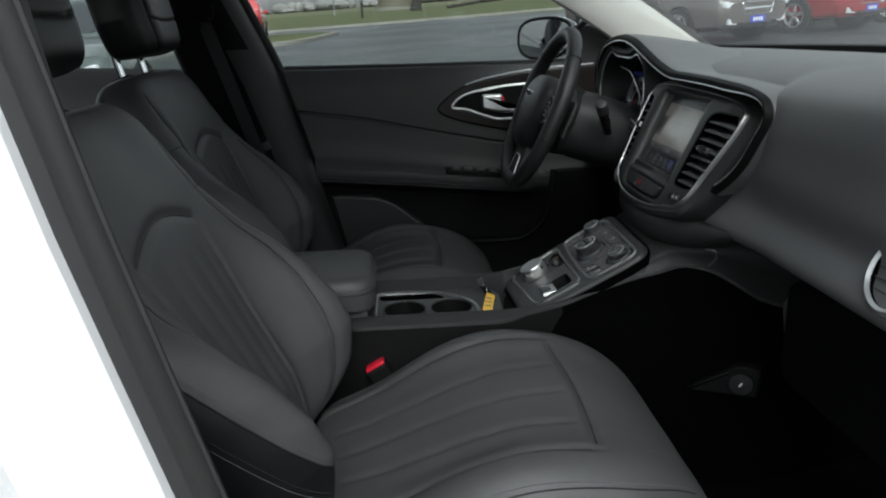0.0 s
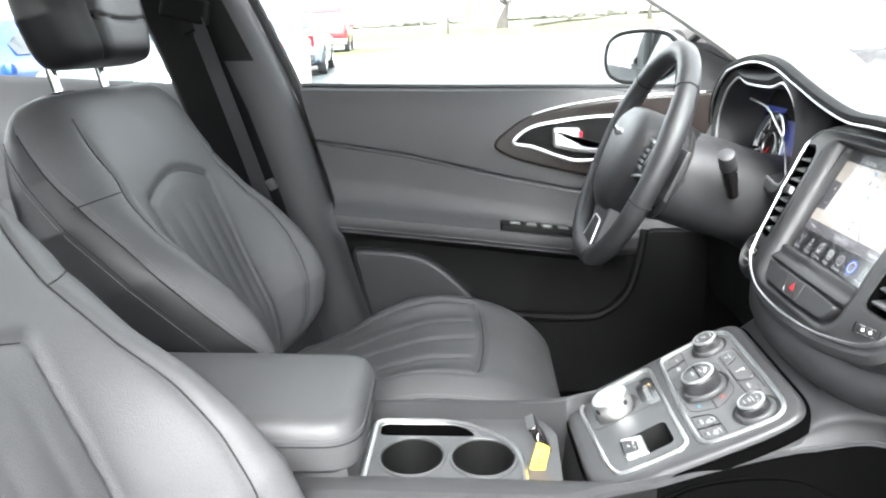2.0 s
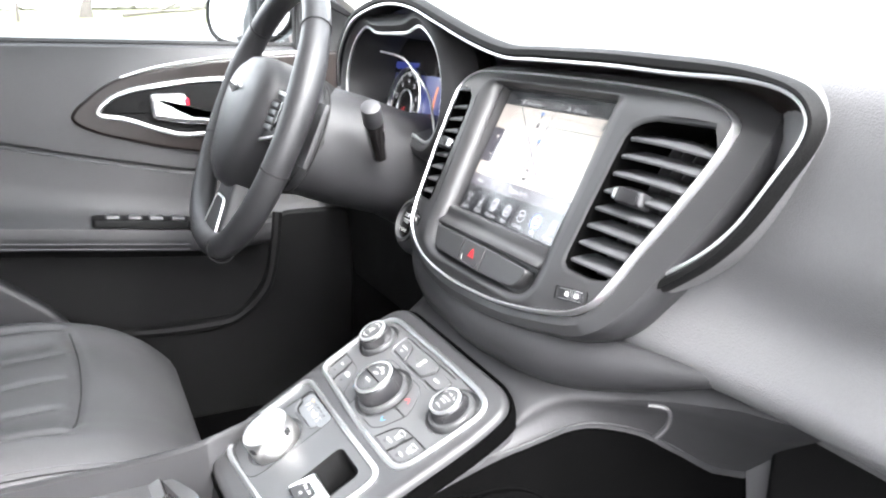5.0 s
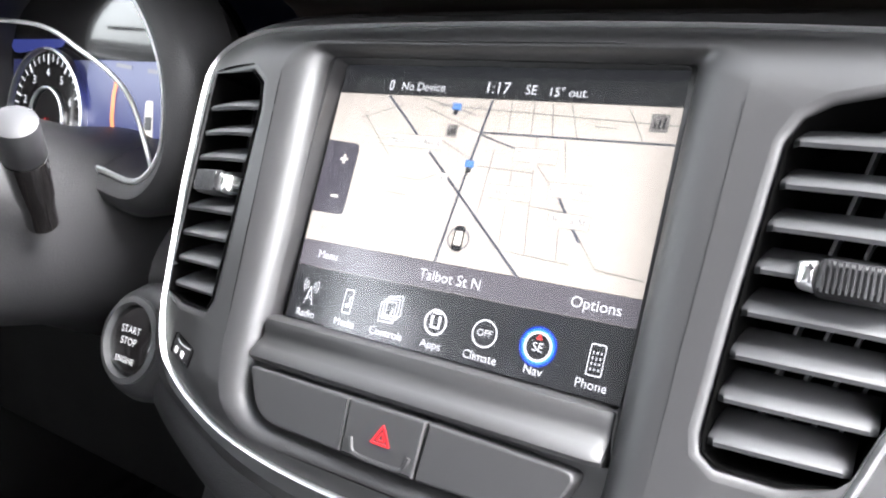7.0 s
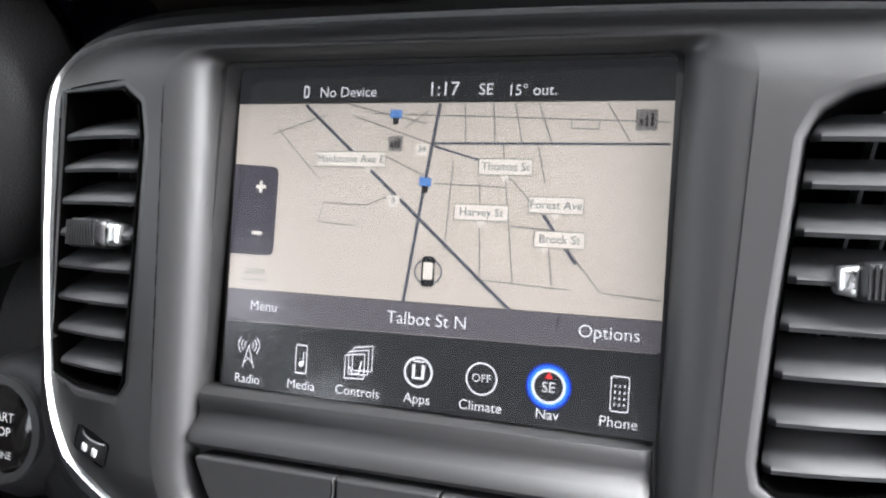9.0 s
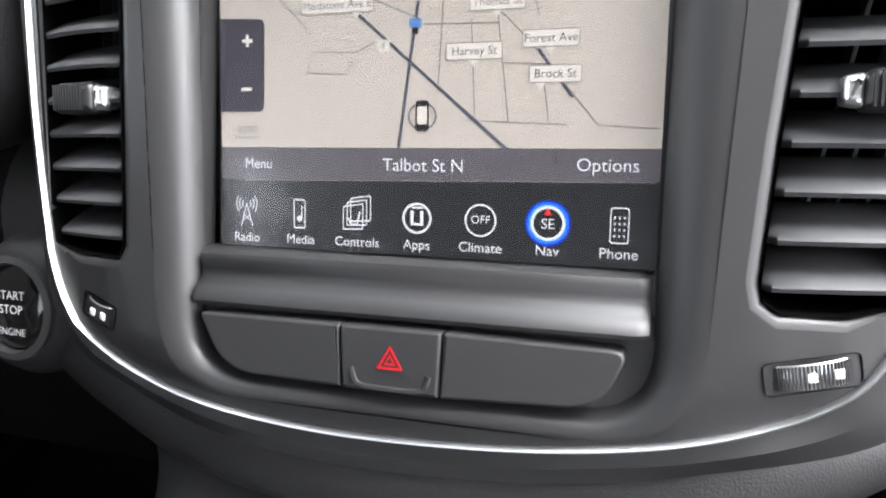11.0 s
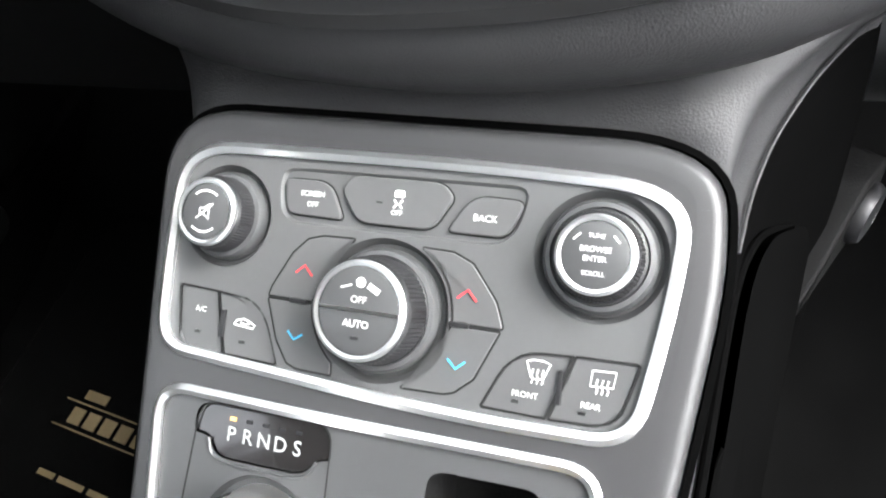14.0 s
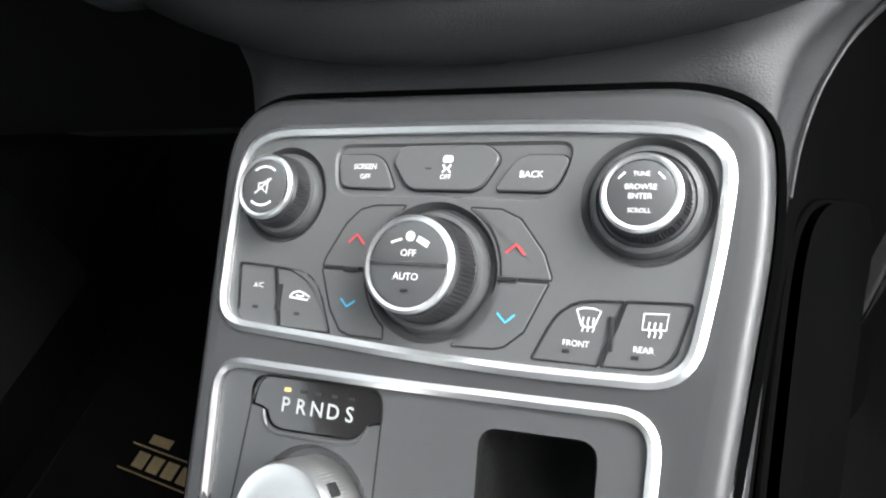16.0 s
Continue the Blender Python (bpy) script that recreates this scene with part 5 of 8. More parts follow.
# ---- centre console ----
KM = Matrix(((0, 0.873, -0.488, 0.236), (-1, 0, 0, 0.013), (0, 0.488, 0.873, 0.6585), (0, 0, 0, 1)))
def console_body():
    con = thing("centre_console", "black centre console with sloping switch panel", "centre console", at=(0.05, 0.013, 0.27))
    inv = under(con)
    # side walls, rails and the flared neck under the dash, in cross-sections along the car
    def section(x, seam, mid, inner, dip):
        over = [Vector(p) for p in (seam, ((seam[0] + mid[0]) / 2 + 0.002, (seam[1] + mid[1]) / 2 + 0.001), mid, ((mid[0] + inner[0]) / 2, (mid[1] + inner[1]) / 2 + 0.002), inner)]
        right = [(seam[0] - 0.010, 0.27), (seam[0] - 0.008, 0.42), (seam[0] - 0.005, 0.54), (seam[0] - 0.003, seam[1] - 0.03), (seam[0] - 0.001, seam[1] - 0.006)] + [tuple(p) for p in spline(over, 3)] + [(inner[0] + 0.004, inner[1] - dip)]
        slim = 1 - step(0.10, 0.19, x)
        left = [((0.026 - y) * (1 - slim) + (0.094 - (y + 0.081) * 0.38) * slim, z) for y, z in right[::-1]]
        return [Vector((x, y, z)) for y, z in right + left]
    rings = [section(*row) for row in (
        (0.97, (-0.20, 0.55), (-0.26, 0.70), (-0.20, 0.75), 0.0), (0.70, (-0.19, 0.58), (-0.26, 0.70), (-0.20, 0.75), 0.0), (0.50, (-0.170, 0.615), (-0.26, 0.70), (-0.20, 0.75), 0.0), (0.43, (-0.166, 0.652), (-0.22, 0.713), (-0.15, 0.75), 0.0), (0.396, (-0.152, 0.672), (-0.176, 0.708), (-0.12, 0.74), 0.0),
        (0.363, (-0.136, 0.679), (-0.143, 0.703), (-0.10, 0.722), 0.0), (0.345, (-0.127, 0.676), (-0.126, 0.699), (-0.095, 0.712), 0.0), (0.33, (-0.120, 0.669), (-0.115, 0.694), (-0.09, 0.704), 0.0), (0.31, (-0.115, 0.662), (-0.109, 0.682), (-0.09, 0.690), 0.0),
        (0.287, (-0.113, 0.657), (-0.107, 0.662), (-0.09, 0.650), 0.01), (0.25, (-0.110, 0.645), (-0.104, 0.647), (-0.095, 0.63), 0.02), (0.205, (-0.107, 0.629), (-0.101, 0.631), (-0.095, 0.615), 0.02), (0.16, (-0.105, 0.612), (-0.099, 0.614), (-0.095, 0.602), 0.02),
        (0.10, (-0.112, 0.602), (-0.104, 0.606), (-0.092, 0.603), 0.03), (0.085, (-0.115, 0.598), (-0.106, 0.602), (-0.086, 0.600), 0.10), (0.06, (-0.119, 0.594), (-0.108, 0.599), (-0.083, 0.598), 0.11), (0.02, (-0.117, 0.592), (-0.106, 0.597), (-0.080, 0.597), 0.11),
        (-0.08, (-0.115, 0.592), (-0.104, 0.597), (-0.078, 0.597), 0.11), (-0.17, (-0.113, 0.592), (-0.102, 0.597), (-0.077, 0.597), 0.11), (-0.48, (-0.108, 0.592), (-0.098, 0.597), (-0.075, 0.597), 0.11))]
    cols = [spline(col, 3) for col in zip(*rings)]
    rings = [list(r) for r in zip(*cols)]
    part("body", moved(loft([r[4:-4] for r in rings], caps=False, closed=False), inv), SKIN, con)
    # walls under the dash go deep black: the footwell's shade painted in
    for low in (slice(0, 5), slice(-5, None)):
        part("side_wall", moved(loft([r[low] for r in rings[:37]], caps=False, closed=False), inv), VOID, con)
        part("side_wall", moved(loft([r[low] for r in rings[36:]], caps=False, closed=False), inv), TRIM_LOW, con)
    edge = [Vector((x, y - 0.0012, z)) for x, y, z in ((0.287, -0.1135, 0.6565), (0.31, -0.116, 0.661), (0.33, -0.121, 0.668), (0.345, -0.128, 0.675), (0.363, -0.137, 0.678), (0.396, -0.153, 0.671), (0.43, -0.167, 0.651))]
    part("side_seam", moved(tube(spline(edge, 4), 0.0009, 6), inv), TRIM, con)
    part("trim_end", moved(tube(spline([(0.360, -0.196, 0.722), (0.371, -0.2035, 0.720), (0.373, -0.2045, 0.708), (0.366, -0.200, 0.696)], 4), 0.0022, 8), inv), TRIM, con)
    # storage cave on the passenger's side: a flat black sheet paints its inner shade
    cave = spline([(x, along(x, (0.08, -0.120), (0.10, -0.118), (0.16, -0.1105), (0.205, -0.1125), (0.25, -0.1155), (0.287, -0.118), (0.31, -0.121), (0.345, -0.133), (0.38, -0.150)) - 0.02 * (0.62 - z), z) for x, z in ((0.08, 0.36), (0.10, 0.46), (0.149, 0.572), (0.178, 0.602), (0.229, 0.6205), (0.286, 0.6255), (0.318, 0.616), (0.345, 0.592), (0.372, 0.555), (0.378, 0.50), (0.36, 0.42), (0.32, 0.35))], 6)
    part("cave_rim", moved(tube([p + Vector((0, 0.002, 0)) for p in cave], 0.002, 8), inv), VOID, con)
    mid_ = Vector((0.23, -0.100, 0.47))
    part("cave", moved(loft([[p + Vector((0, -0.004, 0)) for p in cave], [p.lerp(mid_, 0.03) + Vector((0, -0.006, 0)) for p in cave]]), inv), VOID, con, "flat black sheet for the shaded open storage under the switches")
    for x0, z0, x1, z1 in ((0.20, 0.43, 0.235, 0.50), (0.215, 0.40, 0.26, 0.46), (0.225, 0.395, 0.27, 0.40)):
        part("mat_rib", moved(tube([(x0, -0.1455, z0), (x1, -0.1435, z1)], 0.0014, 5), inv), TRIM_LOW, con)
    # lid tray, cup wells and the chrome loop
    floor_z = 0.574
    loop = rounded(V2([(-0.158, 0.088), (-0.035, 0.088), (0.030, 0.02), (0.034, -0.066), (-0.158, -0.066)]), [0.018, 0.05, 0.03, 0.02, 0.018], 6)
    slot = rounded(V2([(-0.148, 0.078), (-0.045, 0.078), (-0.025, 0.050), (-0.148, 0.050)]), [0.012, 0.02, 0.01, 0.01])
    cups = [[Vector((cx + 0.039 * math.cos(a), 0.000 + 0.043 * math.sin(a))) for a in np.linspace(0, math.tau, 36, endpoint=False)] for cx in (-0.103, -0.018)]
    tray = rounded(V2([(-0.17, 0.098), (0.055, 0.098), (0.075, 0.06), (0.07, -0.085), (-0.17, -0.085)]), 0.012)
    hi = Matrix.Translation((0, 0, floor_z))
    part("tray", moved(pierced(tray, [slot, *cups], 0.0, hi), inv), SATIN, con)
    part("cup_loop", moved(rim(loop, inset(loop, 0.006), -0.004, 0.003, hi, 0.002), inv), SATIN_CHROME, con, "satin chrome loop round the cup holders")
    part("coin_slot", moved(merge(wall_of(slot, -0.05, 0, hi), loft([[hi @ Vector((p.x, p.y, -0.05 + d)) for p in slot] for d in (0, 0.001)])), inv), VOID, con)
    for c in cups:
        well = part("cup_holder", moved(merge(wall_of(c, -0.07, 0, hi, 0.004), loft([[hi @ Vector((p.x, p.y, -0.07 + d)) for p in c] for d in (0, 0.001)])), inv), TRIM_LOW, con)
        part("cup_rim", moved(tube([hi @ Vector((p.x, p.y, 0.001)) for p in c], 0.0022, 6, True), inv), SATIN, well)
    # sloping switch panel
    out = rounded(V2([(-0.1235, 0.0825), (0.1175, 0.0785), (0.1235, 0.035), (0.103, -0.158), (-0.114, -0.168)]), [0.036, 0.040, 0.03, 0.06, 0.055], 8)
    slab = [up3(inset(out, -0.0040), -0.032), up3(inset(out, -0.0012), -0.005), up3(inset(out, -0.0006), -0.0026), up3(inset(out, 0.0006), -0.0008), up3(inset(out, 0.0022), 0.0002), up3(inset(out, 0.0040), 0.0006), up3(inset(out, 0.009), 0.0009)]
    part("panel_surround", moved(moved(loft(slab, caps=False), KM), inv), SURROUND, con)
    part("panel_gap", moved(rim(inset(out, -0.0050), inset(out, -0.0024), -0.02, -0.0062, KM), inv), VOID, con)
    up_line = rounded(V2([(-0.1125, 0.0680), (0.045, 0.0675), (0.1120, 0.0635), (0.1098, 0.020), (0.1015, -0.0330), (0.030, -0.0352), (-0.1125, -0.0285), (-0.1142, 0.020)]), [0.030, 0.05, 0.030, 0.05, 0.018, 0.05, 0.018, 0.05], 7)
    lo_line = rounded(V2([(-0.1095, -0.0408), (-0.020, -0.0415), (0.0925, -0.0400), (0.0905, -0.100), (0.0860, -0.132), (-0.102, -0.150)]), [0.018, 0.03, 0.018, 0.05, 0.036, 0.036], 7)
    part("surround_face", moved(pierced(inset(out, 0.009), [inset(up_line, 0.002), inset(lo_line, 0.002)], 0.0009, KM), inv), SURROUND, con)
    part("upper_frame", moved(rim(up_line, inset(up_line, 0.0048), -0.004, 0.0020, KM, 0.0014), inv), SATIN_CHROME, con, "satin chrome frame of the climate panel")
    part("lower_frame", moved(rim(lo_line, inset(lo_line, 0.0046), -0.004, 0.0020, KM, 0.0014), inv), SATIN_CHROME, con, "satin chrome frame of the gear panel")

    def disc(u, v, r, n=40):
        return [Vector((u + r * math.cos(a), v + r * math.sin(a))) for a in np.linspace(0, math.tau, n, endpoint=False)]

    knobs = {"volume_knob": (-0.0846, 0.0352, 0.0226), "climate_knob": (-0.0053, 0.0036, 0.0296), "tune_knob": (0.0800, 0.0350, 0.0248)}
    wells = [disc(u, v, r) for u, v, r in knobs.values()]
    # lower wings that hold the corner buttons
    wing_l = rounded(V2([(-0.1050, 0.0030), (-0.066, 0.0000), (-0.0490, -0.0265), (-0.1015, -0.0265)]), [0.002, 0.014, 0.002, 0.014])
    wing_r = rounded(V2([(0.0510, -0.0035), (0.0995, -0.0015), (0.0935, -0.0272), (0.0405, -0.0275)]), [0.016, 0.003, 0.012, 0.002])
    tops = rounded(V2([(-0.0600, 0.0590), (0.0520, 0.0590), (0.0460, 0.0345), (-0.0575, 0.0350)]), [0.008, 0.008, 0.012, 0.010])
    part("climate_face", moved(pierced(inset(up_line, 0.0020), [*wells, wing_l, wing_r, tops], 0.0, KM), inv), PANEL_FACE, con)
    for w, d in ((wing_l, 0.0035), (wing_r, 0.0035), (tops, 0.0016)):
        part("key_well", moved(merge(wall_of(w, -d, 0.0, KM, 0.0012), loft([[KM @ Vector((p.x, p.y, -d - e)) for p in inset(w, 0.0012)] for e in (0, 0.0003)])), inv), PANEL_FACE, con)

    def key(name, pts, r, h0, h1, mat=PANEL_FACE, label="", bevel=0.0005, gap=0.0):
        line = rounded(V2(pts), r)
        bm = plate(line, h0, h1, bevel, KM)
        bmesh.ops.triangulate(bm, faces=[f for f in bm.faces if len(f.verts) > 4], ngon_method="EAR_CLIP")
        ob = part(name, moved(bm, inv), mat, con, label)
        part("gap", moved(rim(inset(line, -0.0007), inset(line, 0.0002), h0, gap, KM), inv), DARK_LINE, ob)
        return ob

    def word(text, u, v, size, parent, h=0.0012, mat=INK, bold=0.00002):
        part("lettering", moved(lettering(text, size * 0.92, KM @ Matrix.Translation((u, v, h)), bold), inv), mat, parent, smooth=False)

    def stroke(pts, w, parent, h, mat=INK, name="symbol"):
        part(name, moved(strip(V2(pts), w, h, KM), inv), mat, parent, smooth=False)

    k = key("screen_off_button", [(-0.0576, 0.0541), (-0.0355, 0.0541), (-0.0275, 0.0386), (-0.0545, 0.0392)], [0.004, 0.007, 0.003, 0.004], -0.003, 0.0004, gap=-0.0013)
    word("SCREEN", -0.0425, 0.0482, 0.0036, k)
    word("OFF", -0.0420, 0.0437, 0.0034, k)
    k = key("traction_button", [(-0.0258, 0.0577), (0.0150, 0.0577), (0.0205, 0.0520), (0.0125, 0.0383), (-0.0205, 0.0383), (-0.0290, 0.0505)], [0.004, 0.005, 0.003, 0.005, 0.005, 0.003], -0.003, 0.0008, gap=-0.0013)
    word("OFF", -0.0030, 0.0436, 0.0032, k, 0.0014)
    part("symbol", moved(plate(rounded(V2([(-0.0048, 0.0530), (-0.0008, 0.0530), (-0.0004, 0.0500), (-0.0052, 0.0500)]), 0.001), 0.0006, 0.0013, 0.0002, KM), inv), INK, k)
    stroke([(-0.0048, 0.0490), (-0.0034, 0.0472), (-0.0048, 0.0456)], 0.0009, k, 0.0012)
    stroke([(-0.0010, 0.0490), (-0.0024, 0.0472), (-0.0010, 0.0456)], 0.0009, k, 0.0013)
    stroke([(-0.0128, 0.0474), (-0.0100, 0.0473)], 0.0008, k, 0.0012, KNOB, "telltale")
    k = key("back_button", [(0.0282, 0.0536), (0.0500, 0.0530), (0.0438, 0.0382), (0.0188, 0.0384)], [0.007, 0.005, 0.005, 0.003], -0.003, 0.0004, gap=-0.0013)
    word("BACK", 0.0345, 0.0448, 0.0042, k)
    # four temperature keys round the climate knob
    cu, cv, cr = knobs["climate_knob"]
    ring = lambda a, r=cr + 0.0016: (cu + r * math.cos(a), cv + r * math.sin(a))
    arc_ = lambda a0, a1: [ring(a) for a in np.linspace(a0, a1, 9)]
    tl = arc_(2.10, 3.08)
    k = key("temperature_key", [*tl, (-0.0368, 0.0032), (-0.0578, 0.0032), (-0.0566, 0.0075), (-0.0486, 0.0225), (-0.0421, 0.0289), (-0.0350, 0.0308), (-0.0207, 0.0311)], 0.0005, -0.002, 0.0004, gap=0.00015)
    stroke([(-0.0458, 0.0142), (-0.0418, 0.0178), (-0.0378, 0.0136)], 0.0009, k, 0.0011, INK_RED, "chevron")
    bl = arc_(3.24, 4.05)
    k = key("temperature_key", [*bl, (-0.0240, -0.0259), (-0.0400, -0.0257), (-0.0450, -0.0240), (-0.0514, -0.0151), (-0.0578, 0.0018), (-0.0366, 0.0018)], 0.0005, -0.002, 0.0004, gap=0.00015)
    stroke([(-0.0460, -0.0106), (-0.0426, -0.0138), (-0.0388, -0.0112)], 0.0009, k, 0.0011, INK_BLUE, "chevron")
    tr_ = arc_(0.06, 1.0)
    k = key("temperature_key", [*tr_, (0.0101, 0.0308), (0.0232, 0.0304), (0.0317, 0.0268), (0.0428, 0.0133), (0.0463, 0.0045), (0.0463, 0.0032), (0.0262, 0.0032)], 0.0005, -0.002, 0.0004, gap=0.00015)
    stroke([(0.0272, 0.0130), (0.0313, 0.0165), (0.0352, 0.0124)], 0.0009, k, 0.0011, INK_RED, "chevron")
    br = arc_(-0.95, -0.06)
    k = key("temperature_key", [*br, (0.0262, 0.0018), (0.0455, 0.0018), (0.0373, -0.0173), (0.0300, -0.0236), (0.0260, -0.0248), (0.0080, -0.0255)], 0.0005, -0.002, 0.0004, gap=0.00015)
    stroke([(0.0262, -0.0110), (0.0299, -0.0145), (0.0336, -0.0112)], 0.0009, k, 0.0011, INK_BLUE, "chevron")
    for u, v in ((-0.0430, 0.0025), (0.0290, 0.0025)):
        part("rocker_pin", moved(moved(box(u - 0.0042, u + 0.0042, v - 0.0010, v + 0.0010, -0.001, 0.0016, 0.0006), KM), inv), KNOB, con)
    # corner buttons
    k = key("air_button", [(-0.1042, 0.0022), (-0.0842, 0.0014), (-0.0778, -0.0254), (-0.1005, -0.0254)], [0.002, 0.0005, 0.0005, 0.007], -0.006, -0.0008)
    word("A/C", -0.0920, -0.0075, 0.0038, k, -0.0004)
    k = key("recirculation_button", [(-0.0834, 0.0013), (-0.0665, -0.0002), (-0.0585, -0.0065), (-0.0502, -0.0258), (-0.0770, -0.0254)], [0.0005, 0.005, 0.007, 0.002, 0.0005], -0.006, -0.0008)
    stroke([(-0.0738, -0.0118), (-0.0725, -0.0098), (-0.0690, -0.0088), (-0.0658, -0.0098), (-0.0632, -0.0110), (-0.0640, -0.0125), (-0.0738, -0.0118)], 0.0008, k, -0.0003)
    stroke([(-0.0705, -0.0106), (-0.0680, -0.0112), (-0.0660, -0.0106)], 0.0008, k, -0.0002)
    part("rocker_pin", moved(moved(box(-0.0810, -0.0785, -0.0185, -0.0060, -0.003, 0.0004, 0.0007), KM), inv), KNOB, con)
    k = key("front_demist_button", [(0.0518, -0.0042), (0.0745, -0.0030), (0.0665, -0.0272), (0.0415, -0.0270)], [0.012, 0.001, 0.001, 0.001], -0.006, -0.0008)
    word("FRONT", 0.0580, -0.0198, 0.0034, k, -0.0004)
    stroke([(0.0574, -0.0070), (0.0600, -0.0062), (0.0640, -0.0062), (0.0666, -0.0070), (0.0644, -0.0128), (0.0620, -0.0134), (0.0596, -0.0128), (0.0574, -0.0070)], 0.0006, k, -0.0003)
    for d in (-0.0018, 0.0002, 0.0022):
        stroke([(0.0618 + d, -0.0150), (0.0622 + d, -0.0135), (0.0616 + d, -0.0115), (0.0620 + d, -0.0095)], 0.0006, k, -0.0002)
    k = key("rear_demist_button", [(0.0758, -0.0028), (0.0990, -0.0022), (0.0930, -0.0262), (0.0680, -0.0272)], [0.001, 0.002, 0.010, 0.001], -0.006, -0.0008)
    word("REAR", 0.0828, -0.0198, 0.0034, k, -0.0004)
    stroke([(0.0822, -0.0066), (0.0908, -0.0062), (0.0902, -0.0120), (0.0818, -0.0124), (0.0822, -0.0066)], 0.0006, k, -0.0003)
    for d in (-0.0018, 0.0002, 0.0022):
        stroke([(0.0860 + d, -0.0150), (0.0864 + d, -0.0135), (0.0858 + d, -0.0115), (0.0862 + d, -0.0095)], 0.0006, k, -0.0002)
    part("rocker_pin", moved(moved(box(0.0695, 0.0718, -0.0215, -0.0085, -0.003, 0.0004, 0.0007), KM), inv), KNOB, con)
    for u, v in ((-0.0925, -0.0175), (-0.0690, -0.0190), (0.0545, -0.0228), (0.0800, -0.0228)):
        part("telltale", moved(moved(box(u - 0.0014, u + 0.0014, v - 0.0007, v + 0.0007, -0.0009, -0.0004, 0), KM), inv), KNOB, con)
    # three rotary knobs
    for name, (u, v, r) in knobs.items():
        tall = {"volume_knob": 0.0155, "climate_knob": 0.0205, "tune_knob": 0.0135}[name]
        top = {"volume_knob": 0.0141, "climate_knob": 0.0190, "tune_knob": 0.0141}[name]
        foot = r * 0.86
        m = inv @ KM @ Matrix.Translation((u, v, 0))
        knob = part(name, ribbed([(foot - 0.002, -0.004), (foot - 0.002, 0.0020), (max(top + 0.0028, foot - 0.0046), 0.0032), (top + 0.0020, tall - 0.0045), (top + 0.0012, tall - 0.003), (top - 0.0005, tall - 0.001)], 144, m, (2, 3), 0.0007), KNOB, con, "ribbed black rotary knob with chrome ring")
        part("flange", lathe([(foot - 0.0044, 0.0016), (foot - 0.0030, 0.0036), (foot - 0.0012, 0.0030), (foot, 0.0010), (foot, -0.004)], 64, m), SATIN, knob)
        part("well", lathe([(foot - 0.001, -0.0035), (r - 0.0022, -0.0035), (r - 0.0008, -0.0008), (r, 0.0004)], 48, m), SATIN, knob)
        part("chrome_ring", lathe([(top - 0.0018, tall - 0.002), (top + 0.0006, tall - 0.0018), (top + 0.0006, tall - 0.0002), (top - 0.0006, tall + 0.0006), (top - 0.0018, tall + 0.0002)], 64, m), SATIN_CHROME, knob, "satin chrome ring")
        part("cap", lathe([(0.0003, tall + 0.0004), (top - 0.0030, tall + 0.0002), (top - 0.0018, tall - 0.0004), (top - 0.0018, tall - 0.003)], 48, m), SATIN, knob)
        face = tall + 0.0007
        if name == "climate_knob":
            part("cap_bar", moved(box(-top + 0.0025, top - 0.0025, -0.0006, 0.0006, tall, tall + 0.0009, 0), m), CHROME, knob)
            word("OFF", u, v + 0.0040, 0.0042, knob, face)
            word("AUTO", u, v - 0.0052, 0.0043, knob, face)
            for d, w in ((-0.0058, 0.0008), (0.0058, 0.0024)):
                stroke([(u + d - 0.0024, v + 0.0088 + (0.0012 if d > 0 else -0.0008)), (u + d + 0.0024, v + 0.0088 - (0.0012 if d > 0 else -0.0008))], w, knob, face)
            part("symbol", moved(plate(disc(u, v + 0.0108, 0.0020, 12), face - 0.0003, face, 0.0001, KM), inv), INK, knob)
            part("telltale", moved(moved(box(u - 0.0016, u + 0.0016, v - 0.0112, v - 0.0100, tall, face, 0), KM), inv), KNOB, knob)
        elif name == "tune_knob":
            word("BROWSE", u, v + 0.0018, 0.0031, knob, face)
            word("ENTER", u, v - 0.0016, 0.0031, knob, face)
            word("TUNE", u, v + 0.0066, 0.0025, knob, face)
            word("SCROLL", u, v - 0.0068, 0.0025, knob, face)
            for s in (-1, 1):
                stroke([(u + s * 0.0058, v + 0.0072), (u + s * 0.0082, v + 0.0048)], 0.0007, knob, face)
        else:
            for s in (-1, 1):
                stroke([(u + 0.0088 * math.cos(a), v + 0.0088 * math.sin(a) * s) for a in np.linspace(0.9, 2.24, 8)], 0.0009, knob, face)
            stroke([(u - 0.0024, v - 0.0012), (u - 0.0024, v + 0.0012), (u - 0.0004, v + 0.0012), (u + 0.0022, v + 0.0034), (u + 0.0022, v - 0.0034), (u - 0.0004, v - 0.0012), (u - 0.0024, v - 0.0012)], 0.0007, knob, face)
            stroke([(u - 0.0040, v - 0.0034), (u + 0.0040, v + 0.0034)], 0.0007, knob, face + 0.00005)
    # gear panel
    gear_line = inset(lo_line, 0.0048)
    gu, gv = -0.0485, -0.1020
    knob_well = disc(gu, gv, 0.0290)
    slot = rounded(V2([(0.0235, -0.0550), (0.0700, -0.0540), (0.0700, -0.1080), (0.0255, -0.1120)]), 0.008)
    lens = rounded(V2([(-0.0865, -0.0470), (-0.0200, -0.0462), (-0.0185, -0.0608), (-0.0245, -0.0615), (-0.0310, -0.0690), (-0.0735, -0.0700), (-0.0785, -0.0612), (-0.0862, -0.0608)]), [0.010, 0.009, 0.002, 0.004, 0.006, 0.007, 0.004, 0.002])
    part("gear_face", moved(pierced(gear_line, [knob_well, slot, lens], 0.0, KM), inv), SATIN, con)
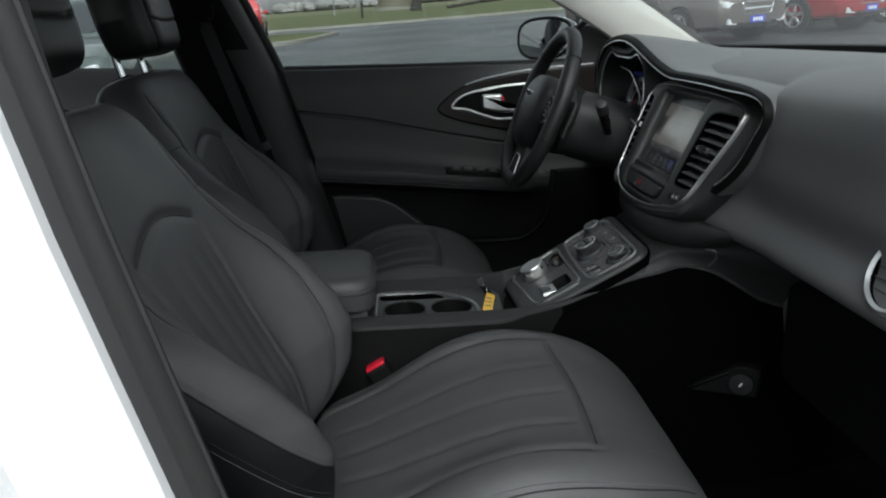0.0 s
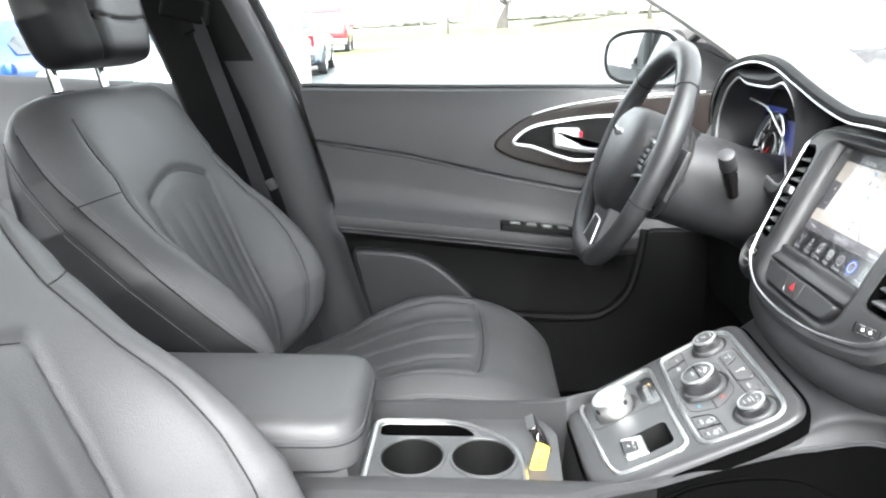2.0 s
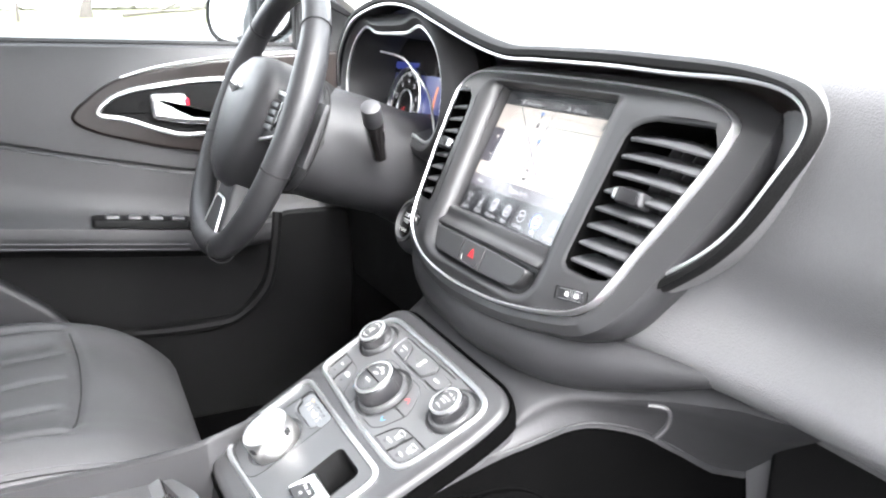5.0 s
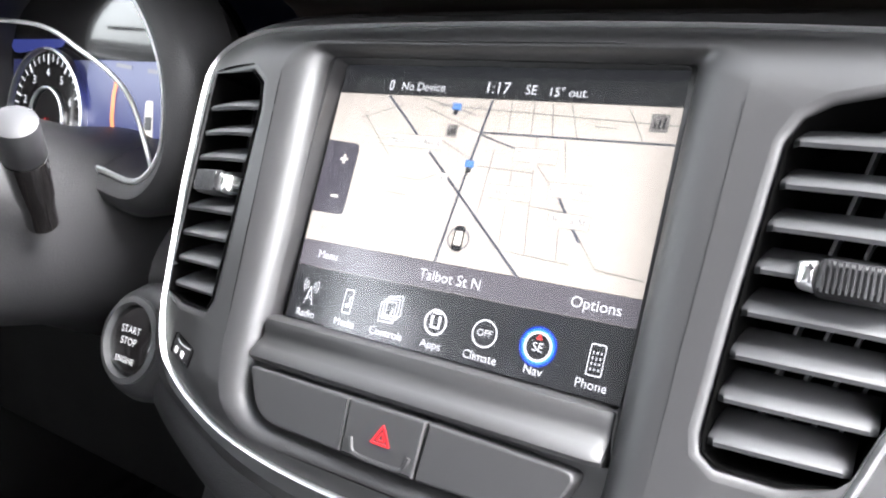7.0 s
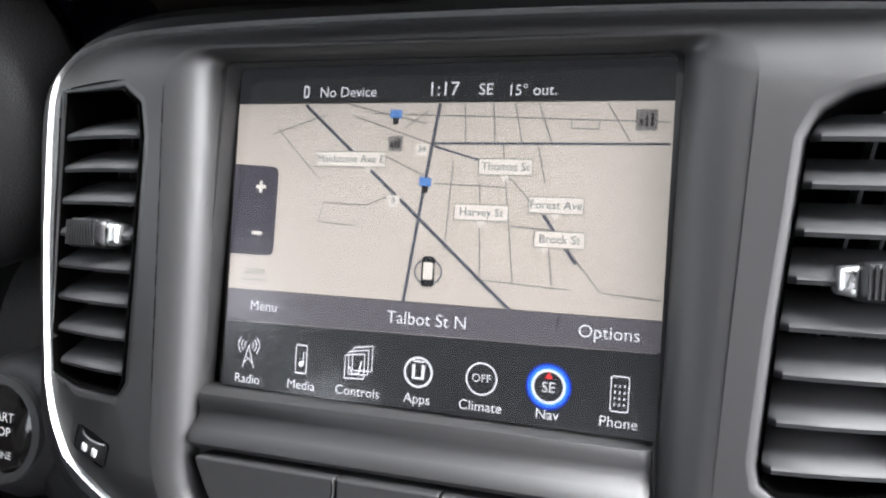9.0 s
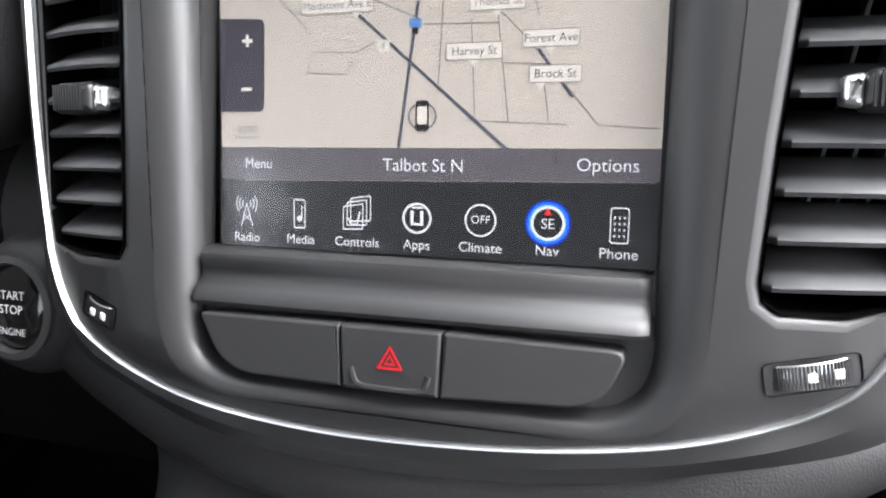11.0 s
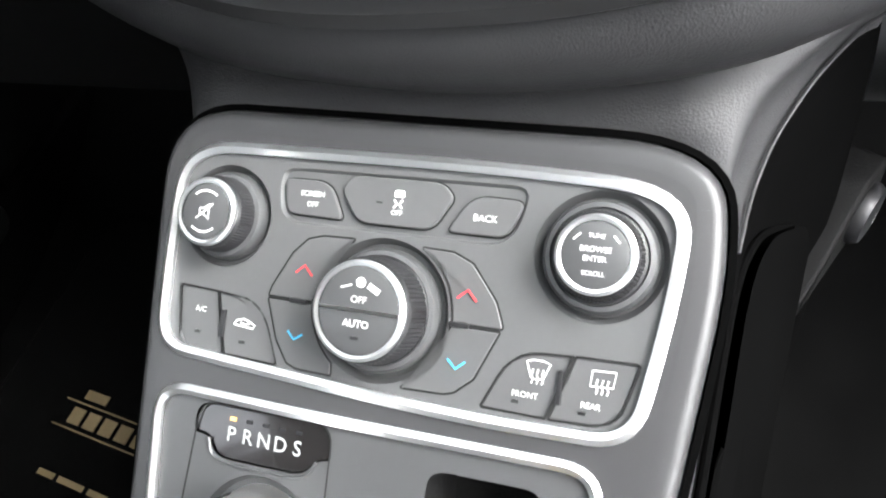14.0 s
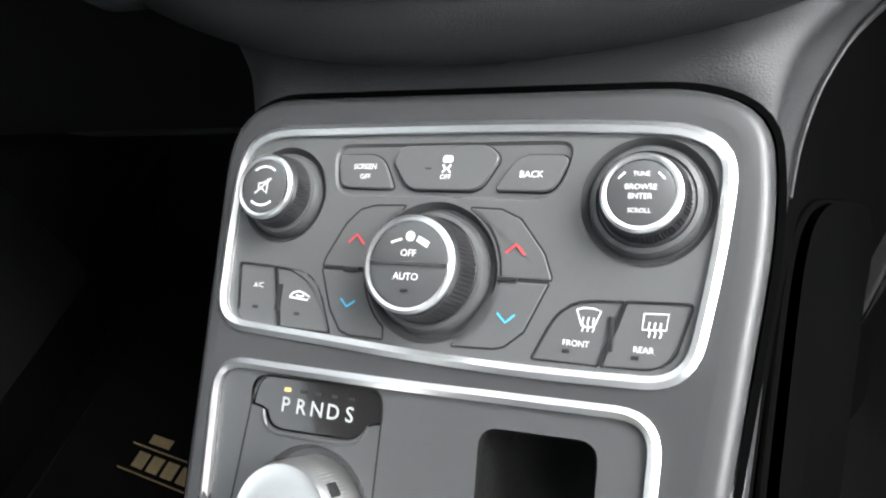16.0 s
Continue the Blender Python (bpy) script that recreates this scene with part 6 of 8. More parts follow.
    frame_ = rounded(V2([(-0.0850, -0.0465), (-0.0190, -0.0455), (-0.0180, -0.1400), (-0.0920, -0.1400)]), [0.010, 0.010, 0.02, 0.02])
    part("gear_gap", moved(rim(frame_, inset(frame_, 0.0007), 0.00002, 0.0002, KM), inv), DARK_LINE, con, smooth=False)
    win = part("gear_window", moved(plate(lens, -0.006, -0.0010, 0.0008, KM), inv), GLOSS, con, "gloss black gear display window")
    for i, ch in enumerate("PRNDS"):
        word(ch, -0.0678 + 0.0082 * i, -0.0590, 0.0098, win, -0.0006, DISPLAY_TEXT_DIM, 0.00012)
        part("gear_lamp", moved(moved(box(-0.0692 + 0.0082 * i, -0.0664 + 0.0082 * i, -0.0530, -0.0515, -0.0012, -0.0005, 0), KM), inv), GEAR_LAMP if i == 0 else KNOB, win)
    part("window_lip", moved(tube([inv @ KM @ Vector((x, y, 0.0002)) for x, y in spline(V2([(-0.0785, -0.0620), (-0.0735, -0.0704), (-0.052, -0.0712), (-0.031, -0.0696), (-0.0248, -0.0622)]), 5)], 0.0008, 6), Matrix()), SATIN, win)
    m = inv @ KM @ Matrix.Translation((gu, gv, 0))
    part("knob_well", lathe([(0.0245, -0.004), (0.0272, -0.004), (0.0284, -0.001), (0.0290, 0.0002)], 48, m), SATIN, con)
    gk = part("gear_knob", ribbed([(0.0005, 0.0192), (0.0160, 0.0195), (0.0214, 0.0200), (0.0224, 0.0198), (0.0230, 0.0188), (0.0233, 0.0170), (0.0237, 0.0130), (0.0240, 0.0090), (0.0244, 0.002), (0.0246, -0.006)], 180, m, (6, 7), 0.0006), SILVER, con, "brushed silver rotary gear knob")
    for a in (0.5, 2.0, 3.7, 5.4):
        part("dark_notch", moved(box(-0.003, 0.003, 0.0228, 0.0245, 0.009, 0.0150, 0.0005), m @ Matrix.Rotation(a, 4, "Z")), KNOB, gk)
    # parking brake switch in its slot
    part("brake_well", moved(merge(wall_of(slot, -0.030, 0.0, KM, 0.003), loft([[KM @ Vector((p.x, p.y, -0.030 - e)) for p in slot] for e in (0, 0.001)])), inv), TRIM_LOW, con)
    lv = KM @ Matrix.Translation((0.047, -0.0985, -0.001)) @ Matrix.Rotation(radians(-14), 4, "X")
    sw = part("brake_switch", moved(plate(rounded(V2([(-0.0195, 0.0130), (0.0200, 0.0140), (0.0195, -0.012), (-0.0190, -0.012)]), 0.002), -0.012, 0.003, 0.0015, lv), inv), SATIN_CHROME, con, "chrome and black parking brake switch")
    part("switch_pad", moved(plate(rounded(V2([(-0.0085, 0.0050), (0.0090, 0.0050), (0.0115, 0.0005), (0.0135, -0.0060), (0.0135, -0.0125), (-0.0135, -0.0125), (-0.0135, -0.0060), (-0.0110, 0.0005)]), 0.002), 0.002, 0.0042, 0.001, lv), inv), KNOB, sw)
    for txt, v in (("PULL ON", 0.0005), ("(P)", -0.0055)):
        part("lettering", moved(lettering(txt, 0.0037, lv @ Matrix.Translation((0.0005, v, 0.0045)), 0.00006), inv), INK, sw, smooth=False)
    # armrest
    pad_pts = rounded(V2([(-0.50, 0.108), (-0.156, 0.104), (-0.150, -0.092), (-0.50, -0.095)]), [0.045, 0.045, 0.045, 0.045], 8)
    rings = [up3(inset(pad_pts, 0.008), 0.604), up3(pad_pts, 0.612), up3(inset(pad_pts, -0.002), 0.636), up3(inset(pad_pts, 0.000), 0.652), up3(inset(pad_pts, 0.005), 0.661), up3(inset(pad_pts, 0.012), 0.6655), up3(inset(pad_pts, 0.022), 0.668)]
    part("armrest", moved(loft(rings), inv), LEATHER, con, "black leather armrest lid")
    part("armrest_seam", moved(tube([Vector((p.x, p.y, 0.647)) for p in inset(pad_pts, -0.0012)], 0.0012, 5, True), inv), THREAD, con)
    part("armrest_stitching", moved(tube([Vector((p.x, p.y, 0.6405)) for p in inset(pad_pts, -0.0022)], 0.0008, 5, True), inv), DARK_LINE, con)
    part("armrest_box", moved(box(-0.50, -0.163, -0.083, 0.098, 0.56, 0.610, 0.01), inv), TRIM, con)
    # power socket cap on the forward side
    sm = Matrix.Translation((0.425, -0.183, 0.482)) @ Matrix.Rotation(radians(90), 4, "X") @ Matrix.Rotation(radians(-25), 4, "Y")
    plate_ = rounded(V2([(-0.075, -0.02), (0.01, 0.035), (0.045, 0.03), (0.04, -0.02)]), 0.008)
    sock = part("socket_panel", moved(plate(plate_, -0.03, 0.0, 0.003, sm), inv), TRIM_LOW, con)
    part("socket_cap", moved(lathe([(0.0004, 0.008), (0.018, 0.007), (0.021, 0.003), (0.021, -0.002)], 24, sm @ Matrix.Translation((0.015, 0.005, 0))), inv), KNOB, sock, "black power socket cap")
    part("cap_mark", moved(strip([(0.012, 0.002), (0.016, 0.009)], 0.002, 0.0085, sm), inv), INK, sock, smooth=False)


DISPLAY_TEXT_DIM = glowing("gear_letter_print", (0.85, 0.88, 0.86), 0.06)
console_body()


def key_fob():
    fob = thing("car_key", "chrome and black car key with a yellow paper tag", "car key", at=(0.047, 0.02, 0.575))
    inv = under(fob)
    m = Matrix.Translation((0.048, 0.018, 0.596)) @ Matrix.Rotation(radians(62), 4, "Y") @ Matrix.Rotation(radians(15), 4, "Z")
    part("fob_body", moved(moved(box(-0.024, 0.024, -0.013, 0.013, -0.006, 0.006, 0.005, 3), m), inv), GLOSS, fob)
    part("fob_edge", moved(moved(box(-0.0248, -0.0225, -0.0105, 0.0105, -0.0052, 0.0052, 0.001, 2), m), inv), SATIN, fob, "satin grey key end")
    t = Matrix.Translation((0.047, -0.018, 0.588)) @ Matrix.Rotation(radians(68), 4, "X") @ Matrix.Rotation(radians(-12), 4, "Z")
    tag = part("paper_tag", moved(plate(rounded(V2([(-0.009, -0.017), (0.009, -0.018), (0.010, 0.013), (-0.006, 0.016)]), 0.003), -0.0006, 0.0006, 0.0003, t), inv), YELLOW_TAG, fob, "bright yellow paper tag")
    for v in (0.006, 0.0, -0.007):
        part("writing_bar", moved(moved(box(-0.006, 0.006, v - 0.001, v + 0.001, 0.0006, 0.0009, 0), t), inv), KNOB, tag)
    part("tag_ring", moved(tube([Vector((0.047 + 0.002 * math.sin(2 * a), 0.002 + 0.012 * math.cos(a), 0.598 + 0.010 * math.sin(a))) for a in np.linspace(0, math.tau, 20, endpoint=False)], 0.0009, 5, True), inv), CHROME, fob)


key_fob()

# ---- seats ----
def pad(length, half, thick, swell, grooves, nl=110, nr=120, belly=0.5):
    """An upholstered pad: rings across (y) and up (z) along x. half, thick, swell: functions of t; grooves: function of (s, t) giving depth."""
    rings = []
    nf, nb_ = nr, nr // 4
    for i in range(nl + 1):
        t = i / nl
        e = max(0.0, 1 - abs(2 * t - 1) ** 9) ** (1 / 2.6)
        w, h = half(t) * (0.80 + 0.20 * e), thick(t) * (0.25 + 0.75 * e)
        ring = []
        for k in range(nf):
            q = 1 - 2 * k / (nf - 1)
            cy = 0.6 * q + 0.4 * math.sin(q * math.pi / 2)
            cz = max(0.0, 1 - abs(cy) ** 5.5) ** (1 / 2.2)
            z = h * cz + swell(t) * step(0.42, 0.82, abs(cy)) * cz * e - grooves(cy, t) * min(1.0, cz * 2) * e
            ring.append(Vector((length * t, w * cy, z)))
        for k in range(1, nb_):
            a = math.pi + math.pi * k / nb_
            c, s = math.cos(a), math.sin(a)
            ring.append(Vector((length * t, w * math.copysign(abs(c) ** 0.5, c), -h * belly * abs(s) ** 0.62)))
        rings.append(ring)
    return loft(rings)


def crease(bm, nl, nf, points, lift=0.0003):
    """Points (t, across) laid on a pad's upholstery."""
    bm.verts.ensure_lookup_table()
    n = nf + nf // 4 - 1
    q = np.linspace(1, -1, nf)
    cy = 0.6 * q + 0.4 * np.sin(q * math.pi / 2)
    out = []
    for t, s in points:
        k = float(np.interp(-s, -cy, np.arange(nf)))
        i = min(t * nl, nl - 1e-6)
        i0, k0 = int(i), min(int(k), nf - 2)
        at = lambda a, b: bm.verts[a * n + b].co
        p = at(i0, k0).lerp(at(i0, k0 + 1), k - k0).lerp(at(i0 + 1, k0).lerp(at(i0 + 1, k0 + 1), k - k0), i - i0)
        out.append(p + Vector((0, 0, lift)))
    return out


def dent(x, w):
    return math.exp(-(x / w) ** 2)


def front_seat(name, label, at):
    seat = thing(name, label, "car seat", "front seats", at=(0, 0, 0.27))
    # cushion: runs from its rear (t = 0) to its front edge (t = 1)
    front_line = lambda s: 0.775 - 0.05 * s * s
    def groove_c(s, t):
        g = 0.006 * dent(t - front_line(s), 0.011) * (1 - step(0.56, 0.66, abs(s)))
        side = 0.62 + 0.05 * t
        g += 0.006 * dent(abs(s) - side, 0.024) * step(0.0, 0.05, 0.78 - t)
        for c in (-0.36, -0.02, 0.32):
            g += 0.0034 * dent(s - c * (0.72 + 0.4 * t), 0.022) * step(0.04, 0.2, t) * (1 - step(0.69, 0.77, t))
        g -= 0.0015 * math.sin(9 * t + 4 * s) * math.sin(7 * s + 2 * t) * (1 - step(0.5, 0.6, abs(s)))
        return g
    nose = lambda t: max(0.0, 1 - (max(0.0, t - 0.56) / 0.445) ** 2.3) ** 0.62
    cush = pad(0.50, lambda t: (0.226 + 0.014 * math.sin(math.pi * t)) * (1 - 0.10 * step(0.80, 1.0, t)), lambda t: 0.012 + (0.056 + 0.046 * step(0.05, 0.62, t)) * nose(t), lambda t: 0.032 * step(0.10, 0.50, t) * nose(t) * (1 - 0.55 * step(0.52, 0.90, t)), groove_c)
    m = Matrix.Translation((-0.385, 0, 0.440 - 0.27)) @ Matrix.Rotation(radians(-8), 4, "Y")
    lines = []
    for side in (-1, 1):
        lines.append((crease(cush, 110, 120, [(t, side * (0.62 + 0.05 * t)) for t in np.linspace(0.06, 0.74, 30)]), 0.0011, DARK_LINE))
        lines.append((crease(cush, 110, 120, [(t, side * 0.875) for t in np.linspace(0.06, 0.95, 40)]), 0.0010, DARK_LINE))
        lines.append((crease(cush, 110, 120, [(t, side * 0.855) for t in np.linspace(0.06, 0.95, 40)]), 0.0006, THREAD))
    lines.append((crease(cush, 110, 120, [(front_line(s), s) for s in np.linspace(-0.60, 0.60, 24)]), 0.0011, DARK_LINE))
    part("cushion", moved(cush, m), LEATHER, seat)
    for pts, r, mat in lines:
        part("cushion_stitching", moved(tube(pts, r, 5), m), mat, seat)
    part("base", box(-0.36, 0.06, -0.22, 0.22, 0.03, 0.17, 0.03, 3), TRIM_LOW, seat)
    for side in (-1, 1):
        part("side_valance", box(-0.38, 0.02, side * 0.235 - 0.014, side * 0.235 + 0.014, 0.08, 0.185, 0.012, 3), TRIM, seat)
        part("slide_rail", box(-0.38, 0.10, side * 0.19 - 0.018, side * 0.19 + 0.018, -0.005, 0.035, 0.004), TRIM_LOW, seat)
    # backrest: runs from its foot (t = 0) to its top (t = 1)
    bolster = lambda t: 0.63 - 0.02 * t + 0.08 * dent(t - 0.55, 0.3) + 0.20 * step(0.72, 0.95, t)
    insert = lambda t: 0.30 + 0.22 * t
    arch = lambda s: 0.655 + 0.055 * math.cos(min(1.0, abs(s) / 0.46) * math.pi / 2)
    def groove_b(s, t):
        g = 0.004 * dent(abs(s) - bolster(t), 0.024) * step(0.02, 0.10, 0.93 - t)
        ins = insert(t)
        top = arch(s)
        if t < top + 0.03:
            g += 0.005 * dent(abs(s) - ins, 0.020) * (1 - step(0.60, 0.70, t))
            for c in (-0.27, -0.09, 0.09, 0.27):
                g += 0.0016 * dent(s - c * (0.55 + 0.75 * t), 0.034) * step(0.06, 0.25, t) * (1 - step(0.50, 0.66, t))
        g += 0.005 * dent(t - top, 0.016) * (1 - step(0.40, 0.50, abs(s)))
        g += 0.0025 * dent(t - (0.70 + 0.02 * abs(s)), 0.022) * step(0.56, 0.80, abs(s))
        g -= 0.0016 * math.sin(8 * t + 3 * s) * math.sin(6 * s - 3 * t) * (1 - step(0.6, 0.75, abs(s)))
        return g
    def swell_b(t):
        return along(t, (0, 0.05), (0.10, 0.095), (0.20, 0.115), (0.28, 0.116), (0.38, 0.10), (0.48, 0.072), (0.58, 0.036), (0.68, 0.012), (0.8, 0), (1, 0.0))
    def half_b(t):
        return along(t, (0, 0.225), (0.25, 0.245), (0.5, 0.262), (0.68, 0.262), (0.80, 0.246), (0.92, 0.218), (1.0, 0.192))
    back = pad(0.545, half_b, lambda t: along(t, (0, 0.080), (0.2, 0.088), (0.6, 0.072), (1.0, 0.058)), lambda t: swell_b(t), groove_b, 150, 190, 1.15)
    lean = 20
    mb = Matrix.Translation((-0.440, 0, 0.470 - 0.27)) @ Matrix.Rotation(radians(-90 - lean), 4, "Y") @ Matrix.Diagonal((1, 1, -1, 1))
    lines = []
    for side in (-1, 1):
        lines.append((crease(back, 150, 190, [(t, side * bolster(t)) for t in np.linspace(0.05, 0.92, 48)]), 0.0009, DARK_LINE))
        lines.append((crease(back, 150, 190, [(0.70 + 0.02 * q, side * q) for q in np.linspace(bolster(0.70), 0.97, 16)]), 0.0009, DARK_LINE))
    lines.append((crease(back, 150, 190, [(arch(s), s) for s in np.linspace(-0.42, 0.42, 30)]), 0.0007, DARK_LINE))
    # the leather wraps round the sides as far as a slanting seam; dark vinyl lies behind it
    slant = Vector((0.44, 0, 1)).normalized()
    for off, r, mat in ((0.007, 0.0006, THREAD), (0.0, 0.0012, DARK_LINE), (-0.029, 0.0008, DARK_LINE), (-0.036, 0.0006, THREAD)):
        cut = bmesh.ops.bisect_plane(back, geom=back.verts[:] + back.edges[:] + back.faces[:], plane_co=Vector((0, 0, 0.21 + off)), plane_no=slant)["geom_cut"]
        for side in (-1, 1):
            pts = sorted((v.co.copy() for v in cut if isinstance(v, bmesh.types.BMVert) and v.co.y * side > 0.8 * half_b(v.co.x / 0.545) and 0.03 < v.co.x < 0.505), key=lambda p: p.x)
            lines.append((pts[::4], r, mat))
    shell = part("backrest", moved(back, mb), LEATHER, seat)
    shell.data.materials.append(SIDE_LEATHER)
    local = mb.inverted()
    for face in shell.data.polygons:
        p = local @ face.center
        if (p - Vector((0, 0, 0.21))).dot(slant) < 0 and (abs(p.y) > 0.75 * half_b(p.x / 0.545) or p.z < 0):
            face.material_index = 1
    for pts, r, mat in lines:
        part("backrest_stitching", moved(tube(pts, r, 5), mb), mat, seat)
    # head restraint on two posts
    for side in (-1, 1):
        foot = mb @ Vector((0.525, side * 0.072, -0.014))
        head = mb @ Vector((0.650, side * 0.072, 0.004))
        part("post", tube([foot, head], 0.0072, 14), CHROME, seat, "polished chrome head restraint post")
        m2 = mb @ Matrix.Translation((0.545, side * 0.072, -0.012)) @ Matrix.Rotation(radians(90), 4, "Y")
        collar = rounded(V2([(-0.017, -0.031), (0.017, -0.031), (0.017, 0.031), (-0.017, 0.031)]), 0.015, 6)
        part("post_collar", plate(collar, -0.012, 0.006, 0.003, m2), TRIM_LOW, seat)
    def groove_h(s, t):
        g = 0.004 * dent(abs(s) - 0.60, 0.02) + 0.0035 * dent(t - (0.28 + 0.10 * s * s), 0.014) * (1 if abs(s) < 0.62 else 0)
        return g
    rest = pad(0.205, lambda t: along(t, (0, 0.122), (0.35, 0.145), (0.8, 0.142), (1, 0.125)), lambda t: 0.055, lambda t: -0.012, groove_h, 60, 80, 1.0)
    mh = mb @ Matrix.Translation((0.588, 0, 0.020)) @ Matrix.Rotation(radians(-8), 4, "Y")
    part("head_restraint", moved(rest, mh), SIDE_LEATHER, seat, "black leather head restraint")
    seat.matrix_basis = Matrix.Translation(at)
    return seat


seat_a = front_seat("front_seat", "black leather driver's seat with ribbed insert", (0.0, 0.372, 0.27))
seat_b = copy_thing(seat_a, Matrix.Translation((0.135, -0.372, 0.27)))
tagged(seat_b, "black leather passenger's seat beside the open doorway")
for thing_, shift in ((seat_a, (0.024, 0, -0.008)), (seat_b, (0.0, 0, 0.0))):
    for ob in thing_.children:
        if ob.name.startswith("head_restraint"):
            ob.matrix_basis = Matrix.Translation(shift) @ ob.matrix_basis
        if thing_ is seat_b and not ob.name.startswith(("cushion", "base", "side_valance", "slide_rail")):
            hinge = Matrix.Translation((-0.44, 0, 0.20))
            ob.matrix_basis = hinge @ Matrix.Rotation(radians(-2.5), 4, "Y") @ hinge.inverted() @ ob.matrix_basis
        elif thing_ is seat_a and ob.name.startswith("cushion"):
            ob.matrix_basis = Matrix.Translation((0, 0, -0.02)) @ ob.matrix_basis


def seat_buckle():
    b = thing("seat_buckle", "black seat belt buckle with red release key", "seat buckle", at=(-0.122, -0.128, 0.466))
    m = Matrix.Rotation(radians(-28), 4, "Y")
    part("housing", moved(box(-0.019, 0.019, -0.014, 0.014, -0.06, 0.072, 0.006, 3), m), TRIM_LOW, b)
    part("release_key", moved(box(-0.0165, 0.0165, -0.0105, 0.0105, 0.064, 0.0765, 0.003, 2), m), RED_PLASTIC, b, "bright red release key")
    part("stalk", tube([m @ Vector((0, 0, -0.05)), (0.02, 0.0, -0.10), (0.03, 0, -0.18)], 0.009, 8), TRIM_LOW, b)


seat_buckle()


def seat_belt():
    belt = thing("seat_belt", "charcoal seat belt hanging from its pillar guide", "seat belt", at=(-0.5, 0.65, 0.8))
    inv = under(belt)
    rows = []
    for z in np.linspace(1.10, 0.45, 24):
        x = along(z, (0.45, -0.36), (0.78, -0.458), (1.10, -0.550))
        y = along(z, (0.45, 0.655), (0.8, 0.652), (1.10, 0.640)) + 0.004 * math.sin(z * 9)
        rows.append([Vector((x + u * 0.019, y - 0.012 * u - 0.0015 * (1 - u * u) + d, z)) for u, d in ((-1, 0), (-0.5, 0), (0.5, 0), (1, 0), (1, 0.0018), (-1, 0.0018))])
    part("webbing", moved(loft(rows), inv), BELT, belt)
    part("guide", moved(moved(box(-0.045, 0.045, -0.012, 0.012, -0.022, 0.022, 0.008, 3), Matrix.Translation((-0.566, 0.640, 1.115)) @ Matrix.Rotation(radians(12), 4, "Y")), inv), TRIM_LOW, belt, "black belt guide on the pillar")
    part("guide_slide", moved(moved(box(-0.022, 0.022, -0.008, 0.01, -0.09, 0.10, 0.006, 3), Matrix.Translation((-0.580, 0.652, 1.16)) @ Matrix.Rotation(radians(-15), 4, "Y")), inv), TRIM_LOW, belt)
    part("tongue", moved(moved(box(-0.009, 0.009, -0.004, 0.004, -0.011, 0.011, 0.003, 2), Matrix.Translation((-0.428, 0.640, 0.785)) @ Matrix.Rotation(radians(-25), 4, "Y")), inv), SATIN_STALK, belt, "grey belt tongue")


seat_belt()

# ---- steering wheel, column and instruments ----
WM = Matrix(((0, 0.391, -0.920, 0.210), (-1, 0, 0, 0.370), (0, 0.920, 0.391, 0.877), (0, 0, 0, 1)))


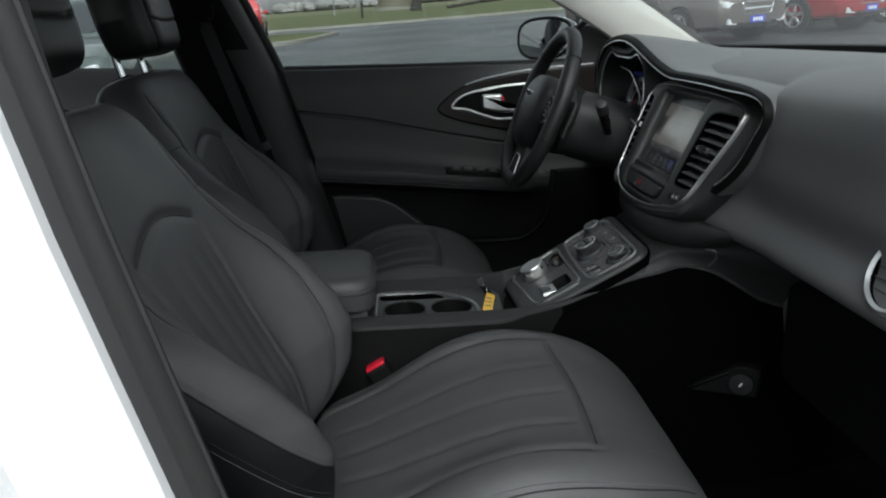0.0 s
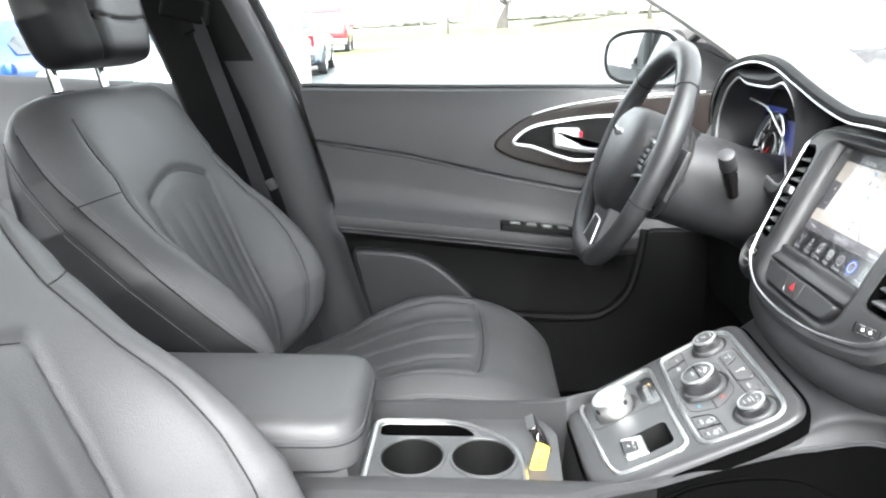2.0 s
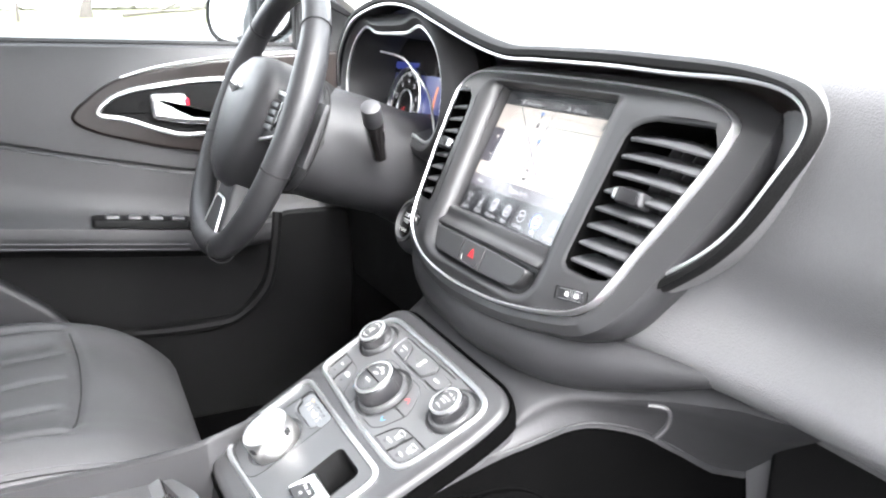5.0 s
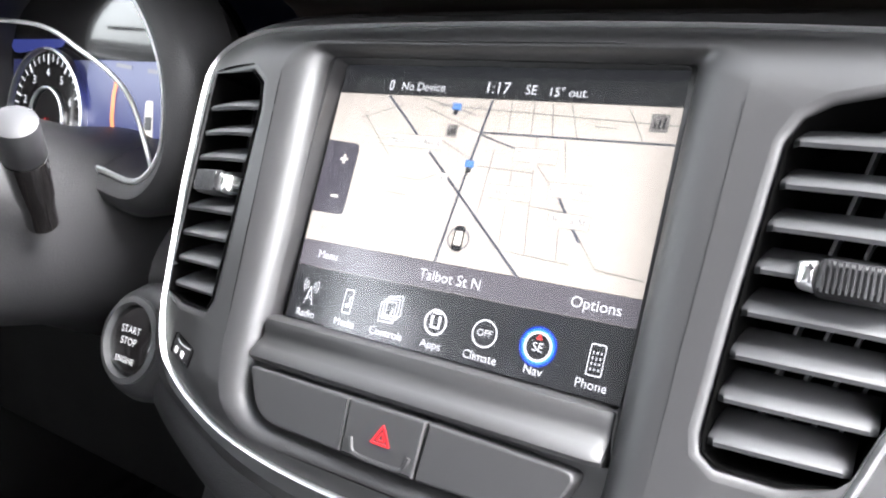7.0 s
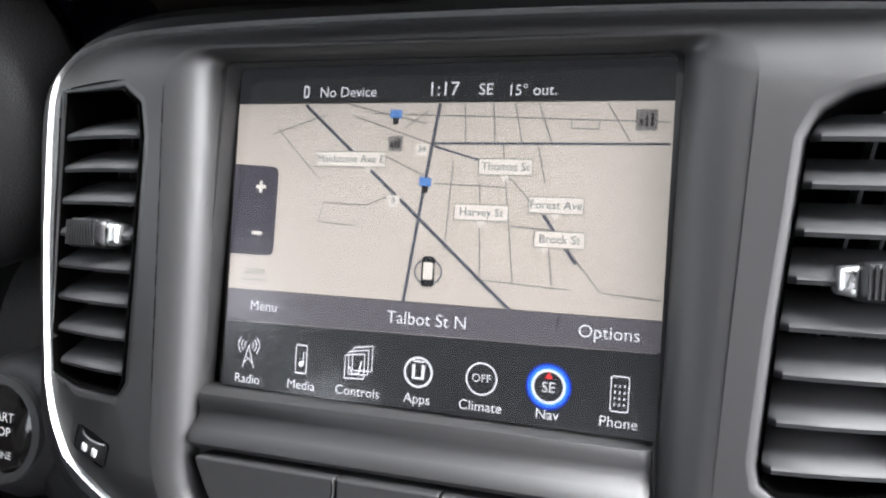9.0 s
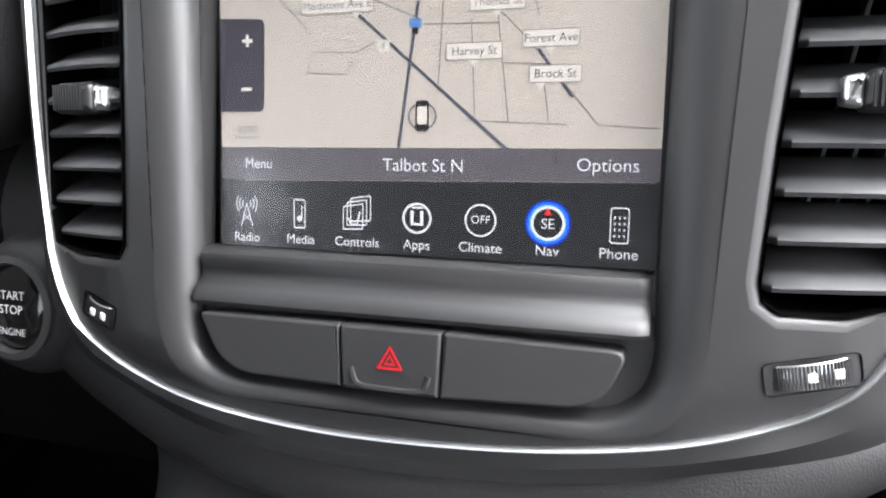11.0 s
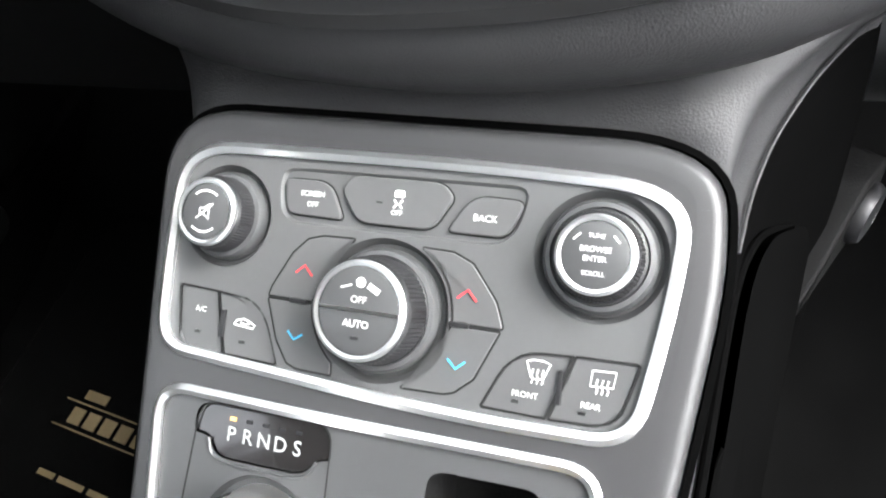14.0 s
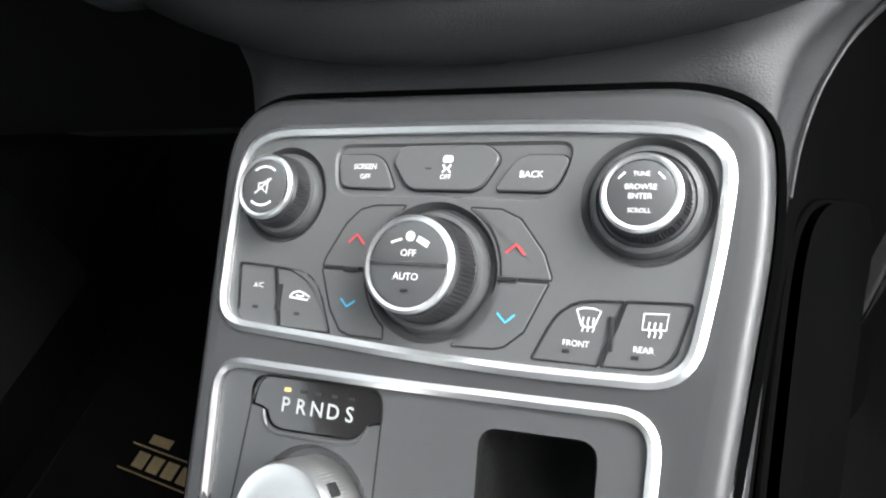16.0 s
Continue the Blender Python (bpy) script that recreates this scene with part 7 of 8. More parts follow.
def steering_wheel():
    sw = thing("steering_wheel", "black leather steering wheel with chrome-edged spokes", "steering wheel", at=(0.21, 0.37, 0.877))
    inv = under(sw) @ WM
    # rim, a little flattened at the foot and thicker at the hand grips
    pts, radii = [], []
    for a in np.linspace(0, math.tau, 72, endpoint=False):
        r = 0.1705 - 0.010 * dent(((a + math.pi / 2 + math.pi) % math.tau) - math.pi, 0.45)
        pts.append(inv @ Vector((r * math.cos(a), r * math.sin(a), 0)))
        radii.append(0.0158 + 0.0018 * (dent(((a - 0.35 + math.pi) % math.tau) - math.pi, 0.25) + dent(((a - 2.79 + math.pi) % math.tau) - math.pi, 0.25)))
    part("rim", tube(pts, radii, 18, True), LEATHER_SMOOTH, sw, "black leather rim")
    for a in (-0.25, 0.75, 2.39, 3.39, -1.15, -1.99):
        ring = [inv @ Vector(((0.1705 + 0.0166 * math.cos(b)) * math.cos(a), (0.1705 + 0.0166 * math.cos(b)) * math.sin(a), 0.0166 * math.sin(b))) for b in np.linspace(0, math.tau, 20, endpoint=False)]
        part("rim_seam", tube(ring, 0.0008, 5, True), DARK_LINE, sw)
    # airbag pad
    out = spline(V2([(0.0, 0.070), (0.045, 0.066), (0.078, 0.045), (0.082, 0.012), (0.068, -0.028), (0.045, -0.062), (0.018, -0.080), (-0.018, -0.080), (-0.045, -0.062), (-0.068, -0.028), (-0.082, 0.012), (-0.078, 0.045), (-0.045, 0.066)]), 5, True)
    sc = lambda k: [p * k for p in out]
    rings = [up3(sc(1.0), -0.052), up3(sc(1.10), -0.02), up3(sc(1.09), 0.006), up3(sc(1.03), 0.018), up3(sc(0.86), 0.027), up3(sc(0.5), 0.033), up3(sc(0.15), 0.035)]
    part("hub_pad", moved(loft(rings), inv), TRIM, sw, "black airbag cover")
    wing = [(-0.020, 0.005), (-0.012, 0.0085), (0.0, 0.0065), (0.012, 0.0085), (0.020, 0.005), (0.012, 0.0025), (0.0, -0.001), (-0.012, 0.0025)]
    part("badge", plate(V2([(x * 1.9, y * 1.5 + 0.022) for x, y in wing]), 0.0300, 0.0352, 0.0012, inv), CHROME, sw, "chrome winged badge")
    # side spokes with button pods
    for s in (-1, 1):
        sp = V2([(s * x, y) for x, y in ((0.070, 0.040), (0.120, 0.038), (0.160, 0.030), (0.162, -0.004), (0.125, -0.010), (0.070, -0.020))])
        line = rounded(sp, 0.008)
        spoke = part("spoke", plate(line, -0.014, 0.004, 0.004, inv), TRIM, sw)
        part("spoke_trim", tube([inv @ Vector((p.x, p.y, 0.004)) for p in line], 0.0022, 6, True), SATIN_CHROME, spoke, "satin chrome spoke edge")
        pod = rounded(V2([(s * 0.086, 0.032), (s * 0.134, 0.030), (s * 0.130, 0.0), (s * 0.086, -0.008)]), 0.008)
        part("button_pod", plate(pod, 0.0, 0.008, 0.003, inv), GLOSS, spoke)
        for k in range(4):
            y = 0.024 - 0.0085 * k
            part("spoke_button", moved(box(0.092, 0.124, y - 0.003, y + 0.003, 0.006, 0.010, 0.0015), inv @ Matrix.Diagonal((s, 1, 1, 1))), KNOB, spoke)
        # shift paddle behind the spoke
        part("paddle", moved(box(0.085, 0.142, -0.03, 0.045, -0.040, -0.034, 0.002), inv @ Matrix.Diagonal((s, 1, 1, 1))), TRIM, sw)
    # lower spoke, forked, with satin edges
    fork = rounded(V2([(-0.030, -0.060), (0.030, -0.060), (0.048, -0.158), (-0.048, -0.158)]), 0.012)
    low = part("lower_spoke", plate(fork, -0.016, 0.002, 0.004, inv), TRIM, sw)
    loop = rounded(V2([(-0.022, -0.104), (0.022, -0.104), (0.036, -0.150), (-0.036, -0.150)]), [0.008, 0.008, 0.012, 0.012])
    part("spoke_insert", plate(loop, 0.0, 0.0045, 0.002, inv), TRIM, low, "dark insert of the lower spoke")
    part("spoke_edge", tube([inv @ Vector((p.x, p.y, 0.0040)) for p in loop], 0.0015, 8, True), SATIN_CHROME, low, "satin chrome edge of the lower spoke")


steering_wheel()


def steering_column():
    col = thing("steering_column", "black steering column shroud with a stalk", "steering column", at=(0.32, 0.37, 0.82))
    inv = under(col)
    rings = []
    for t, r, ry in ((0.0, 0.052, 0.075), (0.06, 0.070, 0.088), (0.07, 0.072, 0.090), (0.35, 0.074, 0.090), (0.7, 0.072, 0.086), (1.0, 0.085, 0.095)):
        c = Vector((0.250 + 0.20 * t, 0.37, 0.858 - 0.065 * t))
        rings.append([c + WM.to_3x3() @ Vector((ry * math.copysign(abs(math.cos(a)) ** 0.8, math.cos(a)), r * math.copysign(abs(math.sin(a)) ** 0.85, math.sin(a)), 0)) for a in np.linspace(0, math.tau, 40, endpoint=False)])
    part("shroud", moved(loft(rings), inv), TRIM, col)
    boss = [(0.0, 0.010), (0.066, 0.010), (0.082, 0.004), (0.086, -0.008), (0.083, -0.020), (0.070, -0.024), (0.0, -0.024)]
    part("boss", moved(lathe(boss, 40, Matrix.Translation((0.262, 0.37, 0.856)) @ WM.to_3x3().to_4x4() @ Matrix.Diagonal((1.05, 0.9, 1, 1))), inv), TRIM_LOW, col, "matt black boss behind the wheel")
    gap = [Vector((0.266, 0.37, 0.853)) + WM.to_3x3() @ Vector((0.0905 * math.copysign(abs(math.cos(a)) ** 0.8, math.cos(a)), 0.0725 * math.copysign(abs(math.sin(a)) ** 0.85, math.sin(a)), 0)) for a in np.linspace(0, math.tau, 40, endpoint=False)]
    part("shroud_gap", moved(tube(gap, 0.0016, 5, True), inv), DARK_LINE, col)
    for a, b in (((0.336, 0.266, 0.838), (0.306, 0.218, 0.903)), ((0.336, 0.474, 0.838), (0.306, 0.522, 0.903))):
        a, b = Vector(a), Vector(b)
        st = part("stalk", moved(tube([a, a.lerp(b, 0.2), a.lerp(b, 0.3), a.lerp(b, 0.68), a.lerp(b, 0.69)], [0.009, 0.009, 0.0105, 0.0115, 0.009], 16), inv), GLOSS, col, "gloss black wiper stalk")
        part("stalk_tip", moved(tube([a.lerp(b, 0.68), a.lerp(b, 0.70), a.lerp(b, 0.98), b], [0.0105, 0.0118, 0.0112, 0.008], 16), inv), SATIN_STALK, st, "grey stalk tip")


steering_column()


CLUSTER_NAVY = glowing("cluster_dim_navy", (0.035, 0.04, 0.12), 0.045)


def instruments():
    ic = thing("instrument_cluster", "instrument cluster with navy display and chrome rings", "instrument cluster", at=(0.47, 0.385, 0.9))
    inv = under(ic)
    m = inv @ Matrix(((0, 0.20, -0.98, 0.465), (-1, 0, 0, 0.385), (0, 0.98, 0.20, 0.905), (0, 0, 0, 1)))
    ring3 = lambda line, x: [inv @ Vector((x + 0.06 * (p.y - 0.92), p.x, p.y)) for p in line]
    grow = lambda d: inset(BROW_LINE, -d)
    part("chrome_brow", tube(ring3(BROW_LINE, 0.397), 0.0021, 8, True), SATIN_CHROME, ic, "satin chrome line round the cluster")
    part("cowl", loft([ring3(grow(0.0), 0.399), ring3(grow(0.004), 0.393), ring3(grow(0.010), 0.390), ring3(grow(0.018), 0.393), ring3(grow(0.024), 0.402), ring3(grow(0.027), 0.43)], caps=False), SKIN, ic, "soft black cowl round the cluster")
    part("visor", loft([ring3(BROW_LINE, 0.399), ring3(inset(BROW_LINE, 0.004), 0.425), ring3(inset(BROW_LINE, 0.010), 0.475)], caps=False), TRIM, ic)
    back = [Vector((p.x, p.y)) for p in inset(BROW_LINE, 0.006)]
    part("backing", loft([ring3(back, 0.471), ring3(back, 0.476)]), GLOSS, ic)
    part("navy_display", plate(rounded(V2([(-0.030, 0.020), (0.080, 0.018), (0.080, -0.058), (-0.030, -0.058)]), 0.012), -0.002, 0.0, 0.0003, m), DISPLAY_NAVY, ic, "navy blue glowing driver display")
    part("navy_display", plate(rounded(V2([(-0.150, 0.060), (-0.100, 0.070), (-0.060, 0.055), (-0.062, 0.030), (-0.150, 0.024)]), 0.012), -0.002, 0.0, 0.0003, m), DISPLAY_NAVY, ic)
    part("navy_field", plate(rounded(V2([(-0.150, 0.062), (0.100, 0.058), (0.110, -0.052), (-0.030, -0.062), (-0.150, -0.055)]), 0.02), -0.004, -0.0024, 0.0003, m), CLUSTER_NAVY, ic, "dim navy glow of the cluster")
    for u in (-0.086,):
        v = -0.030
        ring = part("dial_ring", lathe([(0.0555, -0.002), (0.0588, -0.001), (0.0588, 0.005), (0.0566, 0.0056)], 48, m @ Matrix.Translation((u, v, 0))), SATIN_CHROME, ic, "satin chrome dial ring")
        part("dial_face", lathe([(0.0004, 0.0008), (0.056, 0.0008), (0.056, -0.0005)], 40, m @ Matrix.Translation((u, v, 0))), GLOSS, ring)
        part("inner_ring", lathe([(0.025, 0.0008), (0.0268, 0.001), (0.0268, 0.003), (0.025, 0.0032)], 36, m @ Matrix.Translation((u, v, 0))), SATIN_CHROME, ring)
        for k in range(33):
            a = radians(225 - 270 * k / 32)
            r0 = 0.0475 if k % 4 else 0.045
            part("tick", strip([(u + r0 * math.cos(a), v + r0 * math.sin(a)), (u + 0.0537 * math.cos(a), v + 0.0537 * math.sin(a))], 0.0010 if k % 4 else 0.0016, 0.0014, m), DISPLAY_TEXT, ring, smooth=False)
        for k in range(9):
            a = radians(225 - 270 * k / 8)
            part("numeral", lettering(str(k if u < 0 else k * 20), 0.0098 if u < 0 else 0.006, m @ Matrix.Translation((u + 0.038 * math.cos(a), v + 0.038 * math.sin(a), 0.0014))), DISPLAY_TEXT, ring, smooth=False)
        part("needle", strip([(u, v), (u - 0.024, v - 0.026)], 0.0016, 0.0022, m), DISPLAY_RED, ring, smooth=False)
    part("temperature_arc", strip(V2([(0.012, 0.006), (0.008, -0.008), (0.007, -0.026), (0.011, -0.044)]), 0.0050, 0.0006, m), DISPLAY_ORANGE, ic, "orange glowing gauge arc", smooth=False)
    car = part("door_warning", plate(rounded(V2([(0.049, -0.010), (0.058, -0.010), (0.059, -0.040), (0.048, -0.040)]), 0.003), 0.0002, 0.0006, 0.0001, m), MAP_LABEL, ic, "pale glowing car symbol", smooth=False)
    part("car_window", plate(rounded(V2([(0.0495, -0.022), (0.0575, -0.022), (0.0575, -0.032), (0.0495, -0.032)]), 0.001), 0.0005, 0.0009, 0.0001, m), MAP_DARK, car, smooth=False)
    part("lettering", lettering("P", 0.010, m @ Matrix.Translation((0.052, -0.053, 0.0008))), DISPLAY_TEXT, ic, smooth=False)
    part("blue_bar", strip([(0.002, -0.050), (0.030, -0.052)], 0.008, 0.0007, m), DISPLAY_BLUE_DIM, ic, smooth=False)
    part("text_bar", strip([(0.010, 0.016), (0.030, 0.014)], 0.003, 0.0007, m), MAP_GREY, ic, smooth=False)
    part("text_bar", strip([(0.050, 0.012), (0.075, 0.010)], 0.003, 0.0007, m), MAP_GREY, ic, smooth=False)
    lens = spline([(0.42, 0.470, 0.956), (0.412, 0.374, 0.950), (0.405, 0.318, 0.934), (0.400, 0.276, 0.918), (0.399, 0.257, 0.900), (0.400, 0.249, 0.868), (0.402, 0.251, 0.858)], 5)
    part("lens_edge", tube([inv @ p for p in lens], 0.0016, 6), SATIN_CHROME, ic, "bright edge of the clear cover")


instruments()


# ---- driver's footwell ----
def floor_mat():
    mat = thing("floor_mat", "black floor mat with gold embroidered bars", "floor mat", at=(0.25, 0.42, 0.275))
    inv = under(mat)
    out = rounded(V2([(0.02, 0.22), (0.46, 0.24), (0.50, 0.60), (0.02, 0.62)]), 0.05)
    part("carpet", moved(plate(out, 0.268, 0.282, 0.004), inv), CARPET, mat)
    part("binding", moved(tube([Vector((p.x, p.y, 0.279)) for p in out], 0.005, 6, True), inv), CARPET, mat)
    base = Matrix.Translation((0.236, 0.452, 0.2825)) @ Matrix.Rotation(radians(-96), 4, "Z")
    for u, v, w, h in ((-0.03, 0.032, 0.03, 0.010), (0.0, 0.022, 0.13, 0.0015), (-0.041, 0.008, 0.016, 0.017), (-0.019, 0.008, 0.016, 0.017), (0.003, 0.008, 0.016, 0.017), (0.025, 0.008, 0.016, 0.017), (0.047, 0.008, 0.016, 0.017), (0.0, -0.006, 0.13, 0.0015), (-0.034, -0.052, 0.022, 0.006), (0.0, -0.052, 0.034, 0.006), (0.036, -0.052, 0.024, 0.006)):
        part("embroidered_bar", moved(moved(box(u - w / 2, u + w / 2, v - h / 2, v + h / 2, 0, 0.0012, 0), base), inv), INK_GOLD, mat)


floor_mat()


def pedals():
    for y, w, h in ((0.36, 0.05, 0.05), (0.24, 0.03, 0.09)):
        p = thing("pedal", "black rubber-faced foot pedal", "pedal", "foot pedals", at=(0.56, y, 0.42))
        m = Matrix.Rotation(radians(-40), 4, "Y")
        part("pad", moved(box(-0.008, 0.008, -w / 2, w / 2, -h / 2, h / 2, 0.004), m), RUBBER, p)
        part("arm", tube([(0.0, 0, 0.0), (0.05, 0, 0.06), (0.12, 0, 0.22), (0.2, 0, 0.3)], 0.008, 6), SATIN, p)


pedals()

# ---- vehicles outside ----
def car_paint(name, color):
    return surface(name, color, 0.25, metal=0.2, blotch=0.04, wear=0.04, coat=0.9)


TINT = surface("tinted_car_glass", (0.03, 0.035, 0.04), 0.05, blotch=0.1, wear=0.02, coat=0.5)
TYRE = surface("tyre_rubber", (0.02, 0.02, 0.02), 0.75, grain=0.4, grain_size=120)
ALLOY = surface("alloy_wheel", (0.55, 0.56, 0.57), 0.3, metal=0.8, blotch=0.1)
LAMP = surface("headlamp_lens", (0.65, 0.67, 0.69), 0.08, blotch=0.15, blotch_size=30, coat=0.8)
TAIL = surface("red_lamp_lens", (0.35, 0.01, 0.01), 0.1, coat=0.8)
GRILLE = surface("black_grille", (0.012, 0.012, 0.013), 0.45, grain=1.0, grain_size=90, cells=True)
GOLD = surface("gold_badge", (0.62, 0.42, 0.12), 0.3, metal=0.6)
PLATE_BLUE = surface("blue_dealer_plate", (0.02, 0.05, 0.45), 0.4)


def vehicle(name, label, paint, at, heading, length, width, table, wheel_r, axles, glass_from, glass_to, plates=True, group="parked cars"):
    """A car: body lofted along its length from a table of (x, sill, belt, roof, half at belt, half at roof)."""
    v = thing(name, label, "car", group)
    def sec(x):
        return [along(x, *[(r[0], r[c]) for r in table]) for c in range(1, 6)]
    xs = sorted({r[0] for r in table} | set(np.linspace(table[0][0], table[-1][0], 40)))
    rings = []
    for x in xs:
        sill, belt, roof, hb, hr = sec(x)
        right = [(0.0, sill), (hb * 0.85, sill), (hb * 0.97, sill + 0.08), (hb, (sill + belt) / 2), (hb * 0.985, belt - 0.05), (hb * 0.95, belt), (hr + (hb * 0.95 - hr) * 0.35, belt + (roof - belt) * 0.62), (hr, roof - 0.03 * (roof > belt + 0.1)), (hr * 0.8, roof), (0.0, roof + 0.012)]
        rings.append([Vector((x, y, z)) for y, z in right] + [Vector((x, -y, z)) for y, z in right[-2:0:-1]])
    part("body", loft(rings), paint, v)
    for s in (-1, 1):
        spans = glass_from
        for a, b in spans:
            rows = []
            for x in np.linspace(a, b, 8):
                sill, belt, roof, hb, hr = sec(x)
                p = Vector((x, s * (hb * 0.95 + 0.004), belt + 0.03))
                q = Vector((x, s * (hr + 0.006), max(roof - 0.07, belt + 0.04)))
                rows.append([p, p.lerp(q, 0.5) + Vector((0, s * 0.012, 0)), q])
            part("side_window", loft(rows, closed=False, caps=False), TINT, v)
        for ax in axles:
            m = Matrix.Translation((ax, s * (width / 2 - 0.10), wheel_r)) @ Matrix.Rotation(radians(-90 * s), 4, "X")
            part("wheel_arch", lathe([(0.01, -0.09), (wheel_r * 1.13, -0.09), (wheel_r * 1.13, 0.108), (wheel_r * 1.02, 0.108), (wheel_r * 1.0, 0.02), (0.01, 0.02)], 28, m), GRILLE, v)
            w = part("wheel", lathe([(wheel_r * 0.62, -0.08), (wheel_r * 0.95, -0.09), (wheel_r, -0.05), (wheel_r, 0.07), (wheel_r * 0.95, 0.11), (wheel_r * 0.68, 0.115), (wheel_r * 0.66, 0.06)], 32, m), TYRE, v)
            rm = part("rim", lathe([(wheel_r * 0.60, 0.06), (wheel_r * 0.66, 0.075), (wheel_r * 0.68, 0.112), (wheel_r * 0.62, 0.112), (wheel_r * 0.58, 0.07)], 28, m), ALLOY, w)
            for k in range(5):
                part("spoke", moved(box(-0.03, 0.03, 0.02, wheel_r * 0.62, 0.06, 0.10, 0.01, 1), m @ Matrix.Rotation(k * math.tau / 5, 4, "Z")), ALLOY, rm)
    for (a, b) in glass_to:
        rows = []
        for t in (0.08, 0.5, 0.94):
            x = a + (b - a) * t
            sill, belt, roof, hb, hr = sec(x)
            rows.append([Vector((x, hr * k * 0.90, roof + 0.018)) for k in np.linspace(-1, 1, 7)])
        part("screen_glass", loft(rows, closed=False, caps=False), TINT, v)
    # nose (+x end): grille, lamps, plate
    sill, belt, roof, hb, hr = sec(table[-1][0] - 0.12)
    nose = table[-1][0]
    front = Matrix(((0, 0, 1, nose - 0.015), (1, 0, 0, 0), (0, 1, 0, 0), (0, 0, 0, 1)))
    zc = sill + (belt - sill) * 0.66
    g = rounded(V2([(-hb * 0.48, zc + 0.10), (hb * 0.48, zc + 0.10), (hb * 0.40, zc - 0.10), (-hb * 0.40, zc - 0.10)]), 0.04)
    gr = part("grille", plate(g, -0.04, 0.012, 0.006, front), GRILLE, v)
    part("grille_frame", tube([front @ Vector((p.x, p.y, 0.012)) for p in g], 0.014, 6, True), CHROME, gr)
    part("grille_bar", tube([front @ Vector((x, zc + 0.005, 0.018)) for x in np.linspace(-hb * 0.44, hb * 0.44, 5)], 0.018, 6), CHROME, gr)
    for s in (-1, 1):
        hl = rounded(V2([(s * hb * 0.54, zc + 0.08), (s * hb * 0.93, zc + 0.14), (s * hb * 0.97, zc + 0.04), (s * hb * 0.56, zc - 0.02)]), 0.03)
        part("headlight", plate(hl, -0.14, 0.004, 0.01, front), LAMP, v)
        fg = rounded(V2([(s * hb * 0.60, sill + 0.14), (s * hb * 0.88, sill + 0.16), (s * hb * 0.86, sill + 0.06), (s * hb * 0.62, sill + 0.05)]), 0.02)
        part("fog_lamp", plate(fg, -0.10, 0.006, 0.005, front), LAMP, v)
        part("mirror", box(nose - length * 0.335, nose - length * 0.335 + 0.14, s * (hb + 0.02) if s > 0 else -hb - 0.2, s * (hb + 0.02) + 0.18 if s > 0 else -hb - 0.02, belt - 0.01, belt + 0.13, 0.03), paint, v)
    pl = part("dealer_plate", plate(rounded(V2([(-0.17, zc - 0.24), (0.17, zc - 0.24), (0.17, zc - 0.13), (-0.17, zc - 0.13)]), 0.01), -0.05, 0.02, 0.004, front), PLATE_BLUE, v, "blue plate with pale bars")
    for k in range(4):
        part("plate_bar", moved(box(-0.11 + 0.06 * k, -0.07 + 0.06 * k, zc - 0.215, zc - 0.155, 0.02, 0.024, 0), front), INK, pl)
    part("lower_intake", plate(rounded(V2([(-hb * 0.5, sill + 0.13), (hb * 0.5, sill + 0.13), (hb * 0.42, sill + 0.03), (-hb * 0.42, sill + 0.03)]), 0.02), -0.1, 0.004, 0.004, front), GRILLE, v)
    # tail
    tail = table[0][0]
    rear = Matrix(((0, 0, -1, tail + 0.012), (1, 0, 0, 0), (0, 1, 0, 0), (0, 0, 0, 1)))
    sill, belt, roof, hb, hr = sec(tail + 0.05)
    for s in (-1, 1):
        part("tail_lamp", plate(rounded(V2([(s * hb * 0.74, belt - 0.02), (s * hb * 0.97, belt - 0.02), (s * hb * 0.97, belt - 0.28), (s * hb * 0.80, belt - 0.28)]), 0.02), -0.1, 0.01, 0.005, rear), TAIL, v)
    part("bumper", box(tail - 0.05, tail + 0.1, -hb * 0.95, hb * 0.95, sill, sill + 0.18, 0.03), ALLOY if "pickup" in name else GRILLE, v)
    x, y = at
    tilt = Vector((0, 0, 1)).rotation_difference(Vector((-SLOPE_X, -SLOPE_Y, 1)).normalized()).to_matrix().to_4x4()
    v.matrix_basis = Matrix.Translation((x, y, ground_z(x, y))) @ tilt @ Matrix.Rotation(radians(heading), 4, "Z")
    return v


SEDAN = [(-2.35, 0.42, 0.88, 0.90, 0.66, 0.58), (-2.28, 0.30, 1.00, 1.02, 0.80, 0.66), (-1.75, 0.22, 1.02, 1.06, 0.90, 0.68), (-1.15, 0.20, 0.98, 1.36, 0.91, 0.60), (-0.4, 0.19, 0.95, 1.47, 0.91, 0.62), (0.25, 0.19, 0.93, 1.43, 0.91, 0.61), (1.05, 0.20, 0.93, 0.99, 0.91, 0.74), (1.75, 0.22, 0.88, 0.91, 0.89, 0.76), (2.20, 0.26, 0.76, 0.79, 0.80, 0.66), (2.35, 0.36, 0.66, 0.68, 0.66, 0.5)]
TALL = [(-2.30, 0.45, 0.98, 1.25, 0.72, 0.55), (-2.22, 0.34, 1.06, 1.55, 0.86, 0.62), (-1.6, 0.26, 1.05, 1.70, 0.91, 0.66), (-0.4, 0.24, 1.02, 1.74, 0.92, 0.67), (0.25, 0.24, 1.00, 1.66, 0.92, 0.65), (1.0, 0.24, 1.02, 1.10, 0.92, 0.76), (1.75, 0.26, 0.99, 1.03, 0.91, 0.78), (2.18, 0.30, 0.92, 0.94, 0.84, 0.7), (2.32, 0.42, 0.78, 0.80, 0.70, 0.5)]
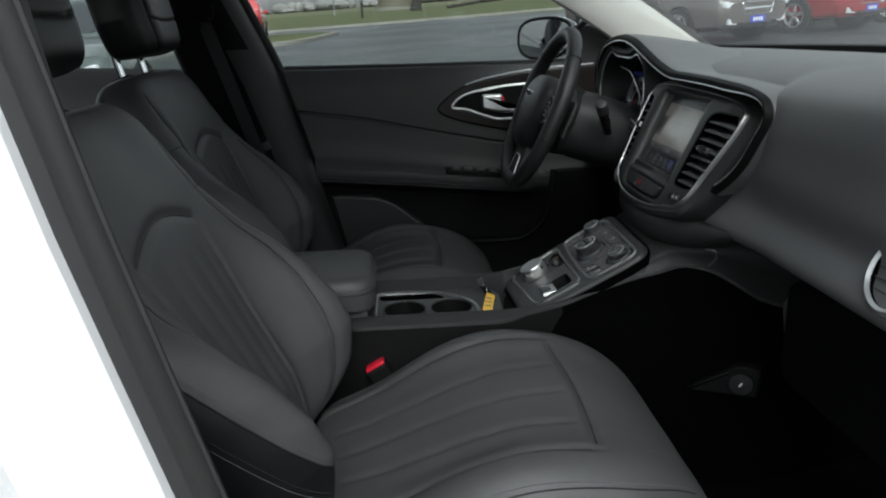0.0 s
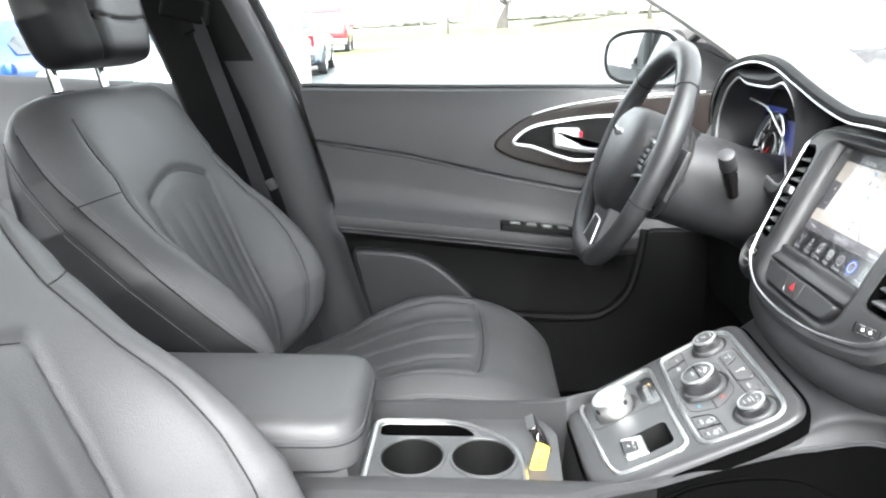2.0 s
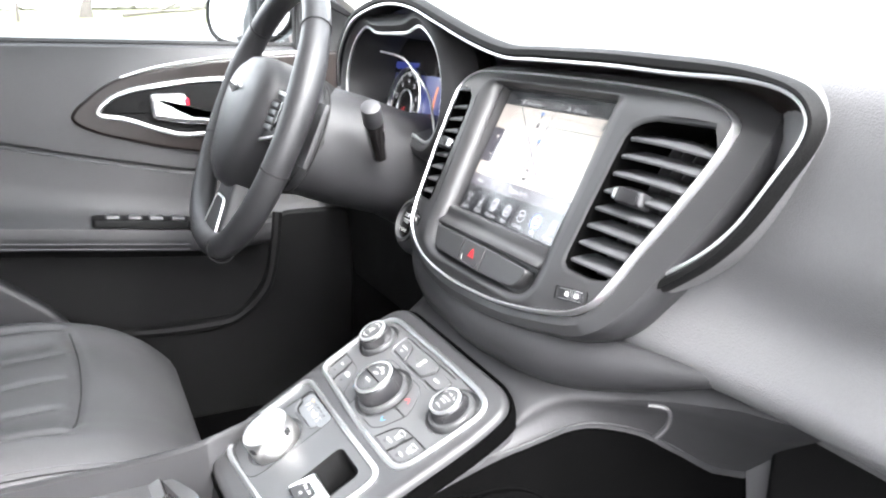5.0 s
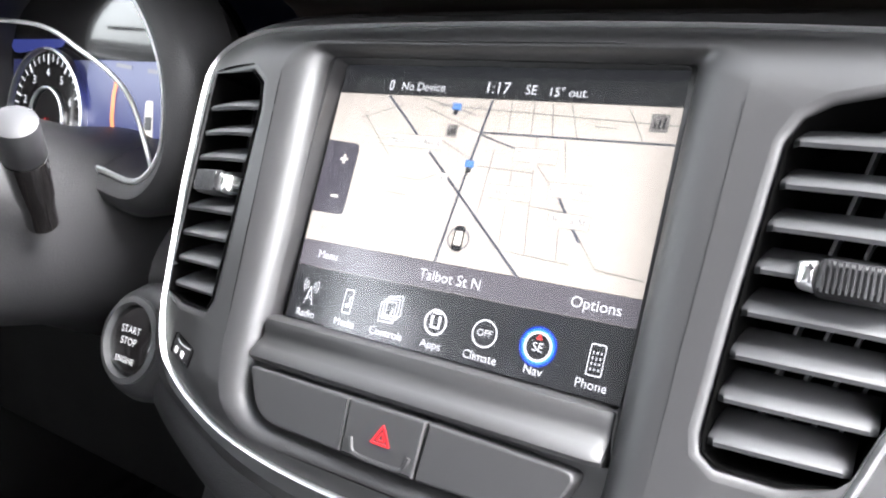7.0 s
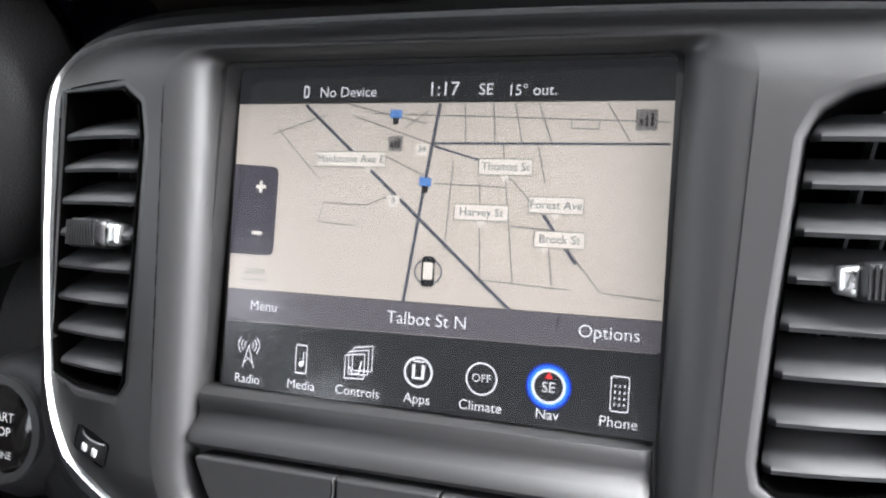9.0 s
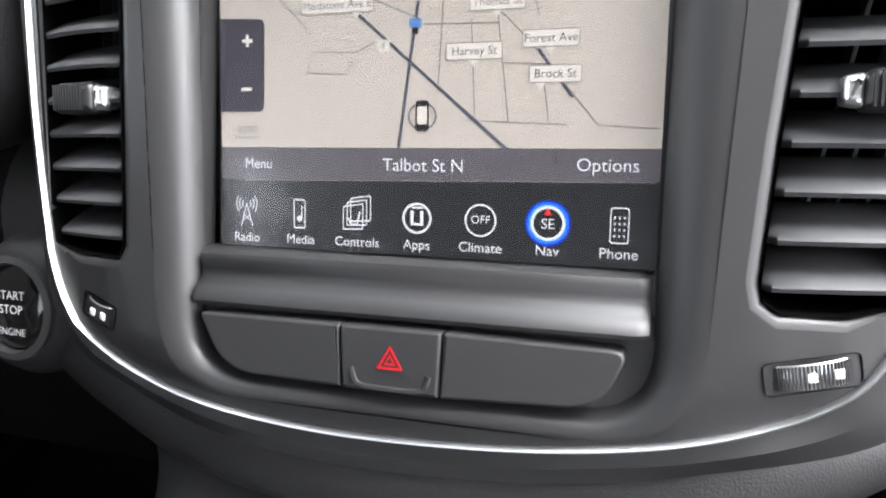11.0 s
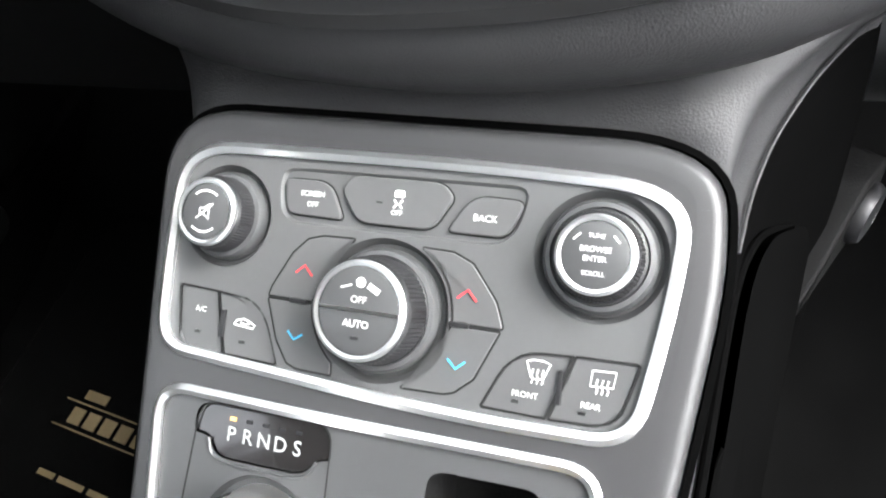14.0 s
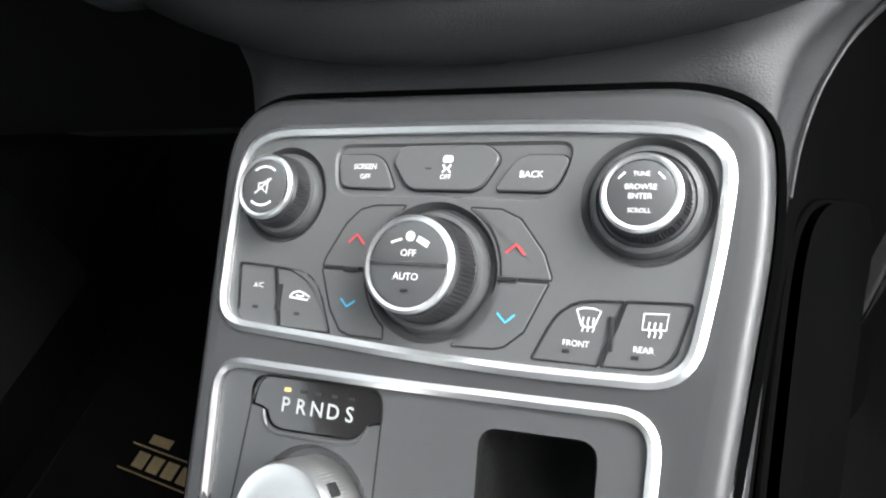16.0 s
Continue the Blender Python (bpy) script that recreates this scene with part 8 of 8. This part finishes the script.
TRUCK = [(-2.9, 0.55, 1.22, 1.24, 0.95, 0.90), (-2.85, 0.5, 1.28, 1.30, 0.99, 0.92), (-1.05, 0.45, 1.28, 1.30, 1.00, 0.92), (-1.0, 0.42, 1.26, 1.66, 1.00, 0.76), (-0.7, 0.42, 1.25, 1.88, 1.00, 0.74), (0.5, 0.42, 1.22, 1.90, 1.00, 0.74), (1.15, 0.42, 1.22, 1.32, 1.00, 0.84), (2.5, 0.45, 1.20, 1.24, 0.98, 0.88), (2.85, 0.50, 1.05, 1.08, 0.92, 0.8)]

SUV_AT = dict(length=4.6, width=1.84, table=TALL, wheel_r=0.345, axles=(-1.42, 1.36), glass_from=[(-2.0, -1.15), (-1.05, -0.15), (-0.05, 0.62)], glass_to=[(0.28, 0.98), (-2.25, -1.75)])
SEDAN_AT = dict(length=4.7, width=1.82, table=SEDAN, wheel_r=0.325, axles=(-1.42, 1.38), glass_from=[(-1.2, -0.45), (-0.38, 0.55)], glass_to=[(0.30, 1.02), (-1.72, -1.18)])
TRUCK_AT = dict(length=5.75, width=2.0, table=TRUCK, wheel_r=0.40, axles=(-1.75, 1.85), glass_from=[(-0.85, -0.2), (-0.1, 0.75)], glass_to=[(0.55, 1.12), (-1.03, -0.74)])

vehicle("sedan", "taupe sedan facing the lane with chrome-framed grille", car_paint("taupe_paint", (0.12, 0.105, 0.10)), (5.40, 14.1), -68, **SEDAN_AT)
vehicle("sedan", "red compact sedan with blue dealer plate", car_paint("red_paint", (0.32, 0.013, 0.02)), (7.90, 14.9), -66, **SEDAN_AT)
vehicle("sedan", "white sedan parked behind the front row", car_paint("white_paint", (0.75, 0.75, 0.76)), (9.6, 22.5), -58, **SEDAN_AT)
vehicle("sedan", "silver sedan in the row across the lane", car_paint("silver_paint", (0.55, 0.56, 0.57)), (10.2, 15.9), -58, **SEDAN_AT)
vehicle("small_suv", "white sport utility car in the row", car_paint("chalk_paint", (0.70, 0.71, 0.72)), (12.5, 17.1), -58, **SUV_AT)
vehicle("sedan", "dark red sedan at the end of the row", car_paint("maroon_paint", (0.28, 0.02, 0.03)), (14.8, 18.3), -58, **SEDAN_AT)
vehicle("pickup", "red pickup truck seen from behind", car_paint("bright_red_paint", (0.34, 0.012, 0.014)), (-6.15, 30.8), 97, **TRUCK_AT)
vehicle("coupe", "silver-blue coupe parked before the pickup", car_paint("ice_blue_paint", (0.13, 0.17, 0.22)), (-4.85, 19.6), 97, **SEDAN_AT)
grey_sedan = vehicle("sedan", "grey-green sedan with chrome grille bar and gold badge", car_paint("grey_green_paint", (0.085, 0.105, 0.10)), (-3.9, 9.35), -90, **SEDAN_AT)
part("badge", plate(rounded(V2([(-0.09, -0.022), (-0.03, -0.022), (-0.03, -0.035), (0.03, -0.035), (0.03, -0.022), (0.09, -0.022), (0.09, 0.022), (0.03, 0.022), (0.03, 0.035), (-0.03, 0.035), (-0.03, 0.022), (-0.09, 0.022)]), 0.004), 0.0, 0.012, 0.003, Matrix(((0, 0, 1, 2.352), (1, 0, 0, 0), (0, 1, 0, 0.566), (0, 0, 0, 1)))), GOLD, grey_sedan, "plain gold badge")
vehicle("small_suv", "white sport utility car beside the blue sedan", car_paint("pearl_paint", (0.72, 0.73, 0.74)), (-9.6, 9.6), -90, **SUV_AT)
vehicle("sedan", "bright blue sedan parked in the row", car_paint("blue_paint", (0.02, 0.07, 0.32)), (-6.75, 9.45), -90, **SEDAN_AT)


# ---- trees, posts and distance ----
BARK = surface("dark_wet_bark", (0.032, 0.028, 0.024), 0.9, grain=1.0, grain_size=30, blotch=0.4, blotch_size=3)
TWIG = surface("grey_brown_twigs", (0.055, 0.047, 0.041), 0.9, blotch=0.3)
TOWER = surface("pale_tan_tower_paint", (0.10, 0.093, 0.064), 0.7, blotch=0.08, blotch_size=0.3)
POST = surface("dark_grey_post", (0.10, 0.105, 0.11), 0.5, blotch=0.15)
GREEN_POST = surface("grey_green_post", (0.20, 0.23, 0.22), 0.5, blotch=0.15)


def bare_tree(x, y, height, spread, seed, label, twig_n=3, thick=0.5, bole=0.30):
    rng = random.Random(seed)
    tree = thing("tree", label, "tree", "bare trees", at=(x, y, ground_z(x, y) - 0.05))
    limbs, twigs = [], []

    def grow(p, d, length, r, depth):
        pts, rad = [p], [r]
        for k in range(4):
            d = (d + Vector((rng.gauss(0, 0.16), rng.gauss(0, 0.16), rng.gauss(0.03, 0.12)))).normalized()
            p = p + d * length / 4
            pts.append(p)
            rad.append(r * (1 - 0.16 * (k + 1)))
        (limbs if depth < 3 else twigs).append(tube(pts, rad, 8 if depth < 2 else 4, caps=False))
        if depth >= 5:
            return
        for _ in range(4 if depth < 1 else twig_n):
            k = rng.randint(2, 4) if depth else 4
            side = Vector((rng.gauss(0, 1), rng.gauss(0, 1), rng.gauss(0.2, 0.5))).normalized()
            grow(pts[k], (d + side * spread).normalized(), (length if depth else height * 0.30) * rng.uniform(0.62, 0.85), rad[k] * (rng.uniform(0.55, 0.75) if depth else rng.uniform(0.62, 0.84)), depth + 1)

    grow(Vector((0, 0, 0)), Vector((0.08, 0, 1)), height * bole, thick, 0)
    part("trunk", merge(*limbs), BARK, tree)
    part("crown", merge(*twigs), TWIG, tree, "thin bare twigs")
    return tree


bare_tree(3.2, 98, 23, 1.25, 4, "large bare spreading tree on the grass", 3, 0.80, 0.13)
bare_tree(26, 118, 13, 0.9, 9, "bare tree at the edge of the grass", 3, 0.4)
bare_tree(-26, 150, 12, 0.9, 11, "bare tree by the field", 3, 0.4)


def fallen_branch(x, y):
    br = thing("fallen_branch", "grey fallen branch on the grass", "branch", at=(x, y, ground_z(x, y)))
    part("wood", merge(tube([(0, 0, 0.2), (4, 1, 0.7), (8, 2, 1.0), (11, 2, 1.6)], [0.22, 0.18, 0.12, 0.05], 6), tube([(4, 1, 0.7), (6, 0, 1.7), (9, 0, 2.2)], [0.1, 0.07, 0.03], 5)), BARK, br)


fallen_branch(7, 96)


def tower():
    tw = thing("water_tower", "pale tan water tower stem beyond the lot", "water tower", at=(0.8, 140, ground_z(0.8, 140)))
    part("stem", lathe([(0.1, -0.5), (3.4, -0.5), (3.0, 1.5), (2.55, 4.0), (2.25, 9.0), (2.1, 18), (2.0, 30), (0.1, 30)], 40), TOWER, tw)
    part("bowl", lathe([(2.0, 29.5), (5, 32), (8, 35), (9, 38), (8, 42), (4, 45), (0.1, 46)], 40), TOWER, tw)
    part("base_ring", lathe([(3.4, -0.3), (3.7, -0.3), (3.7, 0.4), (3.4, 0.4)], 40), KERB, tw)


tower()


def lamp_post(x, y, h, r, mat, label):
    p = thing("lamp_post", label, "lamp post", "lamp posts", at=(x, y, ground_z(x, y)))
    part("pole", lathe([(r * 0.5, 0), (r, 0.0), (r, 1.0), (r * 0.7, h), (r * 0.3, h)], 14), mat, p)
    part("footing", lathe([(0.02, -0.1), (r * 2.2, -0.1), (r * 2.2, 0.55), (r * 1.9, 0.6), (0.02, 0.6)], 18), KERB, p)
    part("lamp_arm", tube([(0, 0, h - 0.3), (0.6, 0, h), (1.5, 0, h + 0.1)], r * 0.4, 6), mat, p)
    part("lamp_head", box(1.2, 2.0, -0.18, 0.18, h + 0.02, h + 0.18, 0.04), POST, p)


lamp_post(-3.75, 15.0, 9, 0.13, GREEN_POST, "grey-green lamp post on a concrete footing")
lamp_post(-9.05, 40, 11, 0.10, POST, "dark slender lamp post behind the pickup")
lamp_post(-14, 78, 10, 0.11, POST, "dark slender lamp post by the road")
lamp_post(-9, 125, 11, 0.12, POST, "thin lamp post far across the field")


def marker_post(x, y):
    p = thing("marker_post", "short dark marker post on the grass", "post", at=(x, y, ground_z(x, y)))
    part("stake", box(-0.12, 0.12, -0.12, 0.12, -0.1, 1.5, 0.03), BARK, p)
    part("cap", box(-0.14, 0.14, -0.14, 0.14, 1.48, 1.58, 0.02), POST, p)


marker_post(-2.7, 72)


def kerb_island():
    isl = thing("kerb_island", "grass island edged with worn concrete kerb", "traffic island", kind="structure")
    out = rounded(V2([(-2.1, 33.0), (-3.3, 25.2), (-14, 26.0), (-14, 34.5)]), [1.6, 1.6, 1, 1], 8)
    lift = lambda pts, h: [Vector((p.x, p.y, ground_z(p.x, p.y) + h)) for p in pts]
    part("kerb", loft([lift(out, -0.02), lift(out, 0.13), lift(inset(out, 0.03), 0.15), lift(inset(out, 0.2), 0.15), lift(inset(out, 0.22), 0.05)], caps=False), KERB, isl)
    part("turf", loft([lift(inset(out, 0.19), 0.10), lift(inset(out, 0.6), 0.16), lift(inset(out, 1.4), 0.2)]), GRASS, isl)
    far = thing("lot_kerb", "low concrete kerb along the grass", "kerb", kind="structure")
    pts = [Vector((x, 44 + 3.0 * step(0, 12, x), ground_z(x, 44 + 3.0 * step(0, 12, x)))) for x in np.linspace(-45, 60, 40)]
    part("kerb_stone", loft([[p + Vector((0, -0.02, -0.02)), p + Vector((0, 0, 0.13)), p + Vector((0, 0.16, 0.14)), p + Vector((0, 0.2, -0.05))] for p in pts]), KERB, far)


kerb_island()


def far_woods():
    rng = random.Random(3)
    bms = []
    for k in range(420):
        t = rng.random()
        x = -700 + 1500 * t
        y = 620 + 80 * math.sin(t * 9) + rng.uniform(-20, 20)
        h = rng.uniform(4, 11) * (1.3 if -330 < x < -120 else 0.7)
        w = rng.uniform(4, 9)
        z = ground_z(x, y)
        c = bmesh.new()
        bmesh.ops.create_icosphere(c, subdivisions=2, radius=1.0)
        for v in c.verts:
            v.co *= 1 + 0.28 * noise.noise(v.co * 2.3 + Vector((k, 0, 0)))
        bms.append(moved(c, Matrix.LocRotScale((x, y, z + h * 0.45), None, (w, w, h * 0.6))))
    tagged(part("far_woods", merge(*bms), WOODS), "hazy grey-brown line of far woods", "woods", kind="stuff")


WOODS = surface("hazy_far_woods", (0.20, 0.20, 0.19), 1.0, blotch=0.3, blotch_size=0.2)
far_woods()
